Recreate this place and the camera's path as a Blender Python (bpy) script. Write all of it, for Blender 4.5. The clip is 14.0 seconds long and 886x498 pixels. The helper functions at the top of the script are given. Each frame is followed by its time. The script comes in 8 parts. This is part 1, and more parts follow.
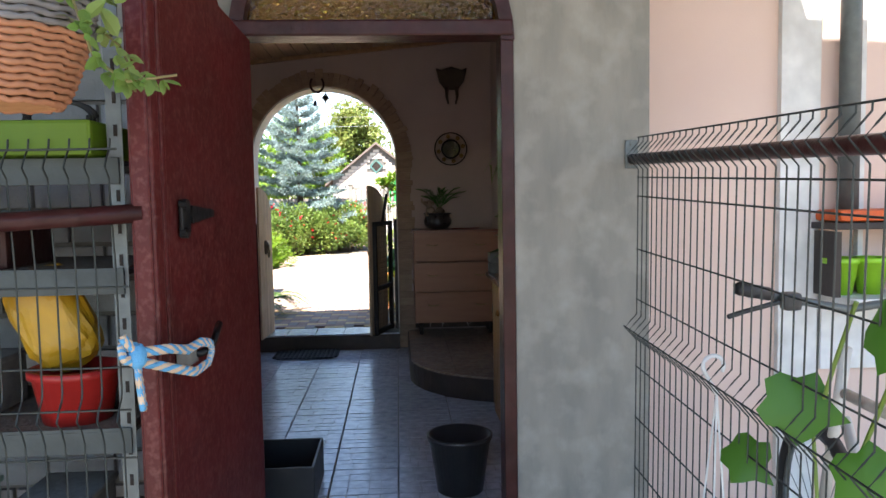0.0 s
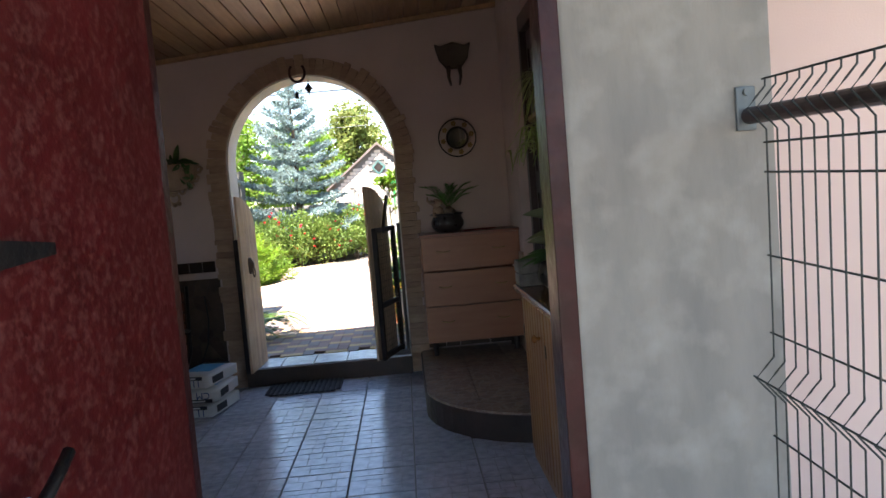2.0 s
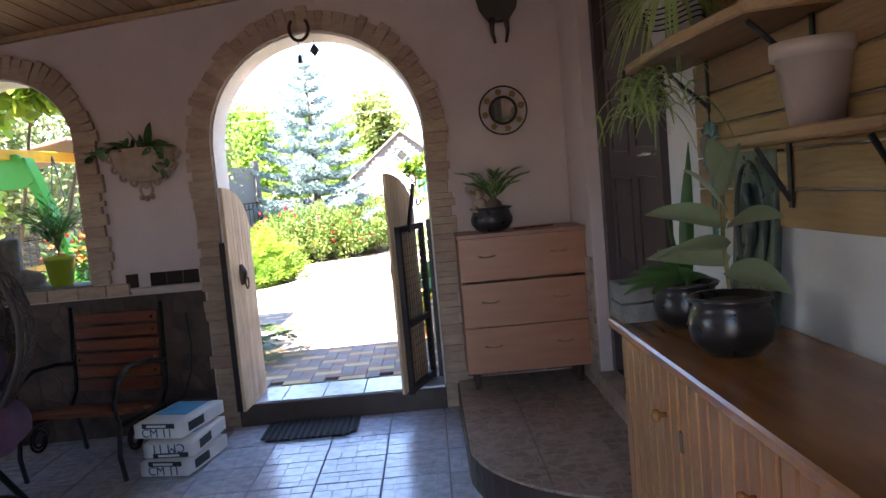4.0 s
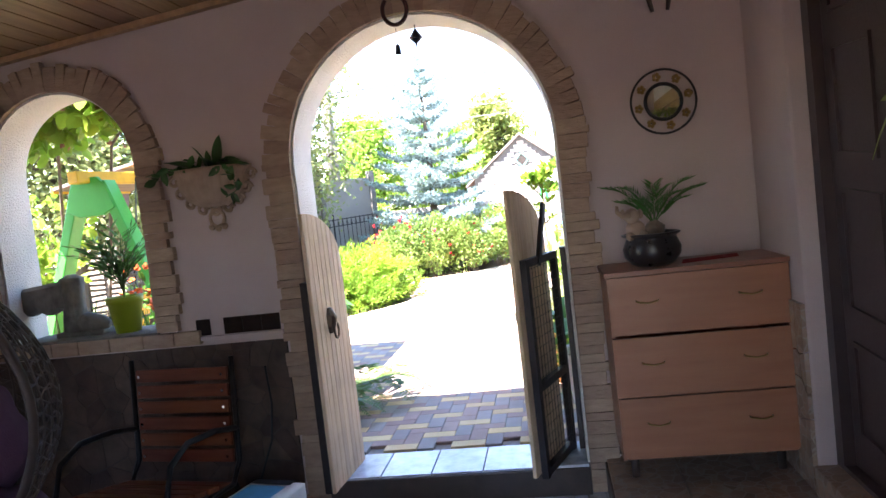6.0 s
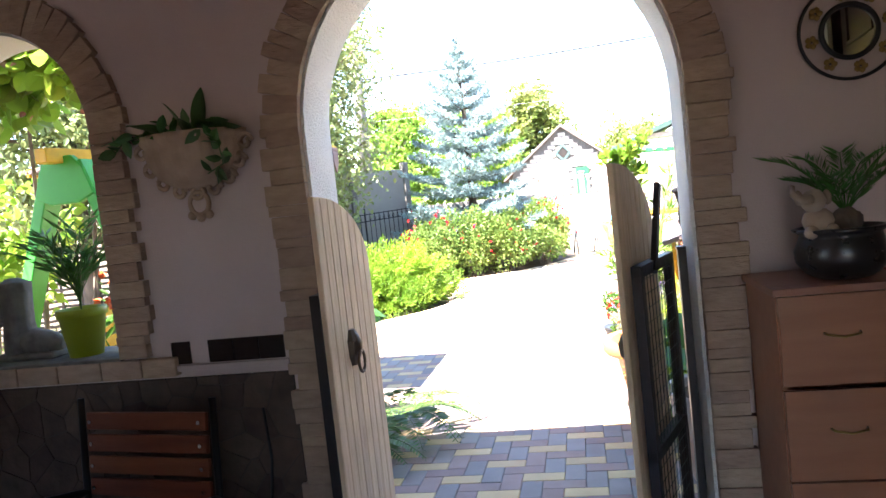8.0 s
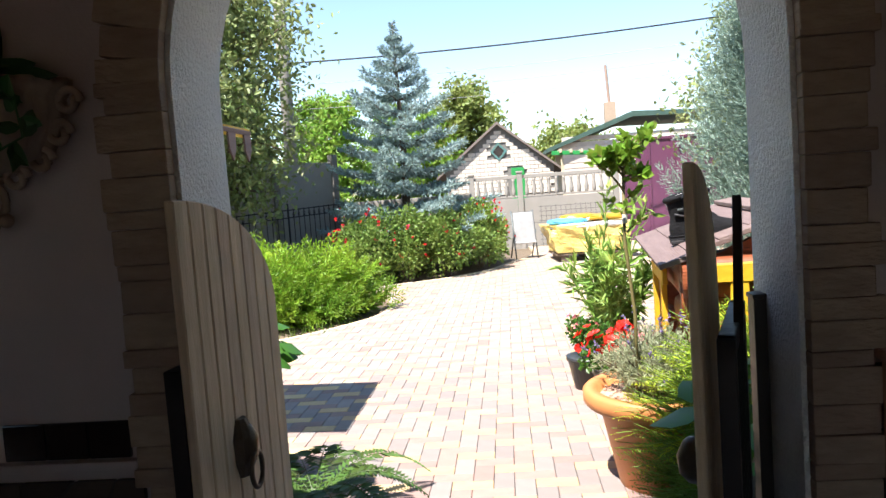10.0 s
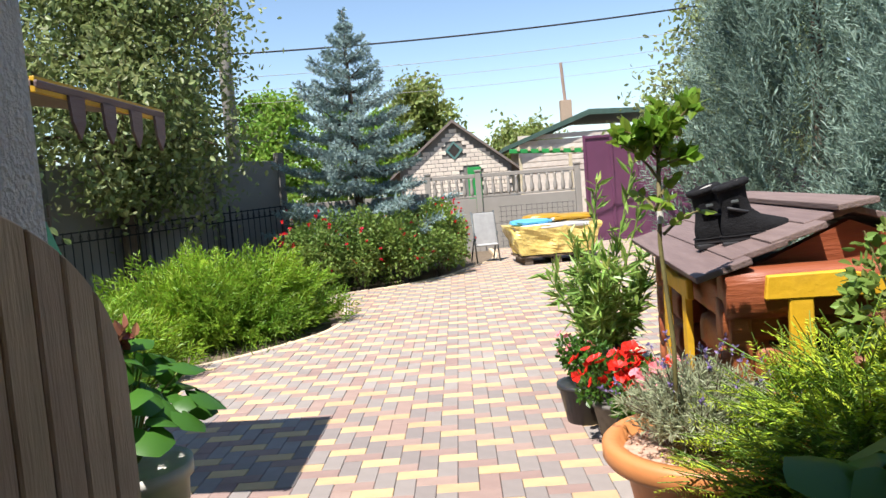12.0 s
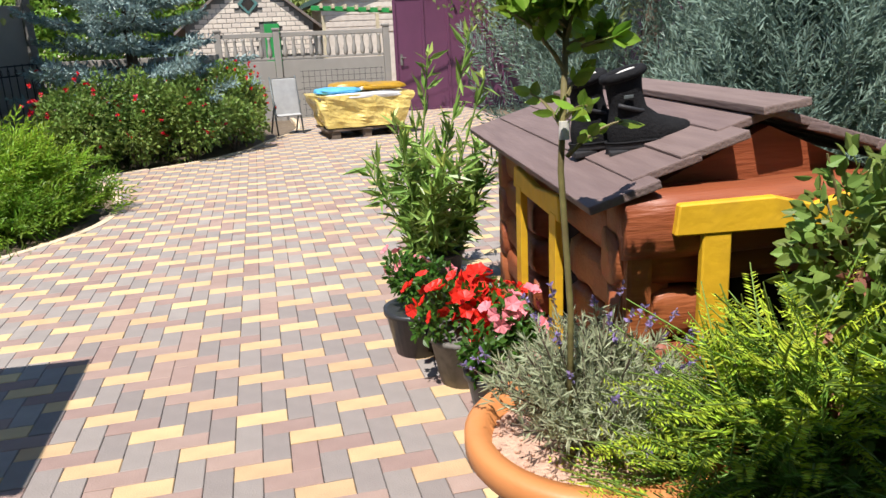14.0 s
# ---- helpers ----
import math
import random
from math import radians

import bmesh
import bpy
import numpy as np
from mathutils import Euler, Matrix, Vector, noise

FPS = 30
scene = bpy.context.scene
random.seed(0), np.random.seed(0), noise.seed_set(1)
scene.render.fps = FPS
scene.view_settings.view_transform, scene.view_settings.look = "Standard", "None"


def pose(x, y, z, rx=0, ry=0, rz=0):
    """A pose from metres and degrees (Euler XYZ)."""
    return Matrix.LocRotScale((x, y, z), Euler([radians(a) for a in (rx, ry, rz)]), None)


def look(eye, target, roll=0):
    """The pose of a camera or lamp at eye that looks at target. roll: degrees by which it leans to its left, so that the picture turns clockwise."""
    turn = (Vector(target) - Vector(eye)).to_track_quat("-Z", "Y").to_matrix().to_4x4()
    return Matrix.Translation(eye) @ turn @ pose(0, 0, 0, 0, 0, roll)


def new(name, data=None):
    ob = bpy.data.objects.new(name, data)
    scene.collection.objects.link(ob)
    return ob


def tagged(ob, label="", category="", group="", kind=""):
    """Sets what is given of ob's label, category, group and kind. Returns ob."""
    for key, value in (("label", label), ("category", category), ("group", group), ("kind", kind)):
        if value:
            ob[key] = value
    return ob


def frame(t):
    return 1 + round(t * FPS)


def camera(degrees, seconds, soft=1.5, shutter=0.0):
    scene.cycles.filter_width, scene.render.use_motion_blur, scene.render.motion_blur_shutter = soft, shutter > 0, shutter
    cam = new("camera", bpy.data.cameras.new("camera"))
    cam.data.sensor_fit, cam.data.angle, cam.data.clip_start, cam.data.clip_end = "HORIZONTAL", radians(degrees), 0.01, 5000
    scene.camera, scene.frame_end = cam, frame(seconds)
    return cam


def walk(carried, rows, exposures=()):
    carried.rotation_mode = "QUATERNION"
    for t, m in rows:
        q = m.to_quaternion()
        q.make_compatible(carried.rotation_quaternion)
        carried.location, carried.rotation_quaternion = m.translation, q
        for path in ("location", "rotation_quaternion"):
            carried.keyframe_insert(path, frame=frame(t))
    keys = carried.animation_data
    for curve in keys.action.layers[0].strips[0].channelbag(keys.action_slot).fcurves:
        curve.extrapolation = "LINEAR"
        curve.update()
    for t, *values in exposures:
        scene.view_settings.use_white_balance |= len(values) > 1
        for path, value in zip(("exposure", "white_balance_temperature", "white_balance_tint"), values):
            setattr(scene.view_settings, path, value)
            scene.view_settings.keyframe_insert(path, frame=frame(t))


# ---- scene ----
cam = camera(62.0, 14.0)
PATH = [
    (0, (1.054, 0.308, 1.465), (1.175, 2.299, 1.326), -1.0),
    (0.5, (1.058, 0.549, 1.454), (1.17, 2.54, 1.305), -3.6),
    (1, (1.053, 0.788, 1.537), (1.164, 2.779, 1.391), -4.4),
    (1.5, (1.09, 1.017, 1.484), (1.187, 3.009, 1.334), -4.4),
    (2, (1.091, 1.314, 1.465), (1.187, 3.307, 1.321), -4.7),
    (2.2, (1.079, 1.429, 1.46), (1.171, 3.422, 1.321), -4.7),
    (4.3, (1.039, 2.816, 1.475), (1.035, 4.809, 1.307), -5.3),
    (4.5, (1.045, 2.932, 1.46), (0.987, 4.925, 1.299), -5.6),
    (5, (1.058, 3.21, 1.49), (0.809, 5.19, 1.352), -6.2),
    (5.5, (1.013, 3.519, 1.507), (0.737, 5.495, 1.372), -6.5),
    (6, (0.974, 3.734, 1.567), (0.683, 5.709, 1.442), -6.5),
    (6.5, (0.95, 4.02, 1.534), (0.641, 5.992, 1.408), -6.4),
    (7, (0.942, 4.202, 1.545), (0.556, 6.16, 1.422), -6.3),
    (7.5, (0.729, 4.57, 1.543), (0.324, 6.527, 1.472), -6.8),
    (8, (0.673, 4.835, 1.52), (0.296, 6.795, 1.396), -6.2),
    (8.2, (0.662, 4.963, 1.532), (0.268, 6.92, 1.422), -6.5),
    (10.3, (0.399, 5.984, 1.566), (0.231, 7.971, 1.412), -4.1),
    (10.5, (0.383, 6.071, 1.556), (0.215, 8.059, 1.404), -4.2),
    (11, (0.29, 6.29, 1.553), (0.193, 8.282, 1.403), -4.2),
    (11.5, (0.269, 6.509, 1.537), (0.219, 8.501, 1.374), -4.4),
    (12, (0.278, 6.747, 1.536), (0.225, 8.74, 1.379), -4.6),
    (12.5, (0.253, 6.933, 1.529), (0.199, 8.925, 1.363), -4.7),
    (13, (0.226, 7.185, 1.537), (0.353, 9.169, 1.318), -4.3),
    (13.5, (0.239, 7.43, 1.516), (0.595, 9.351, 1.088), -3.3),
    (14, (0.299, 7.691, 1.597), (0.737, 9.563, 1.048), -2.6),
]
EXPOSURES = [(0.0, 2.4, 6800, 13), (1.5, 2.45, 6800, 14), (3.0, 3.05, 6600, 17), (4.3, 3.85, 6450, 20), (6.5, 3.85, 6450, 20), (8.2, 3.4, 6450, 16), (9.3, 2.3, 6500, 12), (10.3, 1.45, 6500, 10), (10.8, 1.32, 6500, 10), (11.6, 1.1, 6500, 10), (12.5, 0.85, 6500, 11), (14.0, 0.72, 6500, 10)]
walk(cam, [(t, look(eye, target, roll)) for t, eye, target, roll in PATH], EXPOSURES)

# ---------------------------------------------------------------- world and sun
SUN_TO = Vector((0.29, 0.43, -1.0)).normalized()
world = bpy.data.worlds.new("sky")
world.use_nodes = True
scene.world = world
wn = world.node_tree
sky = wn.nodes.new("ShaderNodeTexSky")
sky.sky_type = "NISHITA"
sky.sun_disc = False
sky.sun_elevation = math.asin(-SUN_TO.z)
sky.sun_rotation = math.atan2(-SUN_TO.x, -SUN_TO.y)
sky.air_density, sky.dust_density, sky.ozone_density = 1.0, 0.15, 1.8
wn.links.new(sky.outputs[0], wn.nodes["Background"].inputs[0])
wn.nodes["Background"].inputs[1].default_value = 0.098
sun_data = bpy.data.lights.new("sun", "SUN")
sun_data.energy, sun_data.angle, sun_data.color = 5.0, radians(0.55), (1.0, 0.95, 0.91)
sun = new("sun", sun_data)
sun.matrix_world = look((0, 0, 12), Vector((0, 0, 12)) + SUN_TO)


# ---------------------------------------------------------------- materials
def mat(name, col, col2=None, rough=0.7, metal=0.0, scale=8.0, bump=0.15, bscale=40.0, spec=0.5, stretch=(1, 1, 1), island=0.0, objvar=0.0, dirt=None, dirt_amt=0.35, dirt_scale=2.0, through_light=0.0, coords="Object", bdist=0.01):
    """Two scales of variation on a base colour, fine relief, optional stains, and variation from piece to piece."""
    m = bpy.data.materials.new(name)
    m.use_nodes = True
    t = m.node_tree
    b = t.nodes["Principled BSDF"]
    N, L = t.nodes.new, t.links.new
    co = N("ShaderNodeTexCoord")
    mp = N("ShaderNodeMapping")
    mp.inputs["Scale"].default_value = stretch
    L(co.outputs[coords], mp.inputs[0])
    n1 = N("ShaderNodeTexNoise")
    n1.inputs["Scale"].default_value, n1.inputs["Detail"].default_value = scale, 6
    L(mp.outputs[0], n1.inputs[0])
    ramp = N("ShaderNodeMapRange")
    ramp.inputs[1].default_value, ramp.inputs[2].default_value = 0.3, 0.7
    L(n1.outputs[0], ramp.inputs[0])
    mix = N("ShaderNodeMix")
    mix.data_type = "RGBA"
    mix.inputs[6].default_value = (*col, 1)
    c2 = col2 or tuple(c * 0.72 for c in col)
    mix.inputs[7].default_value = (*c2, 1)
    L(ramp.outputs[0], mix.inputs[0])
    out = mix.outputs[2]
    if dirt:
        n3 = N("ShaderNodeTexNoise")
        n3.inputs["Scale"].default_value, n3.inputs["Detail"].default_value = dirt_scale, 8
        L(co.outputs[coords], n3.inputs[0])
        r3 = N("ShaderNodeMapRange")
        r3.inputs[1].default_value, r3.inputs[2].default_value, r3.inputs[4].default_value = 0.48, 0.72, dirt_amt * 2
        L(n3.outputs[0], r3.inputs[0])
        m3 = N("ShaderNodeMix")
        m3.data_type = "RGBA"
        m3.inputs[7].default_value = (*dirt, 1)
        L(r3.outputs[0], m3.inputs[0])
        L(out, m3.inputs[6])
        out = m3.outputs[2]
    for amount, source in ((island, "island"), (objvar, "object")):
        if amount:
            if source == "island":
                g = N("ShaderNodeNewGeometry")
                rnd = g.outputs["Random Per Island"]
            else:
                g = N("ShaderNodeObjectInfo")
                rnd = g.outputs["Random"]
            r = N("ShaderNodeMapRange")
            r.inputs[3].default_value, r.inputs[4].default_value = 1 - amount, 1 + amount
            L(rnd, r.inputs[0])
            hs = N("ShaderNodeHueSaturation")
            L(r.outputs[0], hs.inputs["Value"])
            r2 = N("ShaderNodeMapRange")
            r2.inputs[3].default_value, r2.inputs[4].default_value = 0.5 - amount * 0.06, 0.5 + amount * 0.06
            L(rnd, r2.inputs[0])
            L(r2.outputs[0], hs.inputs["Hue"])
            L(out, hs.inputs["Color"])
            out = hs.outputs[0]
    L(out, b.inputs["Base Color"])
    b.inputs["Roughness"].default_value, b.inputs["Metallic"].default_value = rough, metal
    b.inputs["Specular IOR Level"].default_value = spec
    if bump:
        n2 = N("ShaderNodeTexNoise")
        n2.inputs["Scale"].default_value, n2.inputs["Detail"].default_value = bscale, 5
        L(mp.outputs[0], n2.inputs[0])
        bp = N("ShaderNodeBump")
        bp.inputs["Strength"].default_value, bp.inputs["Distance"].default_value = bump, bdist
        L(n2.outputs[0], bp.inputs["Height"])
        L(bp.outputs[0], b.inputs["Normal"])
        rr = N("ShaderNodeMapRange")
        rr.inputs[3].default_value, rr.inputs[4].default_value = max(0.02, rough - 0.1), min(1, rough + 0.1)
        L(n2.outputs[0], rr.inputs[0])
        L(rr.outputs[0], b.inputs["Roughness"])
    if through_light:
        tr = N("ShaderNodeBsdfTranslucent")
        ms = N("ShaderNodeMixShader")
        ms.inputs[0].default_value = through_light
        L(out, tr.inputs[0])
        L(b.outputs[0], ms.inputs[1])
        L(tr.outputs[0], ms.inputs[2])
        L(ms.outputs[0], t.nodes["Material Output"].inputs[0])
    return m


def leafmat(name, col, col2, rough=0.45, tl=0.35, island=0.3):
    return mat(name, col, col2, rough=rough, scale=1.5, bump=0, island=island, through_light=tl, spec=0.35)


M = dict(
    plaster=mat("grey_plaster", (0.53, 0.425, 0.40), (0.475, 0.38, 0.355), rough=0.9, scale=3, bump=0.12, bscale=120, dirt=(0.40, 0.345, 0.295), dirt_amt=0.15),
    whiteplaster=mat("rough_white_plaster", (0.82, 0.79, 0.74), (0.73, 0.70, 0.65), rough=0.92, scale=5, bump=0.7, bscale=90, bdist=0.02),
    paleplaster=mat("pale_plaster", (0.66, 0.65, 0.62), (0.60, 0.59, 0.56), rough=0.9, scale=3, bump=0.1, bscale=100),
    concrete=mat("smooth_cement_render", (0.262, 0.246, 0.214), (0.195, 0.187, 0.165), rough=0.85, scale=5, bump=0.5, bscale=18, dirt=(0.36, 0.345, 0.305), dirt_amt=0.3, dirt_scale=7, stretch=(1.8, 1, 0.6)),
    pinkwall=mat("pink_house_render", (0.72, 0.55, 0.47), (0.67, 0.50, 0.43), rough=0.9, scale=1.5, bump=0.1, bscale=150),
    blockwall=mat("grey_silicate_brick", (0.30, 0.31, 0.31), (0.23, 0.24, 0.24), rough=0.9, scale=12, bump=0.3, bscale=60, objvar=0.14),
    mortar=mat("dark_mortar", (0.20, 0.19, 0.17), rough=0.95, scale=20, bump=0.4),
    stone=mat("pale_sandstone_cladding", (0.40, 0.285, 0.205), (0.31, 0.215, 0.155), rough=0.85, scale=14, bump=0.6, bscale=30, stretch=(1, 1, 3), objvar=0.14),
    dado=mat("grey_flagstone_cladding", (0.105, 0.072, 0.056), (0.058, 0.04, 0.032), spec=0.25, rough=0.8, scale=9, bump=0.7, bscale=22, objvar=0.22),
    redpaint=mat("dark_red_gloss_paint", (0.080, 0.008, 0.009), (0.054, 0.006, 0.006), spec=0.25, rough=0.42, scale=5, bump=0.35, bscale=26, dirt=(0.26, 0.13, 0.11), dirt_amt=0.12, dirt_scale=60, bdist=0.006),
    frame=mat("brown_paint_frame", (0.048, 0.012, 0.012), (0.028, 0.009, 0.008), spec=0.22, rough=0.35, scale=12, bump=0.3, bscale=30, dirt=(0.20, 0.13, 0.11), dirt_amt=0.05, dirt_scale=9),
    ceilwood=mat("varnished_ceiling_board", (0.42, 0.25, 0.125), (0.30, 0.17, 0.085), rough=0.5, scale=5, bump=0.2, bscale=20, stretch=(6, 0.5, 6), island=0.15),
    tile=mat("blue_grey_floor_tile", (0.62, 0.65, 0.72), (0.40, 0.43, 0.49), rough=0.2, spec=1.0, scale=16, bump=0.35, bscale=30, objvar=0.10, bdist=0.004),
    riser=mat("dark_brown_riser_tile", (0.06, 0.036, 0.026), (0.035, 0.022, 0.016), rough=0.5, scale=9, bump=0.3, bscale=28),
    warmtile=mat("brown_grey_floor_tile", (0.34, 0.235, 0.165), (0.23, 0.16, 0.115), rough=0.4, scale=11, bump=0.3, bscale=28, objvar=0.10, bdist=0.004),
    tilejoint=mat("grey_cast_joint", (0.36, 0.385, 0.42), (0.25, 0.27, 0.30), rough=0.5, scale=20, bump=0.2),
    # grey-green shelf metal, darkened in colour for the rack's shade
    shelfmetal=mat("shaded_grey_green_shelf_metal", (0.065, 0.078, 0.075), (0.045, 0.054, 0.052), rough=0.6, metal=0.2, scale=14, bump=0.15),
    grout=mat("grey_grout", (0.22, 0.225, 0.23), rough=0.9, scale=30, bump=0.2),
    gatewood=mat("weathered_gate_board", (0.71, 0.52, 0.35), (0.57, 0.40, 0.255), rough=0.7, scale=7, bump=0.35, bscale=30, stretch=(8, 8, 0.6), objvar=0.10, dirt=(0.20, 0.13, 0.08), dirt_amt=0.15, dirt_scale=5),
    darkmetal=mat("dark_brown_steel", (0.028, 0.019, 0.017), rough=0.45, metal=0.2, scale=10, bump=0.15),
    blackmetal=mat("black_wrought_iron", (0.015, 0.015, 0.016), rough=0.45, metal=0.4, scale=10, bump=0.2),
    galv=mat("galvanised_steel", (0.145, 0.165, 0.165), (0.10, 0.115, 0.115), rough=0.5, metal=0.4, scale=18, bump=0.1),
    chrome=mat("polished_steel", (0.75, 0.74, 0.70), rough=0.2, metal=1.0, bump=0),
    bronze=mat("dark_bronze", (0.06, 0.042, 0.03), (0.10, 0.07, 0.045), rough=0.4, metal=0.7, scale=20, bump=0.3),
    gold=mat("antique_gilt", (0.34, 0.22, 0.07), rough=0.4, metal=0.6, bump=0.1),
    mirror=mat("mirror_glass", (0.9, 0.9, 0.9), rough=0.02, metal=1.0, bump=0),
    chestwood=mat("pear_laminate", (0.33, 0.138, 0.07), (0.28, 0.112, 0.055), rough=0.4, scale=4, bump=0.05, bscale=40, stretch=(0.7, 6, 6)),
    chesttop=mat("reddish_laminate_top", (0.29, 0.125, 0.075), (0.23, 0.095, 0.055), rough=0.38, scale=4, bump=0.04, stretch=(0.7, 6, 6)),
    pine=mat("varnished_pine_worktop", (0.42, 0.19, 0.055), (0.25, 0.095, 0.028), rough=0.22, scale=3, bump=0.06, bscale=20, stretch=(5, 0.6, 5), dirt=(0.16, 0.06, 0.02), dirt_amt=0.25, dirt_scale=4),
    pineboard=mat("varnished_pine_board", (0.38, 0.17, 0.055), (0.27, 0.11, 0.035), rough=0.4, scale=5, bump=0.12, bscale=18, stretch=(6, 6, 0.6), objvar=0.12),
    rustic=mat("waxed_rustic_plank", (0.32, 0.185, 0.075), (0.20, 0.11, 0.045), rough=0.5, scale=4, bump=0.35, bscale=16, stretch=(5, 0.5, 5), objvar=0.18),
    benchwood=mat("red_brown_stained_slat", (0.18, 0.055, 0.024), (0.12, 0.035, 0.016), spec=0.3, rough=0.5, scale=5, bump=0.12, stretch=(0.6, 6, 6), objvar=0.10),
    rubber=mat("black_rubber", (0.022, 0.022, 0.024), rough=0.6, scale=10, bump=0.2),
    blackplastic=mat("black_plastic", (0.02, 0.021, 0.023), (0.03, 0.03, 0.032), rough=0.38, scale=8, bump=0.05),
    darkglaze=mat("dark_glazed_pottery", (0.014, 0.012, 0.012), (0.024, 0.019, 0.018), rough=0.3, scale=9, bump=0.1, bscale=25),
    terracotta=mat("orange_plastic_pot", (0.56, 0.225, 0.075), (0.50, 0.19, 0.06), rough=0.5, scale=4, bump=0.08, dirt=(0.42, 0.20, 0.10), dirt_amt=0.15),
    paleclay=mat("pale_stucco_planter", (0.40, 0.29, 0.21), (0.30, 0.21, 0.15), rough=0.85, scale=14, bump=0.4),
    brownclay=mat("glazed_beige_bowl", (0.46, 0.35, 0.28), (0.36, 0.26, 0.20), rough=0.35, scale=5, bump=0.1),
    whitepot=mat("off_white_pot", (0.66, 0.63, 0.57), rough=0.55, scale=6, bump=0.06),
    limepot=mat("lime_green_ceramic", (0.36, 0.43, 0.03), (0.30, 0.37, 0.02), rough=0.4, bump=0.04),
    greenplastic=mat("bright_green_plastic", (0.30, 0.62, 0.03), rough=0.4, bump=0.02),
    soil=mat("bark_soil", (0.075, 0.05, 0.033), (0.12, 0.08, 0.05), rough=0.95, scale=30, bump=0.9, bscale=60),
    gravel=mat("pink_gravel", (0.55, 0.36, 0.26), (0.40, 0.25, 0.18), rough=0.9, scale=40, bump=0.9, bscale=90),
    greystone=mat("grey_cast_stone", (0.19, 0.175, 0.155), (0.105, 0.097, 0.085), rough=0.85, scale=18, bump=0.5, bscale=35),
    redcloth=mat("red_woven_cloth", (0.32, 0.018, 0.018), rough=0.9, scale=60, bump=0.3, bscale=200),
    purplecloth=mat("purple_cushion_cloth", (0.12, 0.055, 0.10), (0.09, 0.04, 0.075), rough=0.9, scale=4, bump=0.3, bscale=160),
    wicker=mat("dark_brown_wicker", (0.06, 0.032, 0.02), (0.035, 0.02, 0.013), rough=0.5, scale=20, bump=0.3, island=0.2),
    basketgrey=mat("grey_wicker", (0.21, 0.20, 0.20), rough=0.7, scale=20, bump=0.3, island=0.2),
    basketbrown=mat("orange_brown_wicker", (0.43, 0.20, 0.095), (0.32, 0.14, 0.065), rough=0.65, scale=20, bump=0.3, island=0.2),
    bagpaper=mat("white_paper_sack", (0.68, 0.68, 0.66), (0.58, 0.58, 0.57), rough=0.6, scale=5, bump=0.5, bscale=9, bdist=0.02),
    bagblue=mat("sky_blue_print", (0.10, 0.42, 0.72), rough=0.6, bump=0.1),
    bluepaint=mat("dark_blue_letter_paint", (0.02, 0.09, 0.26), rough=0.6, bump=0.05),
    bagdark=mat("dark_print", (0.02, 0.025, 0.035), rough=0.6, bump=0.05),
    white=mat("white_paint", (0.76, 0.76, 0.74), rough=0.6, bump=0.05, dirt=(0.6, 0.59, 0.55), dirt_amt=0.15),
    doorbrown=mat("plum_brown_steel_door", (0.055, 0.034, 0.033), (0.045, 0.028, 0.028), rough=0.4, scale=6, bump=0.1, bscale=120),
    tealglass=mat("teal_relief_panel", (0.06, 0.085, 0.078), (0.03, 0.042, 0.04), rough=0.3, metal=0.2, scale=12, bump=0.4, bscale=26),
    teal=mat("teal_enamel", (0.05, 0.20, 0.20), (0.12, 0.16, 0.12), rough=0.4, bump=0.2),
    kerb=mat("sandy_concrete_kerb", (0.60, 0.48, 0.33), (0.52, 0.41, 0.28), rough=0.9, scale=18, bump=0.3),
    pgrey=mat("grey_brown_paver", (0.255, 0.222, 0.20), (0.215, 0.187, 0.17), rough=0.88, scale=9, bump=0.35, bscale=140, objvar=0.10, island=0.10, dirt=(0.30, 0.26, 0.235), dirt_amt=0.2),
    pred=mat("reddish_paver", (0.315, 0.222, 0.185), (0.262, 0.182, 0.152), rough=0.88, scale=9, bump=0.35, bscale=140, objvar=0.10, island=0.10, dirt=(0.37, 0.26, 0.215), dirt_amt=0.2),
    pyel=mat("yellow_paver", (0.55, 0.385, 0.205), (0.46, 0.325, 0.172), rough=0.88, scale=9, bump=0.35, bscale=140, objvar=0.10, island=0.10, dirt=(0.47, 0.33, 0.20), dirt_amt=0.25),
    joint=mat("sand_joint", (0.26, 0.22, 0.185), rough=0.98, scale=30, bump=0.5),
    earth=mat("garden_earth", (0.115, 0.083, 0.055), (0.16, 0.12, 0.075), rough=0.98, scale=4, bump=0.9, bscale=18, bdist=0.03),
    log=mat("red_brown_stained_log", (0.30, 0.088, 0.03), (0.215, 0.057, 0.02), rough=0.5, scale=4, bump=0.4, bscale=14, stretch=(0.7, 6, 6), objvar=0.12, dirt=(0.14, 0.045, 0.02), dirt_amt=0.2, dirt_scale=3),
    shingle=mat("grey_brown_roof_plank", (0.19, 0.135, 0.12), (0.145, 0.10, 0.09), rough=0.75, scale=5, bump=0.4, bscale=16, stretch=(6, 0.6, 6), objvar=0.10),
    yellow=mat("chipped_yellow_paint", (0.68, 0.40, 0.015), (0.58, 0.33, 0.012), rough=0.6, scale=6, bump=0.35, bscale=22, dirt=(0.30, 0.16, 0.02), dirt_amt=0.18, dirt_scale=9),
    # near-black painted in place of shade inside hollows; pot bands and crack too
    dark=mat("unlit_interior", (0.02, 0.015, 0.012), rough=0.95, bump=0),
    bootcloth=mat("black_boot_fabric", (0.008, 0.008, 0.009), (0.014, 0.014, 0.015), spec=0.2, rough=0.9, scale=30, bump=0.4, bscale=120),
    bark=mat("grey_brown_bark", (0.16, 0.115, 0.08), (0.10, 0.075, 0.055), rough=0.95, scale=10, bump=0.8, bscale=20, stretch=(3, 3, 0.6)),
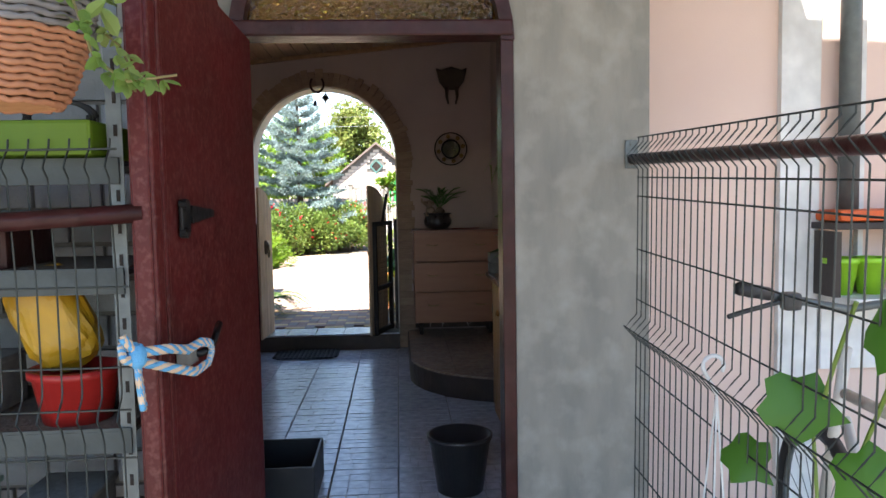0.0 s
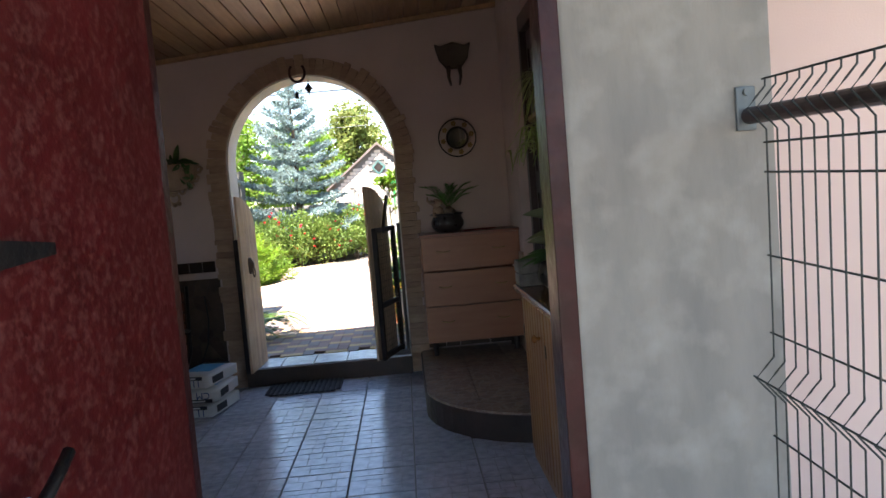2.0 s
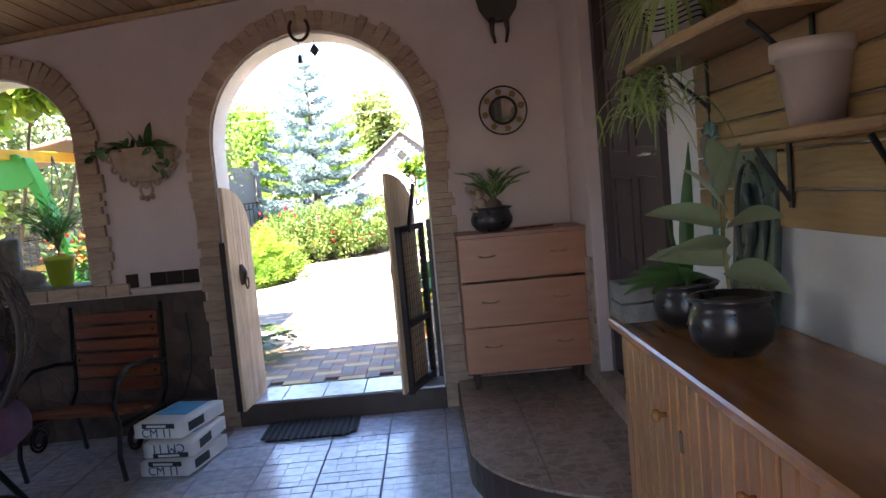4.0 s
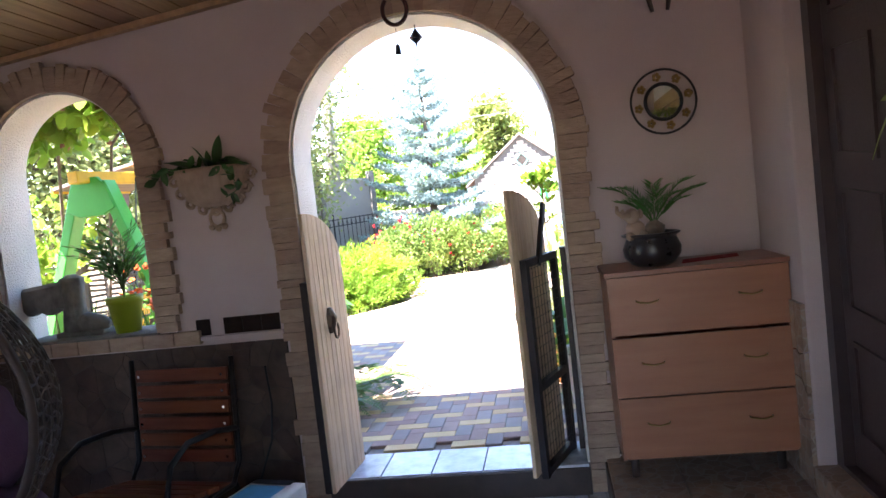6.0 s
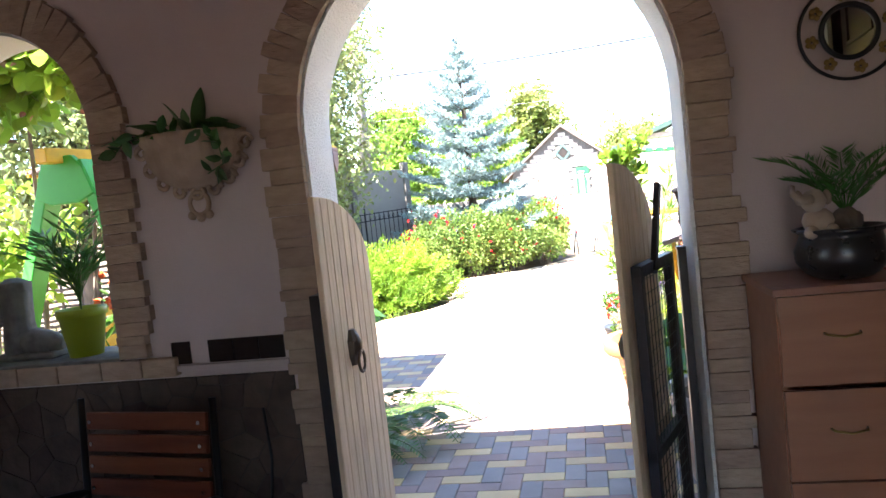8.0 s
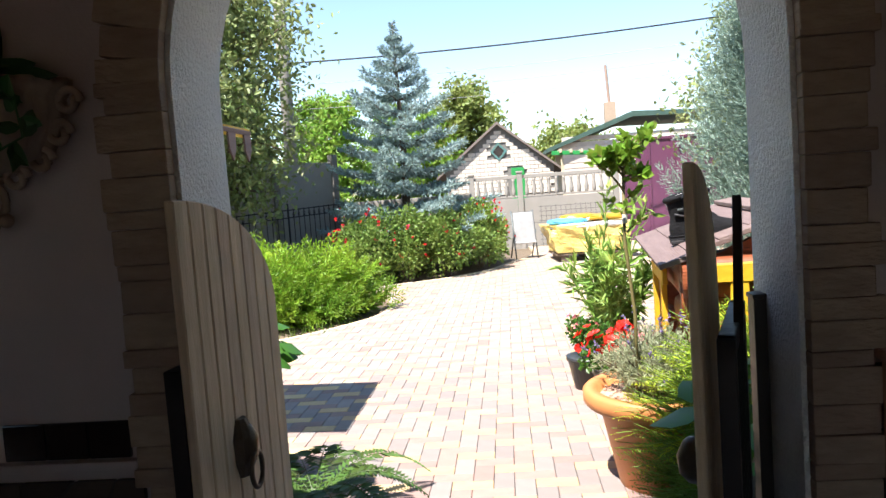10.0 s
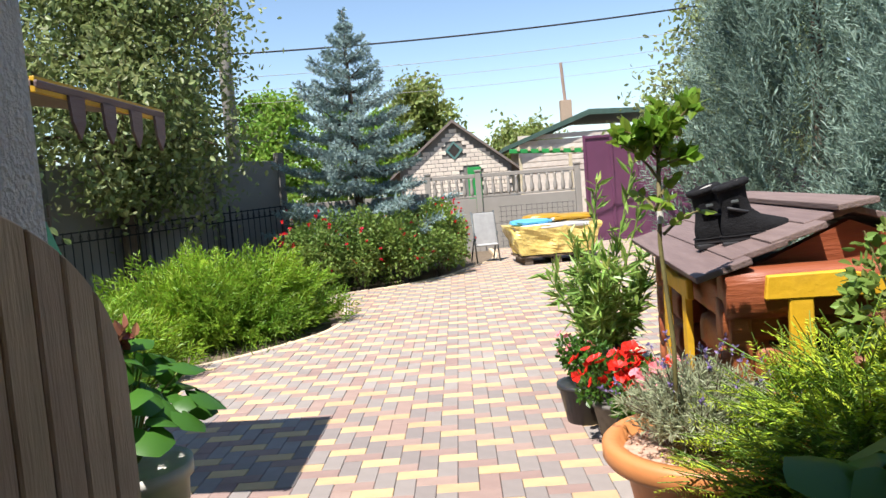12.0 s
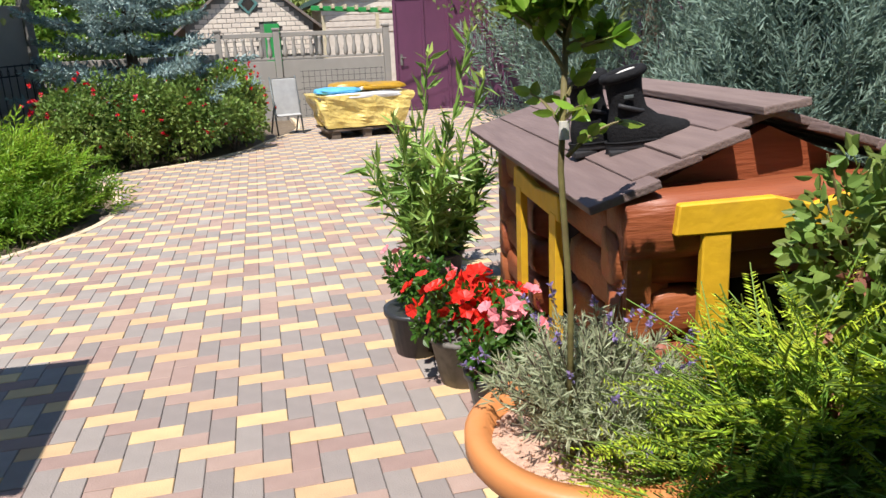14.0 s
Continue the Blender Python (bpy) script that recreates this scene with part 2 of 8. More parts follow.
    youngbark=mat("olive_young_bark", (0.18, 0.16, 0.05), (0.13, 0.10, 0.04), rough=0.7, scale=14, bump=0.3),
    greywall=mat("grey_concrete_fence", (0.29, 0.27, 0.235), (0.23, 0.215, 0.19), rough=0.9, scale=2, bump=0.3, bscale=40, dirt=(0.36, 0.33, 0.29), dirt_amt=0.3),
    whitebrick=mat("whitish_silicate_brick", (0.66, 0.58, 0.49), (0.54, 0.46, 0.38), rough=0.9, scale=6, bump=0.3, island=0.10, objvar=0.10),
    slate=mat("brown_grey_roof_sheet", (0.20, 0.16, 0.135), (0.15, 0.12, 0.10), rough=0.8, scale=6, bump=0.3),
    greenroof=mat("dark_green_roof", (0.05, 0.10, 0.075), rough=0.6, bump=0.2),
    cream=mat("cream_beam_paint", (0.62, 0.52, 0.34), rough=0.7, bump=0.1),
    purple=mat("plum_painted_gate", (0.125, 0.040, 0.085), (0.105, 0.034, 0.072), rough=0.42, scale=3, bump=0.06),
    swinggreen=mat("green_gloss_paint", (0.03, 0.30, 0.07), (0.022, 0.23, 0.055), rough=0.4, scale=5, bump=0.15),
    # the swing's same green again, with sunlight put into the colour
    swinglight=mat("sunlit_green_paint", (0.05, 0.40, 0.045), (0.035, 0.32, 0.035), rough=0.45, scale=5, bump=0.1),
    yellowwrap=mat("yellow_film_wrap", (0.68, 0.52, 0.17), (0.56, 0.41, 0.11), rough=0.3, scale=7, bump=0.8, bscale=11, bdist=0.04),
    yellowbag=mat("bright_yellow_bag", (0.45, 0.25, 0.012), rough=0.4, bump=0.5, bscale=20),
    orange=mat("orange_plastic", (0.75, 0.12, 0.015), rough=0.5, bump=0.2),
    redplastic=mat("red_plastic", (0.38, 0.022, 0.02), rough=0.4, bump=0.03),
    ropeblue=mat("blue_rope_strand", (0.10, 0.36, 0.62), rough=0.8, bump=0.4, bscale=160),
    ropecream=mat("cream_rope_strand", (0.68, 0.50, 0.34), rough=0.8, bump=0.4, bscale=160),
    wire=mat("dark_fence_wire", (0.032, 0.04, 0.038), rough=0.5, metal=0.3, bump=0),
    cable=mat("black_cable", (0.012, 0.012, 0.012), rough=0.6, bump=0),
    glassblock=mat("dark_glass_tile", (0.03, 0.018, 0.014), rough=0.15, bump=0.05),
    bone=mat("dark_horn_trophy", (0.035, 0.025, 0.02), (0.06, 0.045, 0.03), rough=0.6, bump=0.3),
    fibre=mat("grey_corrugated_sheet", (0.40, 0.40, 0.39), (0.32, 0.32, 0.31), rough=0.9, bump=0.3),
    # leaves
    spruce=leafmat("blue_spruce_needles", (0.34, 0.44, 0.42), (0.17, 0.25, 0.235), tl=0.2),
    juniper=leafmat("bright_juniper_needles", (0.33, 0.48, 0.04), (0.13, 0.24, 0.025), tl=0.4),
    cypress=leafmat("blue_grey_cypress", (0.27, 0.37, 0.29), (0.12, 0.18, 0.14), tl=0.3),
    rose=leafmat("rose_leaves", (0.27, 0.36, 0.08), (0.11, 0.19, 0.04), tl=0.4),
    birch=leafmat("small_tree_leaves", (0.33, 0.37, 0.15), (0.14, 0.19, 0.06), tl=0.4),
    poplar=leafmat("light_poplar_leaves", (0.3, 0.46, 0.07), (0.17, 0.3, 0.045), tl=0.5),
    walnut=leafmat("walnut_leaves", (0.32, 0.36, 0.1), (0.18, 0.23, 0.06), tl=0.5),
    vine=leafmat("light_vine_leaves", (0.3, 0.42, 0.05), (0.15, 0.27, 0.03), tl=0.5),
    lemon=leafmat("glossy_young_leaves", (0.22, 0.34, 0.04), (0.1, 0.2, 0.022), rough=0.3, tl=0.4),
    lily=leafmat("lily_leaves", (0.26, 0.38, 0.08), (0.12, 0.21, 0.04), rough=0.35, tl=0.3),
    bud=leafmat("pale_lily_buds", (0.4, 0.45, 0.1), (0.28, 0.34, 0.07), tl=0.3),
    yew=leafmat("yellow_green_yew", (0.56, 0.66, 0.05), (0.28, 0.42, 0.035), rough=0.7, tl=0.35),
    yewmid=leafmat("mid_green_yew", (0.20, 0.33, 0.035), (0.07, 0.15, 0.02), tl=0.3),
    # yew needles darkened in colour to stand for shade
    yewdark=leafmat("shaded_yew", (0.045, 0.10, 0.02), (0.025, 0.06, 0.015), tl=0.2),
    lavender=leafmat("grey_lavender_leaves", (0.44, 0.47, 0.29), (0.28, 0.31, 0.19), tl=0.35),
    lavflower=leafmat("lavender_flowers", (0.20, 0.15, 0.33), (0.28, 0.22, 0.40), tl=0.25),
    petred=leafmat("red_petals", (0.75, 0.018, 0.035), (0.55, 0.010, 0.04), tl=0.3, island=0.2),
    petpink=leafmat("pink_petals", (0.68, 0.10, 0.20), (0.70, 0.32, 0.36), tl=0.3),
    dried=leafmat("dried_blooms", (0.22, 0.08, 0.05), (0.32, 0.16, 0.09), tl=0.2),
    broad=leafmat("broad_garden_leaves", (0.07, 0.16, 0.02), (0.04, 0.1, 0.015), rough=0.4, tl=0.35),
    fern=leafmat("fern_fronds", (0.09, 0.155, 0.035), (0.05, 0.10, 0.02), tl=0.3),
    palm=leafmat("palm_fronds", (0.07, 0.19, 0.035), (0.04, 0.12, 0.02), rough=0.35, tl=0.3),
    house=leafmat("house_plant_leaves", (0.07, 0.15, 0.045), (0.04, 0.095, 0.028), rough=0.3, tl=0.25),
    varieg=leafmat("pale_green_leaves", (0.42, 0.5, 0.2), (0.24, 0.32, 0.1), rough=0.3, tl=0.3),
    ficus=leafmat("rubber_plant_leaves", (0.24, 0.28, 0.16), (0.13, 0.165, 0.085), rough=0.3, tl=0.2),
    ivy=leafmat("variegated_ivy", (0.26, 0.33, 0.11), (0.10, 0.20, 0.03), tl=0.35),
    grass=leafmat("garden_grass", (0.13, 0.19, 0.03), (0.08, 0.13, 0.02), tl=0.35),
)


def crazy_print(m, scale, tone, joint):
    """Prints irregular stones with thin pale joints on a tile material."""
    t = m.node_tree
    b = t.nodes["Principled BSDF"]
    base = b.inputs["Base Color"].links[0].from_socket
    co = t.nodes.new("ShaderNodeTexCoord")
    cells, edges = t.nodes.new("ShaderNodeTexVoronoi"), t.nodes.new("ShaderNodeTexVoronoi")
    edges.feature = "DISTANCE_TO_EDGE"
    for v in (cells, edges):
        v.inputs["Scale"].default_value = scale
        t.links.new(co.outputs["Object"], v.inputs["Vector"])
    val, rng = t.nodes.new("ShaderNodeSeparateColor"), t.nodes.new("ShaderNodeMapRange")
    t.links.new(cells.outputs["Color"], val.inputs[0])
    rng.inputs[3].default_value, rng.inputs[4].default_value = 1 - tone, 1 + tone
    t.links.new(val.outputs[0], rng.inputs[0])
    hs = t.nodes.new("ShaderNodeHueSaturation")
    t.links.new(rng.outputs[0], hs.inputs["Value"])
    t.links.new(base, hs.inputs["Color"])
    line, mix = t.nodes.new("ShaderNodeMapRange"), t.nodes.new("ShaderNodeMix")
    line.inputs[1].default_value, line.inputs[2].default_value, line.inputs[3].default_value, line.inputs[4].default_value = 0.02, 0.07, 1.0, 0.0
    t.links.new(edges.outputs["Distance"], line.inputs[0])
    mix.data_type = "RGBA"
    mix.inputs[7].default_value = (*joint, 1)
    t.links.new(line.outputs[0], mix.inputs[0])
    t.links.new(hs.outputs[0], mix.inputs[6])
    t.links.new(mix.outputs[2], b.inputs["Base Color"])


crazy_print(M["warmtile"], 16.0, 0.24, (0.33, 0.28, 0.225))


def glass(name, col, rough):
    m = bpy.data.materials.new(name)
    m.use_nodes = True
    b = m.node_tree.nodes["Principled BSDF"]
    b.inputs["Base Color"].default_value = (*col, 1)
    b.inputs["Roughness"].default_value = rough
    b.inputs["Transmission Weight"].default_value = 1.0
    t = m.node_tree
    v = t.nodes.new("ShaderNodeTexVoronoi")
    v.inputs["Scale"].default_value = 55
    co = t.nodes.new("ShaderNodeTexCoord")
    t.links.new(co.outputs["Object"], v.inputs["Vector"])
    bp = t.nodes.new("ShaderNodeBump")
    bp.inputs["Strength"].default_value, bp.inputs["Distance"].default_value = 0.8, 0.01
    t.links.new(v.outputs["Distance"], bp.inputs["Height"])
    t.links.new(bp.outputs[0], b.inputs["Normal"])
    return m


M["amber"] = glass("amber_pattern_glass", (0.80, 0.55, 0.12), 0.15)
M["pane"] = glass("window_glass", (0.9, 0.95, 0.95), 0.02)


# ---------------------------------------------------------------- mesh helpers
def thing(name, loc=(0, 0, 0), label="", category="", group="", kind="", rz=0):
    ob = new(name)
    ob.empty_display_size = 0.1
    ob.matrix_world = pose(*loc, 0, 0, rz)
    return tagged(ob, label, category, group, kind)


def part(name, bm, material, parent=None, label="", smooth=False, loc=None):
    """Links a bmesh (or a ready mesh) as one mesh object under a thing or a part."""
    if isinstance(bm, bpy.types.Mesh):
        me = bm
    else:
        me = bpy.data.meshes.new(name)
        bm.to_mesh(me)
        bm.free()
    if not me.materials:
        for m in material if isinstance(material, (list, tuple)) else [material]:
            me.materials.append(M[m] if isinstance(m, str) else m)
    if smooth:
        me.shade_smooth()
    ob = new(name, me)
    if parent:
        ob.parent = parent
    if loc:
        ob.location = loc
    if label:
        ob["label"] = label
    return ob


def solid(name, bm, material, label, category, kind="", group="", smooth=False):
    """A top-level thing that is one mesh."""
    return tagged(part(name, bm, material, None, "", smooth), label, category, group, kind)


def box(c, s, bevel=0.0, rz=0.0, bm=None, rx=0.0, ry=0.0):
    bm = bm or bmesh.new()
    tmp = bmesh.new()
    bmesh.ops.create_cube(tmp, size=1, matrix=pose(*c, rx, ry, rz) @ Matrix.Diagonal((*s, 1)))
    if bevel:
        bmesh.ops.bevel(tmp, geom=tmp.edges[:], offset=bevel, segments=2, affect="EDGES", profile=0.6)
    return join(bm, tmp)


def join(bm, tmp):
    me = bpy.data.meshes.new("tmp")
    tmp.to_mesh(me)
    tmp.free()
    bm.from_mesh(me)
    bpy.data.meshes.remove(me)
    return bm


def rod(a, b, r, r2=None, n=10, bm=None, caps=True):
    bm = bm or bmesh.new()
    a, b = Vector(a), Vector(b)
    d = b - a
    m = Matrix.Translation((a + b) / 2) @ d.to_track_quat("Z", "Y").to_matrix().to_4x4()
    bmesh.ops.create_cone(bm, cap_ends=caps, segments=n, radius1=r, radius2=r if r2 is None else r2, depth=d.length, matrix=m)
    return bm


def tube(points, r, n=8, bm=None, closed=False):
    """A round bar along points; r: one radius, or one for each point."""
    bm = bm or bmesh.new()
    P = [Vector(p) for p in points]
    rings = []
    up = Vector((0.31, 0.17, 0.93))
    for i, p in enumerate(P):
        a, b = P[i - 1] if (i or closed) else p, P[(i + 1) % len(P)] if (i + 1 < len(P) or closed) else p
        d = (b - a).normalized()
        s = d.cross(up)
        if s.length < 0.05:
            s = d.cross(Vector((1, 0, 0)))
        s.normalize()
        u = s.cross(d)
        rr = r[i] if isinstance(r, (list, tuple)) else r
        rings.append([bm.verts.new(p + (s * math.cos(2 * math.pi * k / n) + u * math.sin(2 * math.pi * k / n)) * rr) for k in range(n)])
    for i in range(len(P) - (0 if closed else 1)):
        A, B = rings[i], rings[(i + 1) % len(P)]
        for k in range(n):
            bm.faces.new((A[k], A[(k + 1) % n], B[(k + 1) % n], B[k]))
    if not closed:
        bm.faces.new(rings[0][::-1])
        bm.faces.new(rings[-1])
    return bm


def lathe(profile, n=32, c=(0, 0, 0), bm=None, wobble=0.0):
    """Turns (radius, height) rows round z."""
    bm = bm or bmesh.new()
    rings = []
    for r, z in profile:
        rings.append([bm.verts.new((c[0] + math.cos(2 * math.pi * k / n) * r * (1 + wobble * math.sin(k * 5)), c[1] + math.sin(2 * math.pi * k / n) * r * (1 + wobble * math.sin(k * 5)), c[2] + z)) for k in range(n)])
    for A, B in zip(rings, rings[1:]):
        for k in range(n):
            bm.faces.new((A[k], A[(k + 1) % n], B[(k + 1) % n], B[k]))
    bm.faces.new(rings[0][::-1])
    bm.faces.new(rings[-1])
    return bm


def prism(outline, depth, axis="y", at=0.0, holes=(), bm=None, bevel=0.0):
    """An outline of (u, v) pushed through depth; axis y: u is x, v is z; z: u is x, v is y; x: u is y, v is z."""
    bm = bm or bmesh.new()
    tmp = bmesh.new()

    def vert(u, v, w):
        return tmp.verts.new({"y": (u, w, v), "z": (u, v, w), "x": (w, u, v)}[axis])

    edges = []
    for loop in (outline, *holes):
        vs = [vert(u, v, at) for u, v in loop]
        edges += [tmp.edges.new((vs[i], vs[(i + 1) % len(vs)])) for i in range(len(vs))]
    fill = bmesh.ops.triangle_fill(tmp, use_beauty=True, use_dissolve=False, edges=edges)
    faces = [g for g in fill["geom"] if isinstance(g, bmesh.types.BMFace)]
    ext = bmesh.ops.extrude_face_region(tmp, geom=faces)
    d = {"y": (0, depth, 0), "z": (0, 0, depth), "x": (depth, 0, 0)}[axis]
    bmesh.ops.translate(tmp, verts=[g for g in ext["geom"] if isinstance(g, bmesh.types.BMVert)], vec=d)
    bmesh.ops.recalc_face_normals(tmp, faces=tmp.faces[:])
    if bevel:
        sharp = [e for e in tmp.edges if len(e.link_faces) == 2 and e.calc_face_angle(0) > 0.6]
        bmesh.ops.bevel(tmp, geom=sharp, offset=bevel, segments=1, affect="EDGES")
    return join(bm, tmp)


def arch(x0, x1, z0, spring, n=18):
    """The outline of a round-headed opening."""
    r, c = (x1 - x0) / 2, (x0 + x1) / 2
    return [(x0, z0), (x1, z0)] + [(c + r * math.cos(math.pi * k / n), spring + r * math.sin(math.pi * k / n)) for k in range(n + 1)]


def leaves(name, P, D, size, aspect, material, parent, label="", fold=0.25, up=None, rng=None, kind=None):
    """Many small leaves: points P, directions D (both n x 3), each a small folded blade."""
    rng = rng or np.random.default_rng(5)
    P, D = np.asarray(P, float), np.asarray(D, float)
    n = len(P)
    D = D / (np.linalg.norm(D, axis=1, keepdims=True) + 1e-9)
    R = rng.normal(size=(n, 3)) if up is None else np.cross(D, np.asarray(up, float) + rng.normal(size=(n, 3)) * 0.35)
    S = R - D * np.sum(R * D, axis=1, keepdims=True)
    S = S / (np.linalg.norm(S, axis=1, keepdims=True) + 1e-9)
    U = np.cross(S, D)
    s = (np.asarray(size, float) if np.ndim(size) else rng.uniform(0.7, 1.25, n) * size).reshape(-1, 1)
    w = s * aspect
    if aspect >= 0.35:
        side = [P + D * s * a + S * w * b * g + U * w * fold * abs(b) for g in (1, -1) for a, b in ((0.16, 0.34), (0.42, 0.5), (0.74, 0.33))]
        V = np.stack([P, side[0], side[1], side[2], P + D * s - U * w * fold * 0.3, side[5], side[4], side[3]], 1).reshape(-1, 3)
        b = np.arange(n).reshape(-1, 1) * 8
        F = np.concatenate([b + [0, 1, 2, 3, 4], b + [0, 4, 5, 6, 7]], 1).reshape(-1, 5)
    else:
        V = np.stack([P, P + D * s * 0.45 + S * w * 0.5 + U * w * fold, P + D * s, P + D * s * 0.45 - S * w * 0.5 + U * w * fold, P + D * s * 0.5 - U * w * fold * 0.2], 1).reshape(-1, 3)
        b = np.arange(n).reshape(-1, 1) * 5
        F = np.concatenate([b + [0, 1, 4], b + [1, 2, 4], b + [2, 3, 4], b + [3, 0, 4]], 1).reshape(-1, 3)
    me = bpy.data.meshes.new(name)
    me.from_pydata(V.tolist(), [], F.tolist())
    ob = part(name, me, material, parent, label)
    if kind:
        ob["kind"] = kind
    return ob


def long_leaf(name, base, way, length, width, droop, material, parent, label="", turn=0.0):
    """One large arching leaf with a midrib fold and a rounded outline."""
    bm = bmesh.new()
    d = Vector(way).normalized()
    across = d.cross(Vector((0, 0, 1)))
    across = across.normalized() if across.length > 0.05 else Vector((0.6, 0.8, 0))
    up = across.cross(d)
    across, up = across * math.cos(turn) + up * math.sin(turn), up * math.cos(turn) - across * math.sin(turn)
    rows_ = []
    for i in range(11):
        u = i / 10
        c = Vector(base) + d * length * u - Vector((0, 0, droop * length * u * u))
        w = width * 0.5 * max(0.04, math.sin(math.pi * (0.06 + 0.94 * u) ** 0.8)) ** 0.75 if i < 10 else 0.001
        rows_.append([bm.verts.new(c + across * w * k + up * w * 0.28 * abs(k)) for k in (-1, -0.5, 0, 0.5, 1)])
    for p0, p1 in zip(rows_, rows_[1:]):
        for k in range(4):
            bm.faces.new((p0[k], p0[k + 1], p1[k + 1], p1[k]))
    return part(name, bm, material, parent, label, smooth=True)


def wall_with_holes(name, outline, holes, y, depth, material, label):
    return solid(name, prism(outline, depth, "y", y, holes), material, label, "wall", "structure")


# ---------------------------------------------------------------- the room
W0, W1 = 7.517, 7.80          # wall with the arch
F0, F1 = 3.15, 3.34           # wall with the red door
XL, XR = -3.1, 2.09           # side walls
G = 0.15                      # paving level


def ceil_z(x):
    return 2.82 + 0.1 * x


ARCH = arch(-0.335, 1.055, -0.05, 1.85)
WIN = arch(-2.11, -1.21, 1.03, 1.96)
wall_with_holes("wall_north", [(XL - 0.2, -0.1), (-0.336, -0.1)] + [(-0.335, -0.1)] + arch(-0.335, 1.055, -0.1, 1.85, 24)[::-1][:-2] + [(1.055, -0.1), (1.056, -0.1), (XR + 0.3, -0.1), (XR + 0.3, ceil_z(XR) + 0.08), (XL - 0.2, ceil_z(XL) + 0.08)],
                [WIN], W0, W1 - W0, "plaster", "grey plastered wall with an arched gateway and an arched window")
# white plastered linings of the two openings
def lining(name, x0, x1, z0, spring, label):
    outer, inner = arch(x0 - 0.002, x1 + 0.002, z0, spring, 28), arch(x0 + 0.012, x1 - 0.012, z0, spring, 28)
    o, i = outer[1:] + outer[:1], inner[1:] + inner[:1]
    bm = prism(o + i[::-1], W1 - W0 + 0.01, "y", W0 - 0.004)
    return solid(name, bm, "whiteplaster", label, "trim", "structure")


lining("trim_1", -0.335, 1.055, 0.15, 1.85, "rough white plastered lining of the arched gateway")
lining("trim_2", -2.11, -1.21, 1.03, 1.96, "rough white plastered lining of the arched window")

# the wall with the red door: opening with a round head
FD = arch(0.44, 1.51, -0.1, 2.06, 24)
wall_with_holes("wall_south", [(0.44, -0.1), (XL - 0.2, -0.1), (XL - 0.2, ceil_z(XL) + 0.25), (2.04, ceil_z(2.04) + 0.25), (2.04, -0.1), (1.51, -0.1)] + FD[2:-1],
                [], F0, F1 - F0, "concrete", "grey cement-rendered outer wall with an arched doorway")
# unseen wall; its arched opening is added to let daylight into the room
solid("wall_west", prism([(F1, -0.1), (W0, -0.1), (W0, 2.62), (F1, 2.62)], 0.2, "x", XL - 0.2, [arch(3.75, 4.95, 0.95, 1.75)]), "plaster", "unseen grey plastered side wall, opening added to light the room", "wall", "structure")
# the house wall with its entrance
solid("wall_east_1", box((XR + 0.11, (3.87 + 5.80) / 2, 1.5), (0.22, 5.80 - 3.87, 3.4)), "paleplaster", "pale plastered house wall above the cabinet", "wall", "structure")
solid("wall_east_2", box((2.16, (6.93 + W0) / 2, 1.5), (0.36, W0 - 6.93, 3.4), 0.012), "plaster", "grey plastered pier beside the house door", "wall", "structure")
solid("wall_east_3", box((XR + 0.11, 6.365, 3.0), (0.22, 1.13, 0.5)), "plaster", "plaster above the house door", "wall", "structure")
# added wall behind the closed door, its colour painted as unlit
solid("wall_east_4", box((3.3, 6.3, 1.5), (0.1, 3.0, 3.4)), "dark", "unlit-looking hall wall added behind the house door", "wall", "structure")
# ceiling: one mesh of boards
cb = bmesh.new()
nb = 46
bw = (XR + 0.3 - XL) / nb
for k in range(nb):
    x = XL - 0.1 + (k + 0.5) * bw
    box((x, (F0 + W0) / 2, ceil_z(x) + 0.012), (bw - 0.007, W0 - F0 - 0.01, 0.022), 0.003, bm=cb, ry=-math.degrees(math.atan(0.1)))
box((-0.4, (F0 + W1) / 2 + 0.05, ceil_z(-0.4) + 0.055), (5.9, W1 - F0 + 0.1, 0.05), bm=cb, ry=-math.degrees(math.atan(0.1)))
solid("ceiling", cb, "ceilwood", "sloping ceiling of varnished wooden boards", "ceiling", "structure")
solid("roof", box((-0.4, 5.47, ceil_z(-0.4) + 0.105), (6.1, 4.86, 0.04), ry=-math.degrees(math.atan(0.1))), "slate", "flat lean-to roof over the porch", "roof", "structure")
solid("trim_3", box((-0.5, W0 - 0.03, ceil_z(-0.5) - 0.02), (5.2, 0.05, 0.035), 0.006, ry=-math.degrees(math.atan(0.1))), "ceilwood", "wooden cover strip under the ceiling", "trim", "structure")

# ground in three levels
gb = bmesh.new()
gv_ = [[gb.verts.new((x, y, z)) for x in (-600, -60, 60, 600)] for y, z in ((-600, -0.13), (7.81, -0.13), (7.83, 0.09), (60, 0.09), (700, 0.09))]
for A_, B_ in zip(gv_, gv_[1:]):
    for k in range(3):
        gb.faces.new((A_[k], A_[k + 1], B_[k + 1], B_[k]))
solid("ground", gb, "earth", "garden earth reaching to the horizon", "ground", "structure")
solid("floor_base", box((-0.5, (F0 + W0) / 2, -0.07), (5.6, W0 - F0 + 0.3, 0.12)), "grout", "grey grout bed under the floor tiles", "floor", "structure")
solid("pavement_yard", box((0.5, 0.4, -0.085), (12, 5.5, 0.07)), "concrete", "worn concrete yard before the red door", "pavement", "structure")
solid("threshold", box((0.36, 7.66, 0.055), (1.386, 0.385, 0.17), 0.006), "riser", "raised threshold under the arched gate", "step", "structure")
th = bpy.data.objects["threshold"]
for k in range(5):
    part("tile", box((-0.19 + k * 0.276, 7.66, 0.147), (0.268, 0.36, 0.014), 0.002), "tile", th)

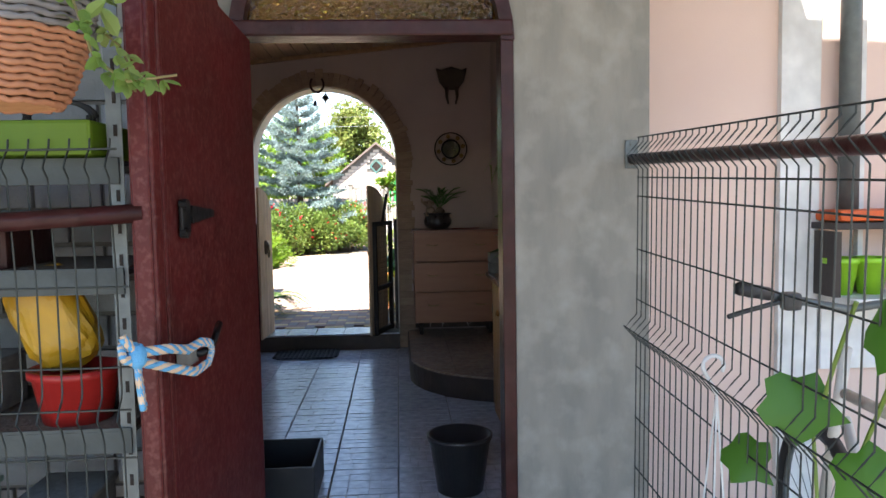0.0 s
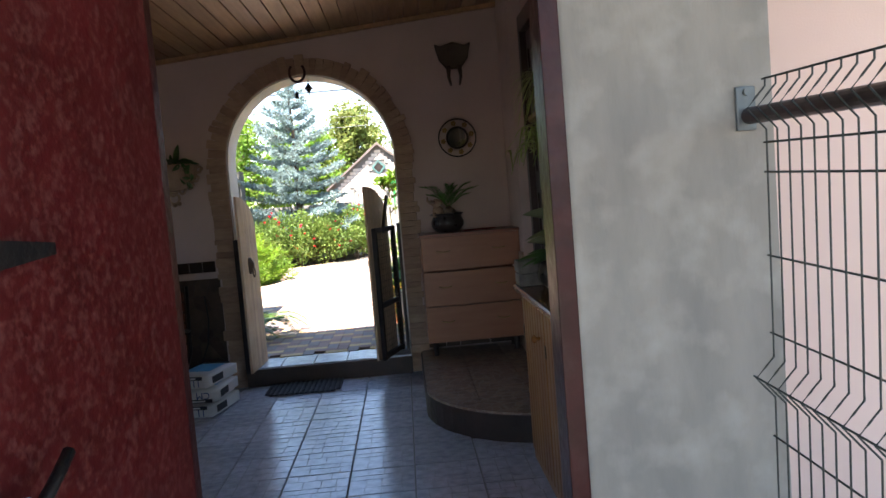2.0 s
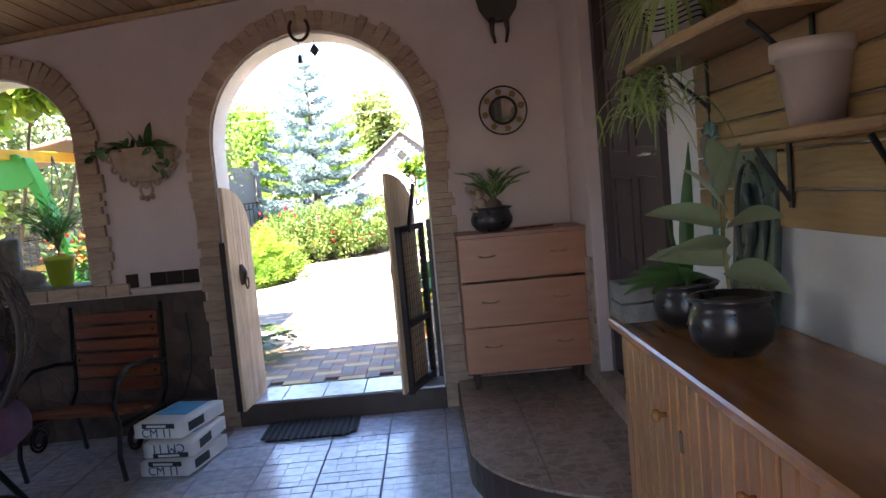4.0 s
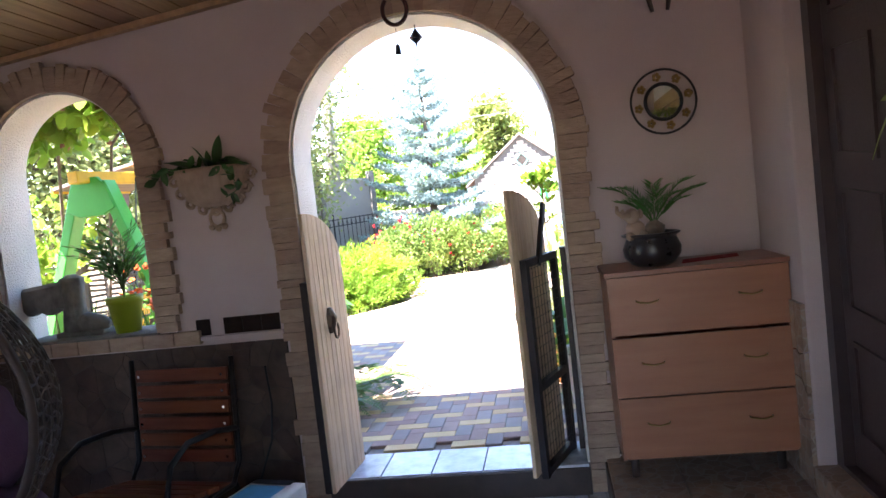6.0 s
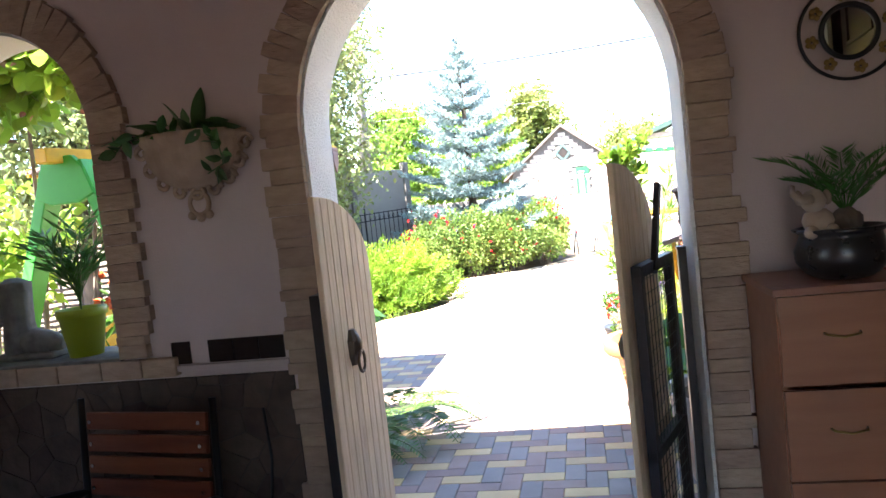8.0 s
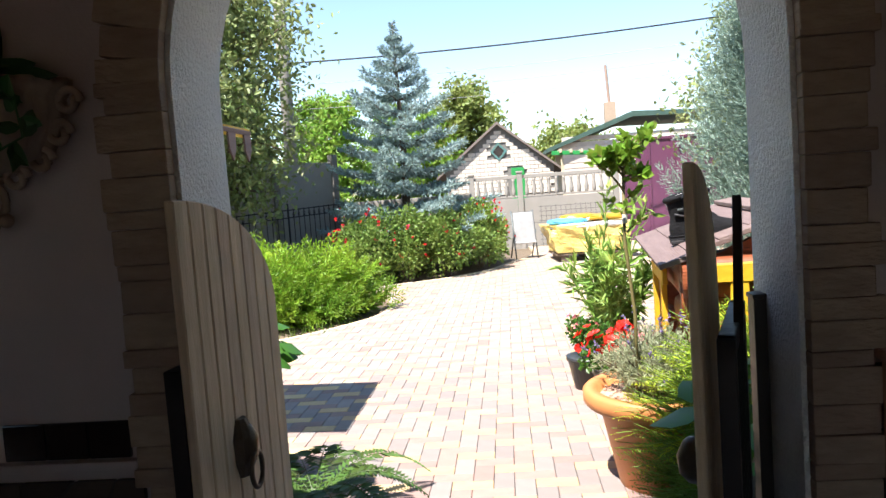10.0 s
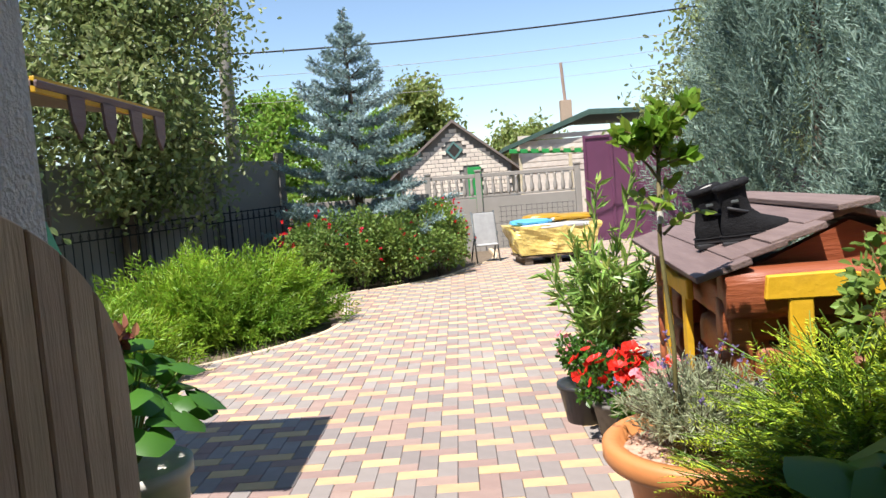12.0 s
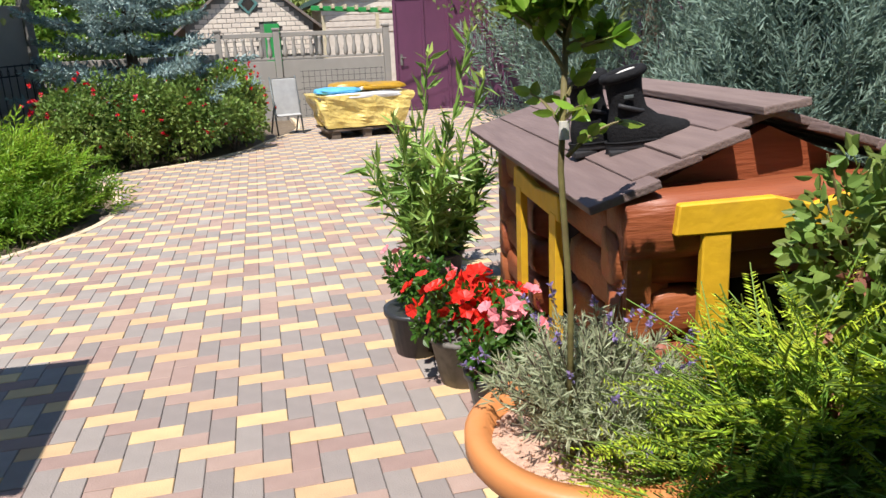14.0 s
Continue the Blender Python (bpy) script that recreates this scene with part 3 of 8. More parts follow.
# platform before the house door
pl = [(XR, 7.515), (1.13, 7.515)] + [(1.98 - 0.85 * math.cos(a), 6.28 - 0.86 * math.sin(a)) for a in np.linspace(0, math.pi / 2, 14)] + [(XR, 5.42)]
platform = solid("platform", prism(pl, 0.17, "z", -0.01, bevel=0.004), "riser", "low platform with a rounded end before the house door", "step", "structure")


def in_poly(x, y, poly):
    inside = False
    for (x1, y1), (x2, y2) in zip(poly, poly[1:] + poly[:1]):
        if (y1 > y) != (y2 > y) and x < (x2 - x1) * (y - y1) / (y2 - y1) + x1:
            inside = not inside
    return inside


def clip(poly, a, b, c):
    """Keeps the part of a convex outline with a*x + b*y <= c."""
    out = []
    for p, q in zip(poly, poly[1:] + poly[:1]):
        fp, fq = a * p[0] + b * p[1] - c, a * q[0] + b * q[1] - c
        if fp <= 0:
            out.append(p)
        if fp * fq < 0:
            k = fp / (fp - fq)
            out.append((p[0] + k * (q[0] - p[0]), p[1] + k * (q[1] - p[1])))
    return out


# tiles of the platform, cut along its rounded edge
edge = pl[1:-1]
for i in range(4):
    for j in range(8):
        x0, y0 = 1.135 + i * 0.33, 5.45 + j * 0.33
        q = [(x0, y0), (x0 + 0.325, y0), (x0 + 0.325, y0 + 0.325), (x0, y0 + 0.325)]
        q = clip(clip(clip(q, 1, 0, XR - 0.004), -1, 0, -1.14), 0, 1, 7.51)
        for (xa, ya), (xb, yb) in zip(edge, edge[1:]):
            nx, ny = yb - ya, -(xb - xa)
            cx, cy = xa, ya
            if nx * (1.9 - cx) + ny * (6.8 - cy) > 0:
                nx, ny = -nx, -ny
            if len(q) > 2:
                q = clip(q, nx, ny, nx * cx + ny * cy)
        if len(q) > 2:
            part("tile", prism(q, 0.014, "z", 0.162), "warmtile", platform)

# ---------------------------------------------------------------- yard before the red door
# out-of-view canopy added so that the yard falls in shade
solid("canopy", box((0.2, 1.55, 3.3), (9, 3.2, 0.08), ry=2), "slate", "unseen flat canopy added to shade the yard", "roof", "structure")
pink = prism([(2.0, -0.1), (8.0, -0.1), (8.0, 3.4), (2.0, 3.4)], 0.25, "y", 3.62)
solid("wall_house", pink, "pinkwall", "pink rendered house wall with a white ledge", "wall", "structure")
solid("wall_house_return", box((1.99, 3.48, 1.65), (0.09, 0.27, 3.4)), "concrete", "cement-rendered corner beside the house", "wall", "structure")
solid("trim_4", prism([(2.80, -0.1), (2.985, -0.1), (2.985, 3.3), (2.80, 3.3)], 0.035, "y", 3.585), "white", "white painted corner band on the pink wall", "trim", "structure")
solid("window_sill_yard", box((3.62, 3.47, 0.982), (1.25, 0.30, 0.035), 0.006), "white", "white painted ledge on the pink house wall", "sill", "structure")
solid("trim_6", box((3.62, 3.592, 0.80), (1.25, 0.05, 0.32), 0.004), "white", "white painted panel under the ledge", "trim", "structure")
solid("trim_7", box((3.185, 3.60, 2.1), (0.025, 0.035, 2.2), 0.003), "white", "thin white strip beside the drainpipe", "trim", "structure")
dp = solid("drainpipe", rod((3.1, 3.55, 1.36), (3.1, 3.55, 3.3), 0.045, n=20), "galv", "grey round drainpipe on the pink wall", "pipe", smooth=True)
st = thing("plant_shelf", (3.2, 3.52, 1.28), "dark shelf with orange netting over the window sill", "shelf")
part("board", box((0, 0, 0.03), (0.5, 0.25, 0.03), 0.004), "darkmetal", st)
part("netting", box((0, -0.01, 0.075), (0.46, 0.24, 0.05), 0.02), "orange", st, "orange plastic netting")
part("leg", box((-0.22, 0, -0.14), (0.03, 0.2, 0.29)), "darkmetal", st)
part("leg", box((0.22, 0, -0.14), (0.03, 0.2, 0.29)), "darkmetal", st)
for x in (3.04, 3.18):
    gp = thing("flower_pot", (x, 3.5, 1.0), "bright green plastic flower pot on the window sill", "flower pot", "pots on the sill")
    part("pot", lathe([(0.05, 0), (0.072, 0.14), (0.078, 0.14), (0.078, 0.165), (0.07, 0.165), (0.066, 0.14)], 24), "greenplastic", gp, smooth=True)
    part("soil", lathe([(0.066, 0.13), (0.06, 0.14)], 20), "soil", gp)

# welded mesh fence with its round rail
mf = thing("mesh_fence", (1.95, 0, 0), "dark welded wire mesh panel with vee folds", "fence")
mf.matrix_world = Matrix.Translation((1.95, 3.1, 0.01)) @ pose(0, 0, 0, 1.85) @ Matrix.Translation((0, -3.1, 0))
def mesh_profile(z):
    return 0.045 * max(0, 1 - abs(z - 0.955) / 0.05) + 0.045 * max(0, 1 - abs(z - 1.60) / 0.05)
zs = [0.0, 0.3, 0.6, 0.86, 0.905, 0.93, 0.955, 0.98, 1.005, 1.05, 1.3, 1.55, 1.575, 1.6, 1.625, 1.65, 1.668]
for k in range(56):
    y = 3.06 - k * 0.05
    part("wire", tube([(-mesh_profile(z), y, z) for z in zs], 0.0024, 5), "wire", mf)
for z in (0.2, 0.4, 0.6, 0.80, 0.955, 1.06, 1.25, 1.45, 1.52, 1.668):
    part("bar", rod((0.004 - mesh_profile(z), 3.08, z), (0.004 - mesh_profile(z), 0.25, z), 0.0027, n=6), "wire", mf)
rl = thing("fence_rail", (1.965, 3.12, 1.59), "dark brown round rail screwed to the wall", "rail")
part("rail", rod((0, 0, 0.01), (0, -2.9, -0.085), 0.021, n=16), "frame", rl, smooth=True)
part("bracket", box((0, 0.02, 0.03), (0.05, 0.012, 0.11), 0.004), "galv", rl, "galvanised bracket")
part("screw", rod((0, 0.014, 0.07), (0, 0.005, 0.07), 0.009), "galv", rl)
hk = tube([(0.03 * math.cos(a), 0, 0.03 * math.sin(a)) for a in np.linspace(-0.6, 3.7, 12)] + [(0.01, 0, -0.08)], 0.006)
hg = thing("hanger", (1.93, 2.3, 0.98), "white plastic hanger hooked on the mesh", "hanger")
part("hook", hk, "white", hg, smooth=True)
for dx in (-0.1, 0.02, 0.14):
    part("cord", rod((0.01, 0, -0.08), (0.01, dx, -0.65), 0.003, n=5), "white", hg)

# bicycle behind the mesh
bk = thing("bicycle", (2.35, 2.1, -0.05), "old bicycle with black grips leaning behind the mesh", "bicycle", rz=80)
bk.scale = (1.08, 1.08, 1.09)
def wheel(parent, x):
    w = part("wheel", tube([(x + 0.33 * math.cos(a), 0, 0.34 + 0.33 * math.sin(a)) for a in np.linspace(0, 2 * math.pi, 40, endpoint=False)], 0.022, 8, closed=True), "rubber", parent, smooth=True)
    part("rim", tube([(x + 0.30 * math.cos(a), 0, 0.34 + 0.30 * math.sin(a)) for a in np.linspace(0, 2 * math.pi, 40, endpoint=False)], 0.009, 6, closed=True), "galv", w, smooth=True)
    sp = bmesh.new()
    for k in range(18):
        a = k * math.pi / 9
        rod((x, 0, 0.34), (x + 0.3 * math.cos(a), 0, 0.34 + 0.3 * math.sin(a)), 0.0015, n=4, bm=sp)
    part("spokes", sp, "galv", w)
wheel(bk, -0.5)
wheel(bk, 0.5)
for a, b in (((-0.5, 0, 0.34), (-0.15, 0, 0.9)), ((-0.15, 0, 0.85), (0.33, 0, 0.82)), ((-0.05, 0, 0.3), (0.33, 0, 0.75)), ((-0.5, 0, 0.34), (-0.05, 0, 0.3)), ((0.33, 0, 0.95), (0.5, 0, 0.34)), ((-0.05, 0, 0.3), (-0.17, 0, 0.95))):
    part("tube", rod(a, b, 0.016, n=10), "whitepot", bk, smooth=True)
part("handlebar", tube([(0.22, -0.3, 1.12), (0.3, -0.2, 1.1), (0.33, 0, 1.06), (0.3, 0.2, 1.1), (0.22, 0.3, 1.12)], 0.012, 10), "galv", bk, smooth=True)
part("grip", rod((0.24, 0.24, 1.115), (0.16, 0.34, 1.14), 0.018, n=12), "rubber", bk, smooth=True)
part("grip", rod((0.24, -0.24, 1.115), (0.16, -0.34, 1.14), 0.018, n=12), "rubber", bk, smooth=True)
part("brake_lever", tube([(0.27, 0.2, 1.09), (0.3, 0.28, 1.06), (0.26, 0.34, 1.05)], 0.007), "blackplastic", bk, smooth=True)
part("shifter", box((0.28, 0.17, 1.09), (0.05, 0.05, 0.05), 0.012), "blackplastic", bk)
part("saddle", box((-0.18, 0, 0.98), (0.26, 0.15, 0.05), 0.022), "rubber", bk, smooth=True)

# climbing cucumber plant on the mesh
cu = thing("climbing_plant", (2.0, 1.85, -0.05), "broad-leaved climbing plant on the mesh fence", "plant")
r0 = np.random.default_rng(3)
for k in range(3):
    part("stem", tube([(0.02 * math.sin(j + k), -0.12 * k + 0.06 * math.sin(j * 1.3 + k), 0.16 * j) for j in range(9)], 0.005, 6), "lily", cu)
for k, (y, z, s) in enumerate(((0.3, 0.82, 0.17), (0.05, 1.03, 0.2), (-0.12, 0.72, 0.18), (0.12, 0.5, 0.2), (-0.2, 0.95, 0.18), (0.22, 0.35, 0.2), (-0.1, 0.3, 0.18), (-0.25, 1.25, 0.18), (0.02, 0.62, 0.15), (-0.3, 0.55, 0.22))):
    d = bmesh.new()
    n = 14
    c = d.verts.new((0, 0, 0.01))
    ring = [d.verts.new((math.cos(2 * math.pi * i / n) * s * 0.8 * (0.5 + 0.09 * math.cos(i * 2 * math.pi / n * 5) + (0.12 if i == 0 else 0)), math.sin(2 * math.pi * i / n) * s * 0.8 * (0.48 + 0.09 * math.cos(i * 2 * math.pi / n * 5)), -0.05 * s * (1 + math.cos(i * 3)))) for i in range(n)]
    for i in range(n):
        d.faces.new((c, ring[i], ring[(i + 1) % n]))
    d.transform(pose(-0.05, y, z, 55 + 20 * math.sin(k * 2), 25 * math.cos(k), -70 + 40 * math.sin(k * 1.7)))
    part("leaf", d, "broad", cu, smooth=True)

# ---------------------------------------------------------------- red door
jam = thing("door_frame", (0, F0, 0), "dark brown painted door frame with a round fanlight", "door frame", kind="structure")
part("jamb", box((0.467, 0.05, 1.0), (0.05, 0.13, 2.12), 0.006), "frame", jam)
part("jamb", box((1.483, 0.05, 1.0), (0.05, 0.13, 2.12), 0.006), "frame", jam)
part("transom", box((0.975, 0.045, 2.105), (1.06, 0.14, 0.06), 0.008), "frame", jam)
o, i = arch(0.438, 1.512, 2.06, 2.06, 24)[2:], arch(0.49, 1.46, 2.06, 2.06, 24)[2:]
part("arch_head", prism(o + i[::-1], 0.13, "y", -0.015), "frame", jam)
part("fanlight", prism(arch(0.49, 1.46, 2.12, 2.12, 24)[2:], 0.008, "y", 0.05), "amber", jam, "amber patterned glass").visible_shadow = False
rd = thing("red_door", (0.50, F0 - 0.03, 0.02), "dark red painted steel door standing wide open", "door", rz=0)
rd.matrix_world = pose(0.50, F0 - 0.03, 0.02, 0, 0, -95)
LW = 0.94
leaf_out = [(0, 0), (LW, 0), (LW, 2.42)] + [(LW - 0.05 - k * 0.068, 2.43 - 0.0055 * k * k) for k in range(1, 9)] + [(0, 2.04)]
part("panel", prism(leaf_out, 0.045, "y", -0.022, bevel=0.004), "redpaint", rd)
part("edge_strip", box((LW - 0.035, 0, 1.2), (0.05, 0.062, 2.4), 0.008), "redpaint", rd)
part("edge_strip", box((LW - 0.092, 0, 1.2), (0.03, 0.056, 2.4), 0.008), "redpaint", rd)
lt = part("latch", box((LW - 0.20, 0.034, 1.40), (0.06, 0.012, 0.10), 0.004), "blackmetal", rd, "black iron latch plate")
part("hasp", prism([(LW - 0.24, 1.385), (LW - 0.42, 1.40), (LW - 0.42, 1.42), (LW - 0.24, 1.435)], 0.012, "y", 0.03), "blackmetal", lt)
part("rivet", rod((LW - 0.18, 0.03, 1.44), (LW - 0.18, 0.05, 1.44), 0.014, n=10), "blackmetal", lt)
part("rivet", rod((LW - 0.18, 0.03, 1.36), (LW - 0.18, 0.05, 1.36), 0.014, n=10), "blackmetal", lt)
hd = part("handle", tube([(LW - 0.17, 0.03, 1.03), (LW - 0.17, 0.075, 1.03), (LW - 0.22, 0.085, 1.035), (LW - 0.28, 0.08, 1.06), (LW - 0.33, 0.075, 1.085)], 0.011, 8), "blackmetal", rd, "bent iron handle", smooth=True)
part("bolt_block", box((LW - 0.15, 0.045, 1.03), (0.07, 0.04, 0.05), 0.008), "mortar", hd)
# rope loop tied round the handle
rp = thing("rope", (0, 0, 0), "blue and cream braided rope tied round the handle", "rope")
base = rd.matrix_world
def rope_path(k):
    loop = [(LW + 0.13, 0.0, 1.13), (LW + 0.10, 0.02, 1.09), (LW + 0.03, 0.07, 1.085), (LW - 0.05, 0.085, 1.065), (LW - 0.13, 0.09, 1.07), (LW - 0.19, 0.095, 1.055), (LW - 0.20, 0.095, 1.03), (LW - 0.17, 0.095, 1.005), (LW - 0.08, 0.09, 1.0), (LW + 0.0, 0.08, 1.025), (LW + 0.08, 0.03, 1.06), (LW + 0.13, 0.0, 1.08), (LW + 0.12, -0.01, 1.11), (LW + 0.09, 0.02, 1.10), (LW + 0.10, 0.02, 1.04), (LW + 0.08, 0.02, 0.95)]
    pts = [base @ Vector(p) for p in loop]
    dense = []
    for a, b in zip(pts, pts[1:]):
        dense += [a.lerp(b, j / 9) for j in range(9)]
    dense.append(pts[-1])
    return [p + Vector((0.0, 0.0055 * math.cos(j * 0.75 + k), 0.0055 * math.sin(j * 0.75 + k))) for j, p in enumerate(dense)]
for k, mname in ((0, "ropeblue"), (math.pi / 2, "ropecream"), (math.pi, "ropeblue"), (3 * math.pi / 2, "ropecream")):
    part("strand", tube(rope_path(k), 0.0078, 6), mname, rp, smooth=True)
part("knot", lathe([(0.008, -0.03), (0.02, -0.015), (0.022, 0.01), (0.012, 0.03)], 14, c=tuple(base @ Vector((LW + 0.10, 0.02, 1.08)))), "ropeblue", rp, smooth=True)

# rack with shelves behind a wire panel
rk = thing("metal_rack", (0.0, 2.42, -0.05), "galvanised metal shelving rack full of garden things", "rack")
def upright(x, y):
    bm = prism([(x - 0.02, y), (x + 0.02, y), (x + 0.02, y + 0.003), (x - 0.017, y + 0.003), (x - 0.017, y + 0.04), (x - 0.02, y + 0.04)], 2.6, "z", 0)
    u = part("upright", bm, "galv", rk)
    for k in range(22):
        # near-black bars paint the shade in the punched holes
        part("slot", box((x + 0.003, y - 0.001, 0.6 + k * 0.085), (0.009, 0.003, 0.03)), "dark", u)
upright(0.32, -0.12)
upright(-0.75, -0.12)
upright(0.32, 0.42)
for z in (0.5, 0.9, 1.33, 1.62):
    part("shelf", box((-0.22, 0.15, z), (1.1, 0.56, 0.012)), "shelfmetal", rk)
    # brown sheet added on each shelf to darken it for shade
    part("shelf_board", box((-0.22, 0.15, z + 0.009), (1.06, 0.52, 0.004)), "bark", rk, "brown liner added to darken the shaded shelf")
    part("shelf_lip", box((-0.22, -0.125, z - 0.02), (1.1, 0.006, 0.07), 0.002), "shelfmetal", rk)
lb = thing("light_board", (0, 2.45, 1.585), "pale green board lying on the top shelf", "board")
part("board", box((-0.22, 0, 0.05), (1.0, 0.4, 0.09), 0.01), "vine", lb)
tub = thing("red_tub", (0.14, 2.42, 0.86), "red plastic tub on the rack", "tub")
part("tub", lathe([(0.09, 0), (0.115, 0.13), (0.125, 0.13), (0.125, 0.15), (0.108, 0.15), (0.085, 0.02)], 28), "redplastic", tub, smooth=True)
sk = thing("yellow_sack", (0.1, 2.46, 1.0), "crumpled yellow plastic sack on the rack", "sack")
sb = bmesh.new()
bmesh.ops.create_icosphere(sb, subdivisions=4, radius=0.16)
for v in sb.verts:
    v.co = Matrix.Rotation(-0.42, 3, "Y") @ Vector((math.copysign(abs(v.co.x / 0.16) ** 0.6, v.co.x) * 0.10, v.co.y * 0.45, math.copysign(abs(v.co.z / 0.16) ** 0.6, v.co.z) * 0.15)) * (1 + 0.10 * noise.noise(v.co * 22)) + Vector((-0.03, 0, 0.14))
part("sack", sb, "yellowbag", sk, smooth=False)
for x, z, c in ((-0.2, 0.86, "greystone"), (-0.45, 0.86, "mortar"), (-0.1, 1.285, "frame"), (-0.45, 1.285, "greystone"), (0.05, 0.46, "mortar"), (-0.3, 0.46, "teal")):
    bx = thing("storage_box", (x, 2.5, z), "dark storage box on the metal rack", "box", "boxes on the rack")
    part("body", box((0, 0, 0.08), (0.2, 0.28, 0.15), 0.012), c, bx)
    part("rim", box((0, 0, 0.155), (0.215, 0.295, 0.02), 0.008), c, bx)
cl = solid("coiled_cable", tube([(0.14 + 0.1 * math.cos(a) * (1 - a / 80), 2.40, 1.70 + 0.045 * math.sin(a)) for a in np.linspace(0, 19, 60)], 0.006, 6), "cable", "black cable coiled on the top shelf", "cable", smooth=True)
wp = thing("wire_panel", (0, 2.24, 0), "wire mesh panel standing before the rack", "fence")
for k in range(26):
    x = 0.33 - k * 0.05
    part("wire", tube([(x, -mesh_profile(z + 0.02), z - 0.02) for z in zs[:-1]], 0.0026, 5), "wire", wp)
for z in (0.6, 0.8, 0.935, 1.04, 1.25, 1.45, 1.6):
    part("bar", rod((0.36, -mesh_profile(z) + 0.004, z), (-1.0, -mesh_profile(z) + 0.004, z), 0.003, n=6), "wire", wp)
pr = solid("panel_rail", rod((0.42, 2.2, 1.44), (-1.0, 2.16, 1.37), 0.024, n=14), "frame", "dark brown painted round rail", "rail", smooth=True)

# hanging basket
hb = thing("hanging_basket", (0.315, 1.77, 1.655), "two-tone wicker hanging basket with trailing plants", "basket")
for ring in range(18):
    z = ring * 0.0125
    r = 0.095 + 0.075 * (ring / 17) ** 0.7
    n = 56
    pts = [((r + 0.004 * math.cos(k * math.pi + ring * math.pi)) * math.cos(2 * math.pi * k / n), (r + 0.004 * math.cos(k * math.pi + ring * math.pi)) * math.sin(2 * math.pi * k / n), z + 0.002 * math.sin(k * 1.7)) for k in range(n)]
    part("weave", tube(pts, 0.0068, 6, closed=True), "basketgrey" if ring > 10 else "basketbrown", hb, smooth=True)
part("base", lathe([(0.09, -0.004), (0.095, 0.004)], 24), "basketbrown", hb)
part("soil", lathe([(0.15, 0.19), (0.14, 0.2)], 24), "soil", hb)
for k in range(3):
    a = k * 2.1
    part("chain", rod((0.165 * math.cos(a), 0.165 * math.sin(a), 0.22), (0, 0, 1.66), 0.0025, n=5), "wire", hb)
rg = np.random.default_rng(8)
P = rg.normal(size=(420, 3)) * (0.10, 0.10, 0.05) + (0, 0, 0.27)
leaves("foliage", P, rg.normal(size=(420, 3)) + (0, 0, 0.4), 0.055, 0.6, "ivy", hb)
for k, pts in enumerate(([(0.12, -0.12, 0.22), (0.2, -0.16, 0.16), (0.24, -0.18, 0.05), (0.3, -0.2, 0.01), (0.38, -0.2, 0.02)], [(-0.02, -0.16, 0.2), (-0.03, -0.2, 0.02), (-0.02, -0.2, -0.1), (0.03, -0.2, -0.16)], [(0.1, 0.1, 0.2), (0.2, 0.05, 0.12), (0.24, 0.0, 0.06), (0.25, -0.02, 0.02)])):
    part("runner", tube(pts, 0.0025, 5), "youngbark", hb)
    Q = []
    for a, b in zip(pts, pts[1:]):
        Q += [Vector(a).lerp(Vector(b), j / 5) for j in range(5)]
    for q in Q:
        leaves("ivy_leaf", [q + Vector(rg.normal(size=3) * 0.008)] * 3, rg.normal(size=(3, 3)) * 0.5 + (0.2, -0.2, -0.5), 0.026, 0.7, "ivy", hb, fold=0.1)

# bucket and crate just inside
bu = thing("bucket", (1.34, 3.92, 0.0), "black plastic bucket on the tiled floor", "bucket")
part("body", lathe([(0.115, 0), (0.155, 0.27), (0.165, 0.27), (0.165, 0.285), (0.148, 0.285), (0.11, 0.015), (0.01, 0.012)], 36), "blackplastic", bu, smooth=True)
part("bail", tube([(0.16 * math.cos(a), -0.16 * math.sin(a) * 0.75, 0.275 - 0.05 * math.sin(a)) for a in np.linspace(0, math.pi, 14)], 0.004, 6), "galv", bu, smooth=True)
cr = thing("crate", (0.47, 3.98, 0.0), "open black plastic crate on the floor", "crate")
part("bottom", box((0, 0, 0.012), (0.3, 0.42, 0.012)), "blackplastic", cr)
for x, y, sx, sy in ((-0.155, 0, 0.014, 0.44), (0.155, 0, 0.014, 0.44), (0, -0.215, 0.32, 0.014), (0, 0.215, 0.32, 0.014)):
    part("side", box((x, y, 0.10), (sx, sy, 0.2), 0.005), "blackplastic", cr)
part("grip", box((-0.05, 0.2235, 0.17), (0.1, 0.006, 0.02), 0.002), "galv", cr)

# unseen roof and side wall added to keep skylight off the rack
solid("lean_to_roof", box((-0.62, 2.3, 2.74), (1.9, 1.7, 0.05), 0.004), "fibre", "unseen grey sheet roof added to shade the rack", "roof", "structure")
solid("lean_to_wall", box((-1.50, 2.3, 1.33), (0.08, 1.7, 2.76), 0.004), "blockwall", "unseen grey side wall added to shade the rack", "wall", "structure")

# ---------------------------------------------------------------- in the room
# doormat of linked rubber rings
mt = thing("doormat", (0.17, 7.28, 0.0), "black rubber ring doormat on the tiles", "doormat")
mb = bmesh.new()
for i in range(15):
    for j in range(10):
        x, y = -0.28 + i * 0.04, -0.18 + j * 0.04
        if abs(x) > 0.25 and abs(y) > 0.14:
            continue
        lathe_pts = [(x + 0.0185 * math.cos(a), y + 0.0185 * math.sin(a), 0.011) for a in np.linspace(0, 2 * math.pi, 9)[:-1]]
        tube(lathe_pts, 0.0065, 5, bm=mb, closed=True)
o = tagged(part("ring", mb, "rubber", mt), kind="stuff")

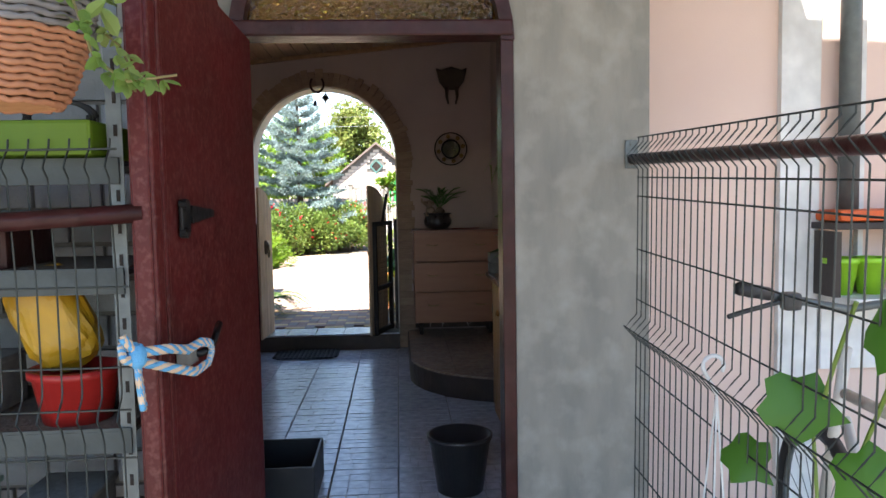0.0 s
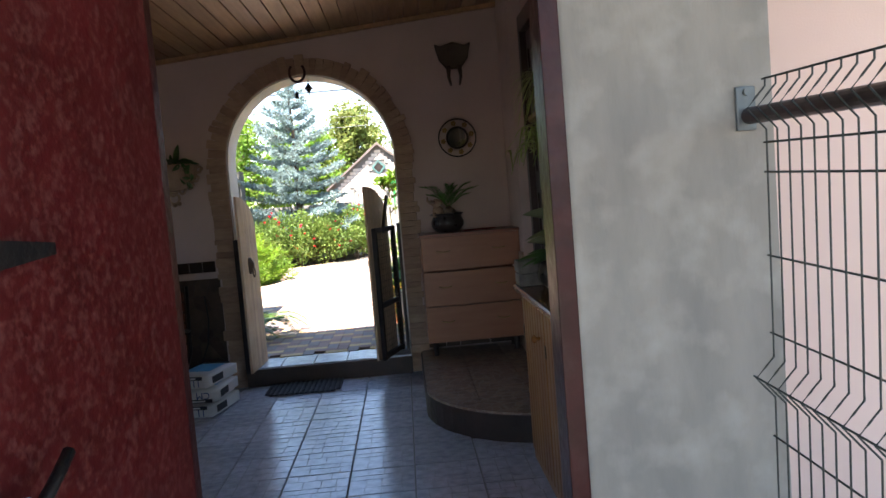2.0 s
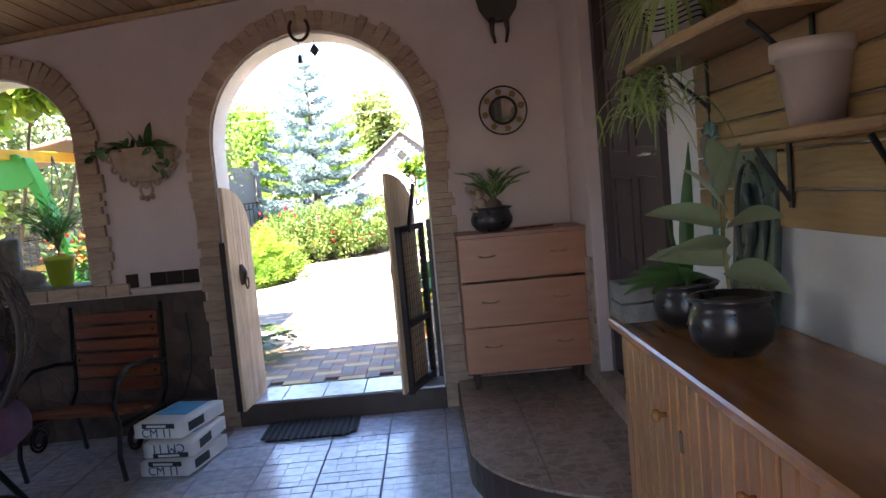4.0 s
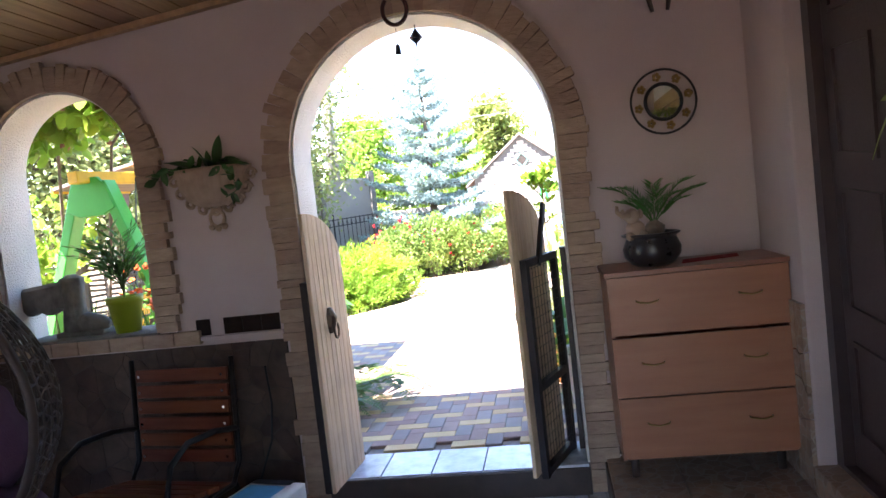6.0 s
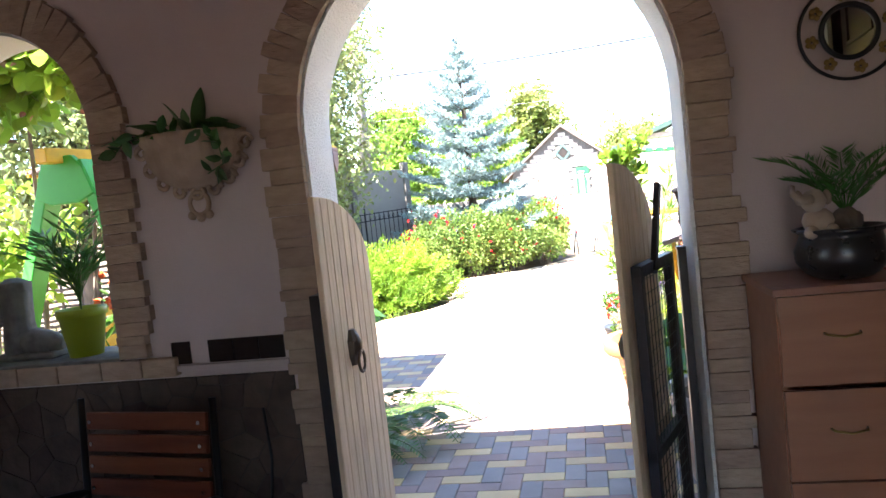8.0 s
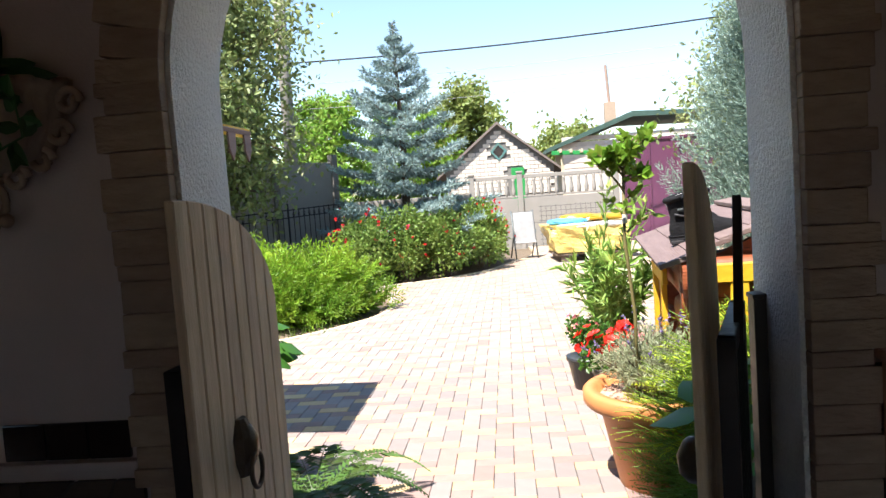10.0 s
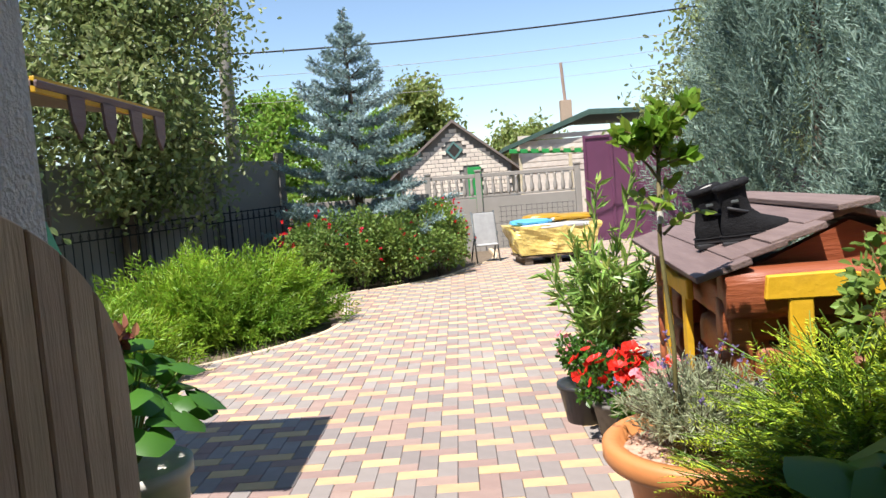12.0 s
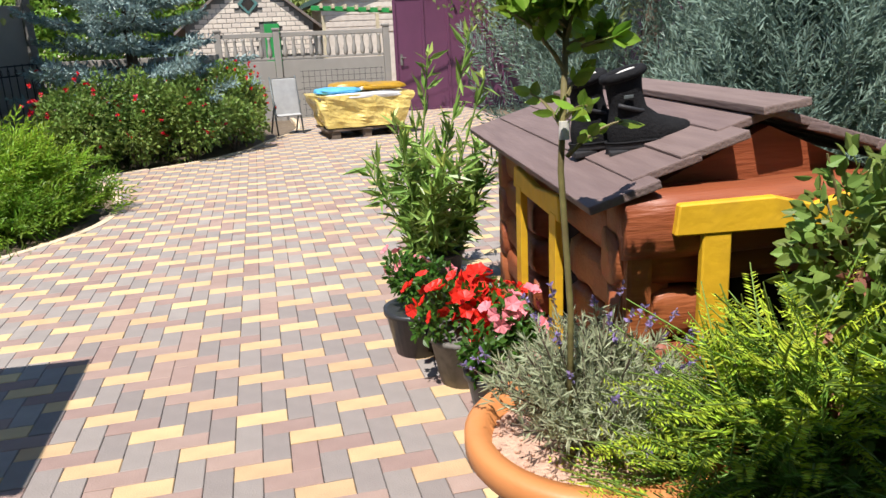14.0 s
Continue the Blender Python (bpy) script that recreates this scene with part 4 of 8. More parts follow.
# gate leaves
def gate_leaf(free, hinge, high, low, mirror):
    f, h = Vector((*free, 0)), Vector((*hinge, 0))
    d = h - f
    g = thing("gate_leaf", (free[0], free[1], 0.16), "half-height arched gate leaf of weathered boards, standing open", "gate", "leaves of the gate")
    g.matrix_world = pose(free[0], free[1], 0.155, 0, 0, math.degrees(math.atan2(d.y, d.x)))
    L, n = d.length, 8
    bw = L / n
    s = -1 if mirror else 1
    def top(u):
        return low + (high - low) * math.sqrt(max(0, 1 - (u / L) ** 2.2))
    for k in range(n):
        u0, u1 = k * bw + 0.002, (k + 1) * bw - 0.002
        o = [(u0, 0), (u1, 0)] + [(u1 - (u1 - u0) * j / 4, top(u1 - (u1 - u0) * j / 4) - 0.155) for j in range(5)]
        part("board", prism(o, 0.022, "y", -0.011, bevel=0.0035), "gatewood", g)
    y = 0.03 if s > 0 else -0.055
    fz = 1.09
    for a, b in (((0.02, 0.0), (0.02, fz)), ((L - 0.02, 0.0), (L - 0.02, fz)), ((0.02, fz - 0.02), (L - 0.02, fz - 0.02)), ((0.02, 0.03), (L - 0.02, 0.03)), ((0.02, 0.45), (L - 0.02, 0.45))):
        w = abs(b[0] - a[0]) + 0.04
        hgt = abs(b[1] - a[1]) + (0.04 if a[1] == b[1] else 0)
        part("frame_bar", box(((a[0] + b[0]) / 2, y, (a[1] + b[1]) / 2), (w, 0.035, max(hgt, 0.04)), 0.003), "darkmetal", g)
    for k in range(1, 11):
        part("mesh_wire", rod((k * L / 11, y + 0.012 * s, 0.05), (k * L / 11, y + 0.012 * s, fz), 0.0016, n=4), "wire", g)
    for k in range(1, 22):
        part("mesh_wire", rod((0.02, y + 0.012 * s, k * fz / 22), (L - 0.02, y + 0.012 * s, k * fz / 22), 0.0016, n=4), "wire", g)
    return g, L, s


gl, LL, s = gate_leaf((-0.245, 7.27), (-0.215, 7.76), 1.59, 1.30, False)
kn = part("knocker", lathe([(0.012, -0.05), (0.03, -0.03), (0.034, 0.01), (0.02, 0.04), (0.008, 0.05)], 14, c=(0.20, -0.02, 0.87)), "bronze", gl, "dark bronze lion knocker", smooth=True)
part("knocker_plate", lathe([(0.02, -0.075), (0.036, -0.04), (0.04, 0.02), (0.02, 0.06)], 10, c=(0.20, -0.008, 0.87)), "bronze", kn)
part("ring", tube([(0.20 + 0.03 * math.cos(a), -0.045, 0.81 + 0.042 * math.sin(a)) for a in np.linspace(0, 2 * math.pi, 20, endpoint=False)], 0.006, 8, closed=True), "bronze", kn, smooth=True)
gr, LR, s = gate_leaf((0.775, 7.32), (0.93, 7.76), 1.59, 1.28, True)
kr = part("knocker", lathe([(0.012, -0.05), (0.03, -0.03), (0.034, 0.01), (0.02, 0.04), (0.008, 0.05)], 14, c=(0.12, 0.03, 0.80)), "bronze", gr, "dark bronze lion knocker", smooth=True)
part("drop_bolt", box((0.25, -0.07, 1.20), (0.035, 0.02, 0.34), 0.004, ry=28), "darkmetal", gr, "dark steel bolt bar leaning on the frame")
for x, lab in ((-0.31, "dark steel gate post fixed in the opening"), (1.033, "dark steel gate post fixed in the opening")):
    gp = thing("gate_post", (x, 7.74, 0.15), lab, "post", "posts of the gate")
    part("post", box((0, 0, 0.55), (0.04, 0.05, 1.1), 0.003), "darkmetal", gp)
    part("cap", box((0, 0, 1.105), (0.046, 0.056, 0.012), 0.003), "darkmetal", gp)

# chest of drawers
ch = thing("chest_of_drawers", (1.588, 7.29, 0.176), "pear-coloured chest of three drawers on the platform", "chest of drawers")
CW, CD = 0.78, 0.40
part("side_panel", box((-CW / 2 + 0.009, 0, 0.548), (0.018, CD - 0.02, 0.842), 0.001), "chestwood", ch)
part("side_panel", box((CW / 2 - 0.009, 0, 0.548), (0.018, CD - 0.02, 0.842), 0.001), "chestwood", ch)
part("back_panel", box((0, CD / 2 - 0.02, 0.548), (CW - 0.04, 0.006, 0.82)), "chestwood", ch)
for x in (-CW / 2 + 0.06, CW / 2 - 0.06):
    for y in (-CD / 2 + 0.14, CD / 2 - 0.06):
        part("foot", lathe([(0.018, 0), (0.022, 0.125)], 12, c=(x, y, 0.0)), "riser", ch, smooth=True)
part("bottom_panel", box((0, 0, 0.135), (CW - 0.04, CD - 0.03, 0.016)), "chestwood", ch)
part("top", box((0, -0.004, 0.981), (CW + 0.02, CD + 0.015, 0.022), 0.003), "chesttop", ch, "reddish laminate top")
for z0, z1 in ((0.145, 0.415), (0.422, 0.690), (0.705, 0.967)):
    dr = part("drawer", box((0, -CD / 2 + 0.002, (z0 + z1) / 2), (CW - 0.006, 0.018, z1 - z0), 0.0015), "chestwood", ch)
    for x in (-0.22, 0.22):
        part("handle", tube([(x - 0.048, -CD / 2 - 0.006, (z0 + z1) / 2 + 0.02), (x - 0.044, -CD / 2 - 0.024, (z0 + z1) / 2 + 0.018), (x, -CD / 2 - 0.028, (z0 + z1) / 2 + 0.010), (x + 0.044, -CD / 2 - 0.024, (z0 + z1) / 2 + 0.018), (x + 0.048, -CD / 2 - 0.006, (z0 + z1) / 2 + 0.02)], 0.0035, 8), "gold", dr, "thin brass handle", smooth=True)
rc = solid("red_cloth", prism([(1.55, 7.2), (1.82, 7.28), (1.84, 7.40), (1.58, 7.34)], 0.004, "z", 1.1675), "redcloth", "small red cloth lying on the chest", "cloth")
# bowl with a sago palm and a small stone elephant
bp = thing("planted_bowl", (1.43, 7.24, 1.168), "dark glazed bowl with a young sago palm", "plant pot")
part("bowl", lathe([(0.07, 0), (0.10, 0.015), (0.128, 0.05), (0.132, 0.085), (0.115, 0.125), (0.112, 0.135), (0.132, 0.145), (0.134, 0.152), (0.12, 0.155), (0.105, 0.13)], 36), "darkglaze", bp, smooth=True)
part("soil", lathe([(0.112, 0.125), (0.08, 0.14)], 24), "soil", bp)
sb = bmesh.new()
bmesh.ops.create_icosphere(sb, subdivisions=3, radius=0.045, matrix=pose(0.02, 0, 0.165))
for v in sb.verts:
    v.co += Vector((0.01, 0.01, 0.012)) * noise.noise(v.co * 40)
part("caudex", sb, "bark", bp, smooth=True)
rg = np.random.default_rng(11)
for k in range(11):
    a = k * 0.59 + 0.2
    reach, rise = 0.17 + 0.05 * math.sin(k * 2), 0.17 + 0.05 * math.cos(k * 3)
    pts = [Vector((0.02 + reach * t * math.cos(a), reach * t * math.sin(a) * 0.7, 0.19 + rise * (t * 1.6 - 0.75 * t * t))) for t in np.linspace(0, 1, 15)]
    fr = part("frond", tube(pts, [0.003 - 0.0016 * i / 14 for i in range(15)], 5), "palm", bp)
    Q, D = [], []
    for i in range(3, 15):
        d = (pts[i] - pts[i - 1]).normalized()
        side = d.cross(Vector((0, 0, 1))).normalized()
        for sgn in (-1, 1):
            for h in (0.0, 0.5):
                Q.append(pts[i] - d * h * 0.012)
                D.append(d * 0.8 + side * sgn + Vector((0, 0, 0.25)))
    leaves("leaflet", Q, D, 0.062, 0.10, "palm", fr)
el = thing("elephant_figurine", (1.36, 7.2, 1.30), "small grey cast-stone elephant figurine in the bowl", "figurine")
eb = bmesh.new()
for c, r, sc in (((0, 0, 0.035), 0.034, (1, 0.8, 0.9)), ((-0.01, -0.01, 0.08), 0.027, (1, 0.9, 1)), ((0.02, -0.005, 0.085), 0.018, (0.5, 1, 1)), ((-0.038, -0.005, 0.088), 0.018, (0.5, 1, 1)), ((-0.02, -0.02, 0.012), 0.016, (1, 1, 1)), ((0.022, -0.018, 0.012), 0.016, (1, 1, 1))):
    bmesh.ops.create_icosphere(eb, subdivisions=2, radius=r, matrix=Matrix.Translation(c) @ Matrix.Diagonal((*sc, 1)))
tube([(-0.02, -0.03, 0.085), (-0.045, -0.045, 0.085), (-0.06, -0.045, 0.10), (-0.058, -0.04, 0.118)], [0.011, 0.009, 0.007, 0.005], 8, bm=eb)
for v in eb.verts:
    v.co = v.co * 1.35 + Vector((0, 0, 0.004)) * noise.noise(v.co * 60)
part("figure", eb, "paleclay", el, smooth=True)
# round mirror in a wrought ring
mi = thing("round_mirror", (1.583, 7.49, 1.935), "round wall mirror in a wrought ring with gilt flowers", "mirror")
def ringbar(R, r, y=0.0):
    return tube([(R * math.cos(a), y, R * math.sin(a)) for a in np.linspace(0, 2 * math.pi, 48, endpoint=False)], r, 8, closed=True)
part("outer_ring", ringbar(0.155, 0.006), "blackmetal", mi, smooth=True)
part("inner_ring", ringbar(0.086, 0.009), "blackmetal", mi, smooth=True)
gm = bmesh.new()
bmesh.ops.create_circle(gm, cap_ends=True, segments=48, radius=0.082, matrix=pose(0, 0.004, 0, 90))
part("glass", gm, "mirror", mi, "mirror glass")
part("back", prism([(0.085 * math.cos(a), 0.085 * math.sin(a)) for a in np.linspace(0, 2 * math.pi, 32, endpoint=False)], 0.008, "y", 0.010), "blackmetal", mi)
for k in range(8):
    a = k * math.pi / 4 + 0.2
    part("scroll", tube([(0.12 * math.cos(a) + 0.024 * math.cos(b) * (1 - b / 9), 0, 0.12 * math.sin(a) + 0.024 * math.sin(b) * (1 - b / 9)) for b in np.linspace(a, a + 6, 14)], 0.003, 5), "blackmetal", mi, smooth=True)
    fb = bmesh.new()
    for j in range(5):
        b = j * 2 * math.pi / 5
        bmesh.ops.create_icosphere(fb, subdivisions=1, radius=0.011, matrix=Matrix.Translation((0.121 * math.cos(a) + 0.013 * math.cos(b), -0.006, 0.121 * math.sin(a) + 0.013 * math.sin(b))) @ Matrix.Diagonal((1, 0.4, 1, 1)))
    part("flower", fb, "gold", mi, smooth=True)
# horned trophy and horseshoe
tr = thing("wall_trophy", (1.6, 7.50, 2.50), "dark carved trophy plate with two pegs on the wall", "trophy")
part("plate", prism([(-0.15, 0.21), (-0.10, 0.19), (0, 0.22), (0.10, 0.19), (0.15, 0.21), (0.12, 0.08), (0.06, 0.0), (-0.06, 0.0), (-0.12, 0.08)], 0.03, "y", -0.02, bevel=0.006), "bone", tr)
part("horn", tube([(-0.045, -0.03, 0.02), (-0.05, -0.05, -0.07), (-0.035, -0.05, -0.14)], [0.02, 0.014, 0.009], 8), "bone", tr, smooth=True)
part("horn", tube([(0.045, -0.03, 0.02), (0.05, -0.05, -0.07), (0.035, -0.05, -0.14)], [0.02, 0.014, 0.009], 8), "bone", tr, smooth=True)
hs = solid("horseshoe", tube([(0.315 + 0.062 * math.cos(a), 7.47, 2.56 + 0.075 * math.sin(a)) for a in np.linspace(math.radians(135), math.radians(405), 22)], 0.011, 8), "frame", "rusty horseshoe hung over the arch", "horseshoe", smooth=True)
lt = thing("lantern", (0.37, 7.72, 2.45), "small dark metal lantern hanging in the arch", "lantern")
part("roof", lathe([(0.006, 0.06), (0.012, 0.05), (0.036, 0.015), (0.038, 0.008), (0.03, 0.008)], 12), "blackmetal", lt)
part("finial", lathe([(0.002, -0.055), (0.004, -0.03), (0.007, -0.018), (0.02, -0.006), (0.03, 0.008)], 10), "blackmetal", lt)
part("chain", rod((0, 0, 0.06), (0, 0, 0.1), 0.003, n=6), "blackmetal", lt)
tb = thing("small_bell", (0.27, 7.70, 2.38), "small dark bell on a cord in the arch", "bell")
part("bell", lathe([(0.005, 0.06), (0.013, 0.05), (0.017, 0.012), (0.02, 0.005)], 12), "blackmetal", tb, smooth=True)
part("cord", rod((0, 0, 0.06), (0, 0, 0.18), 0.002, n=5), "cable", tb)

# wall planter
wpn = thing("wall_planter", (-0.775, 7.515, 1.55), "pale stucco half-bowl wall planter with trailing plants", "planter")
hb2 = bmesh.new()
prof = [(0.03, 0.125), (0.10, 0.14), (0.155, 0.175), (0.19, 0.23), (0.20, 0.275), (0.197, 0.295), (0.215, 0.315), (0.218, 0.34), (0.185, 0.34)]
n = 40
rings = []
for r, z in prof:
    rings.append([hb2.verts.new((r * (1 + 0.035 * math.cos(k * 2.0)) * math.cos(math.pi + math.pi * k / n), r * 0.75 * (1 + 0.035 * math.cos(k * 2.0)) * math.sin(math.pi + math.pi * k / n), z)) for k in range(n + 1)])
for A, B in zip(rings, rings[1:]):
    for k in range(n):
        hb2.faces.new((A[k], A[k + 1], B[k + 1], B[k]))
part("bowl", hb2, "paleclay", wpn, smooth=True)
part("soil", prism([(0.18 * math.cos(a), 0.13 * math.sin(a)) for a in np.linspace(math.pi, 2 * math.pi, 20)], 0.01, "z", 0.31), "soil", wpn)
for k in range(-4, 5):
    th = k * 0.33
    part("scroll", tube([(0.225 * math.sin(th) + 0.03 * math.cos(a) * (1 - a / 14), -0.03, 0.345 - 0.235 * math.cos(th) + 0.03 * math.sin(a) * (1 - a / 14)) for a in np.linspace(0, 7, 14)], 0.010, 6), "paleclay", wpn, smooth=True)
part("scroll", tube([(0.04 * math.cos(a), -0.03, 0.07 + 0.045 * math.sin(a)) for a in np.linspace(0, 2 * math.pi, 14, endpoint=False)], 0.01, 6, closed=True), "paleclay", wpn, smooth=True)
for x in (-0.035, 0, 0.035):
    sb = bmesh.new()
    bmesh.ops.create_icosphere(sb, subdivisions=2, radius=0.018, matrix=pose(x, -0.03, 0.015 + abs(x) * 0.3))
    part("knob", sb, "paleclay", wpn, smooth=True)
rg = np.random.default_rng(21)
P = rg.normal(size=(26, 3)) * (0.09, 0.04, 0.02) + (0, -0.08, 0.35)
leaves("foliage", P, rg.normal(size=(26, 3)) + (0, -0.3, 0.5), 0.07, 0.5, "house", wpn)
for bx, way, ln in ((0.05, (0.15, 0, 1), 0.22), (0.0, (-0.2, -0.3, 0.7), 0.18), (-0.06, (-0.8, -0.2, 0.5), 0.18), (0.03, (0.9, -0.3, 0.35), 0.2), (0.0, (0.3, -0.7, 0.4), 0.17), (-0.08, (-0.9, -0.3, 0.2), 0.16), (0.08, (0.7, -0.2, 0.15), 0.18)):
    long_leaf("tall_leaf", (bx, -0.06, 0.33), way, ln, 0.062, 0.2, "house", wpn, turn=0.6)
for sx, pts in ((1, [(0.1, -0.12, 0.33), (0.17, -0.15, 0.28), (0.18, -0.15, 0.2), (0.12, -0.16, 0.17)]), (-1, [(-0.14, -0.1, 0.34), (-0.22, -0.1, 0.36), (-0.29, -0.08, 0.30), (-0.3, -0.08, 0.36)])):
    part("runner", tube(pts, 0.003, 5), "house", wpn)
    Q = [Vector(a).lerp(Vector(b), t) for a, b in zip(pts, pts[1:]) for t in (0, 0.25, 0.5, 0.75)]
    leaves("leaf", Q, rg.normal(size=(len(Q), 3)), 0.07, 0.55, "house", wpn)

# dark tiles let into the wall
for x0, x1 in ((-0.99, -0.91), (-0.83, -0.725), (-0.722, -0.617), (-0.614, -0.51)):
    solid("wall_tile", box(((x0 + x1) / 2, 7.512, 1.035), (x1 - x0, 0.012, 0.09), 0.003), "glassblock", "dark brown glass tile let into the plaster", "tile", group="dark wall tiles")
solid("trim_5", box((-0.77, 7.505, 0.975), (0.56, 0.03, 0.022), 0.004), "plaster", "plaster ledge above the stone dado", "trim", "structure")

# window sill and what stands on it
solid("window_sill", box((-1.66, 7.66, 1.02), (0.9, 0.34, 0.03), 0.006), "greystone", "grey stone sill of the arched window", "sill", "structure")
lp = thing("lime_plant_pot", (-1.47, 7.64, 1.036), "lime green pot with a parlour palm on the sill", "plant pot")
part("pot", lathe([(0.068, 0), (0.094, 0.17), (0.102, 0.17), (0.102, 0.205), (0.094, 0.205), (0.088, 0.17)], 32), "limepot", lp, smooth=True)
part("soil", lathe([(0.09, 0.18), (0.05, 0.19)], 20), "soil", lp)
rg = np.random.default_rng(31)
for k in range(26):
    a, tilt = rg.uniform(0, 6.28), rg.uniform(0.1, 0.75)
    hgt = rg.uniform(0.22, 0.42)
    pts = [Vector((tilt * hgt * t * t * math.cos(a), tilt * hgt * t * t * math.sin(a) * 0.8, 0.19 + hgt * t * (1 - 0.25 * t * tilt))) for t in np.linspace(0, 1, 8)]
    fr = part("stem", tube(pts, 0.0022, 4), "palm", lp)
    Q, D = [], []
    for i in range(3, 8):
        d = (pts[i] - pts[i - 1]).normalized()
        sd = d.cross(Vector((0, 0, 1))).normalized()
        for sgn in (-1, 1):
            Q.append(pts[i]); D.append(d + sd * sgn * 0.8 + Vector((0, 0, -0.25)))
    leaves("leaf", Q, D, 0.105, 0.13, "palm", fr)
bt = thing("boot_planter", (-1.80, 7.66, 1.036), "grey cast-stone boot ornament on the sill", "ornament")
bb = bmesh.new()
lathe([(0.07, 0.03), (0.068, 0.10), (0.06, 0.16), (0.063, 0.26), (0.068, 0.335), (0.05, 0.345), (0.02, 0.36)], 40, bm=bb, wobble=0.05)
box((0.05, 0, 0.015), (0.30, 0.13, 0.03), 0.01, bm=bb)
tube([(-0.03, 0, 0.07), (0.08, 0, 0.07), (0.16, 0, 0.055), (0.2, 0, 0.045)], [0.06, 0.062, 0.055, 0.03], 12, bm=bb)
part("boot", bb, "greystone", bt, smooth=True)
part("cuff", prism([(0.04, 0.325), (0.02, 0.36), (-0.05, 0.33), (-0.18, 0.315), (-0.34, 0.30), (-0.36, 0.20), (-0.27, 0.13), (-0.21, 0.165), (-0.15, 0.125), (-0.08, 0.16), (-0.03, 0.15)], 0.09, "y", -0.045, bevel=0.02), "greystone", bt, "rough stone cuff")
for x in (-1.65, -1.28):
    sc = thing("scroll_bracket", (x, 7.74, 1.036), "small wrought iron scroll on the sill", "ornament", "scrolls on the sill")
    part("scroll", tube([(0.05 * math.cos(a) * (1 - a / 12), 0, 0.06 + 0.05 * math.sin(a) * (1 - a / 12)) for a in np.linspace(0, 9, 20)], 0.005, 6), "blackmetal", sc, smooth=True)

# slatted armchair with iron arms
bn = thing("garden_armchair", (-1.03, 7.02, 0.0), "iron-armed garden chair with red-brown wooden slats", "chair", rz=-10)
for k in range(6):
    z = 0.42 + k * 0.083
    sl = part("back_slat", box((0, 0.22 + 0.04 * k / 6, z), (0.56, 0.02, 0.066), 0.006, rx=-8), "benchwood", bn)
    for x in (-0.255, 0.255):
        part("bolt", rod((x, 0.205 + 0.04 * k / 6, z), (x, 0.20 + 0.04 * k / 6, z), 0.008, n=8), "chrome", sl)
for k in range(5):
    part("seat_slat", box((0, -0.30 + k * 0.098, 0.385 - k * 0.018), (0.62, 0.082, 0.026), 0.006, rx=-10), "benchwood", bn)
for x in (-0.31, 0.31):
    sd = part("side_frame", tube([(x, 0.26, 0.92), (x, 0.22, 0.4), (x, 0.15, 0.30), (x, -0.3, 0.31)], 0.014, 8), "blackmetal", bn, smooth=True)
    part("arm", tube([(x, 0.23, 0.56), (x, 0.05, 0.60), (x, -0.15, 0.61), (x, -0.28, 0.55), (x, -0.33, 0.42), (x, -0.30, 0.30)], 0.015, 8), "blackmetal", sd, smooth=True)
    part("scroll", tube([(x, -0.16 + 0.085 * math.cos(a) * (1 - a / 22), 0.20 + 0.085 * math.sin(a) * (1 - a / 22)) for a in np.linspace(0, 13, 32)], 0.009, 6), "blackmetal", sd, smooth=True)
    part("front_leg", tube([(x, -0.30, 0.31), (x, -0.33, 0.15), (x, -0.30, 0.0)], 0.014, 8), "blackmetal", bn, smooth=True)
    part("rear_leg", tube([(x, 0.16, 0.30), (x, 0.22, 0.15), (x, 0.25, 0.0)], 0.014, 8), "blackmetal", bn, smooth=True)

# three sacks of tile adhesive
def text_mesh(body, size, m):
    cu = bpy.data.curves.new("lettering", "FONT")
    cu.body, cu.size, cu.extrude, cu.align_x = body, size, 0.0008, "CENTER"
    ob = bpy.data.objects.new("lettering", cu)
    me = bpy.data.meshes.new_from_object(ob)
    bpy.data.objects.remove(ob)
    bpy.data.curves.remove(cu)
    me.transform(m)
    return me


for k, (dx, rz) in enumerate(((0.0, -12), (0.015, -6), (-0.005, -14))):
    sg = thing("adhesive_sack", (-0.50 + dx, 6.86, 0.001 + 0.108 * k), "white and blue paper sack of tile adhesive, stacked", "sack", "stacked sacks", rz=rz)
    sb = box((0, 0, 0.053), (0.30, 0.46, 0.105))
    bmesh.ops.subdivide_edges(sb, edges=sb.edges[:], cuts=7, use_grid_fill=True)
    for v in sb.verts:
        u, w = v.co.x / 0.15, v.co.y / 0.23
        v.co.z = 0.053 + (v.co.z - 0.053) * (1 - 0.28 * max(abs(u) ** 6, abs(w) ** 6)) + 0.004 * noise.noise(v.co * 14 + Vector((k, 0, 0)))
        v.co.x *= 1 - 0.03 * abs(w) ** 4
    part("sack", sb, "bagpaper", sg, smooth=True)
    part("blue_print", box((0.0, 0.02, 0.1075), (0.2, 0.24, 0.002)), "bagblue", sg, "sky-blue printed field")
    part("name_bar", box((0.01, -0.2335, 0.084 if k != 1 else 0.024), (0.2, 0.004, 0.026)), "bagdark", sg, "dark printed name bar")
    part("name_bar", box((0.0, 0.185, 0.1075), (0.22, 0.05, 0.002)), "bagdark", sg)
    part("name_mark", box((0.0, -0.237, 0.084 if k != 1 else 0.024), (0.12, 0.002, 0.012)), "white", sg)
    m = pose(0.0, -0.2355, 0.022, 90, 0, 0) if k != 1 else pose(0.0, -0.2355, 0.086, -90, 0, 180)
    part("lettering", text_mesh("CM 11", 0.07, m), "bluepaint", sg, "blue letters CM 11")
    part("side_print", box((0.1505, -0.08, 0.055), (0.002, 0.16, 0.05)), "bagdark", sg)

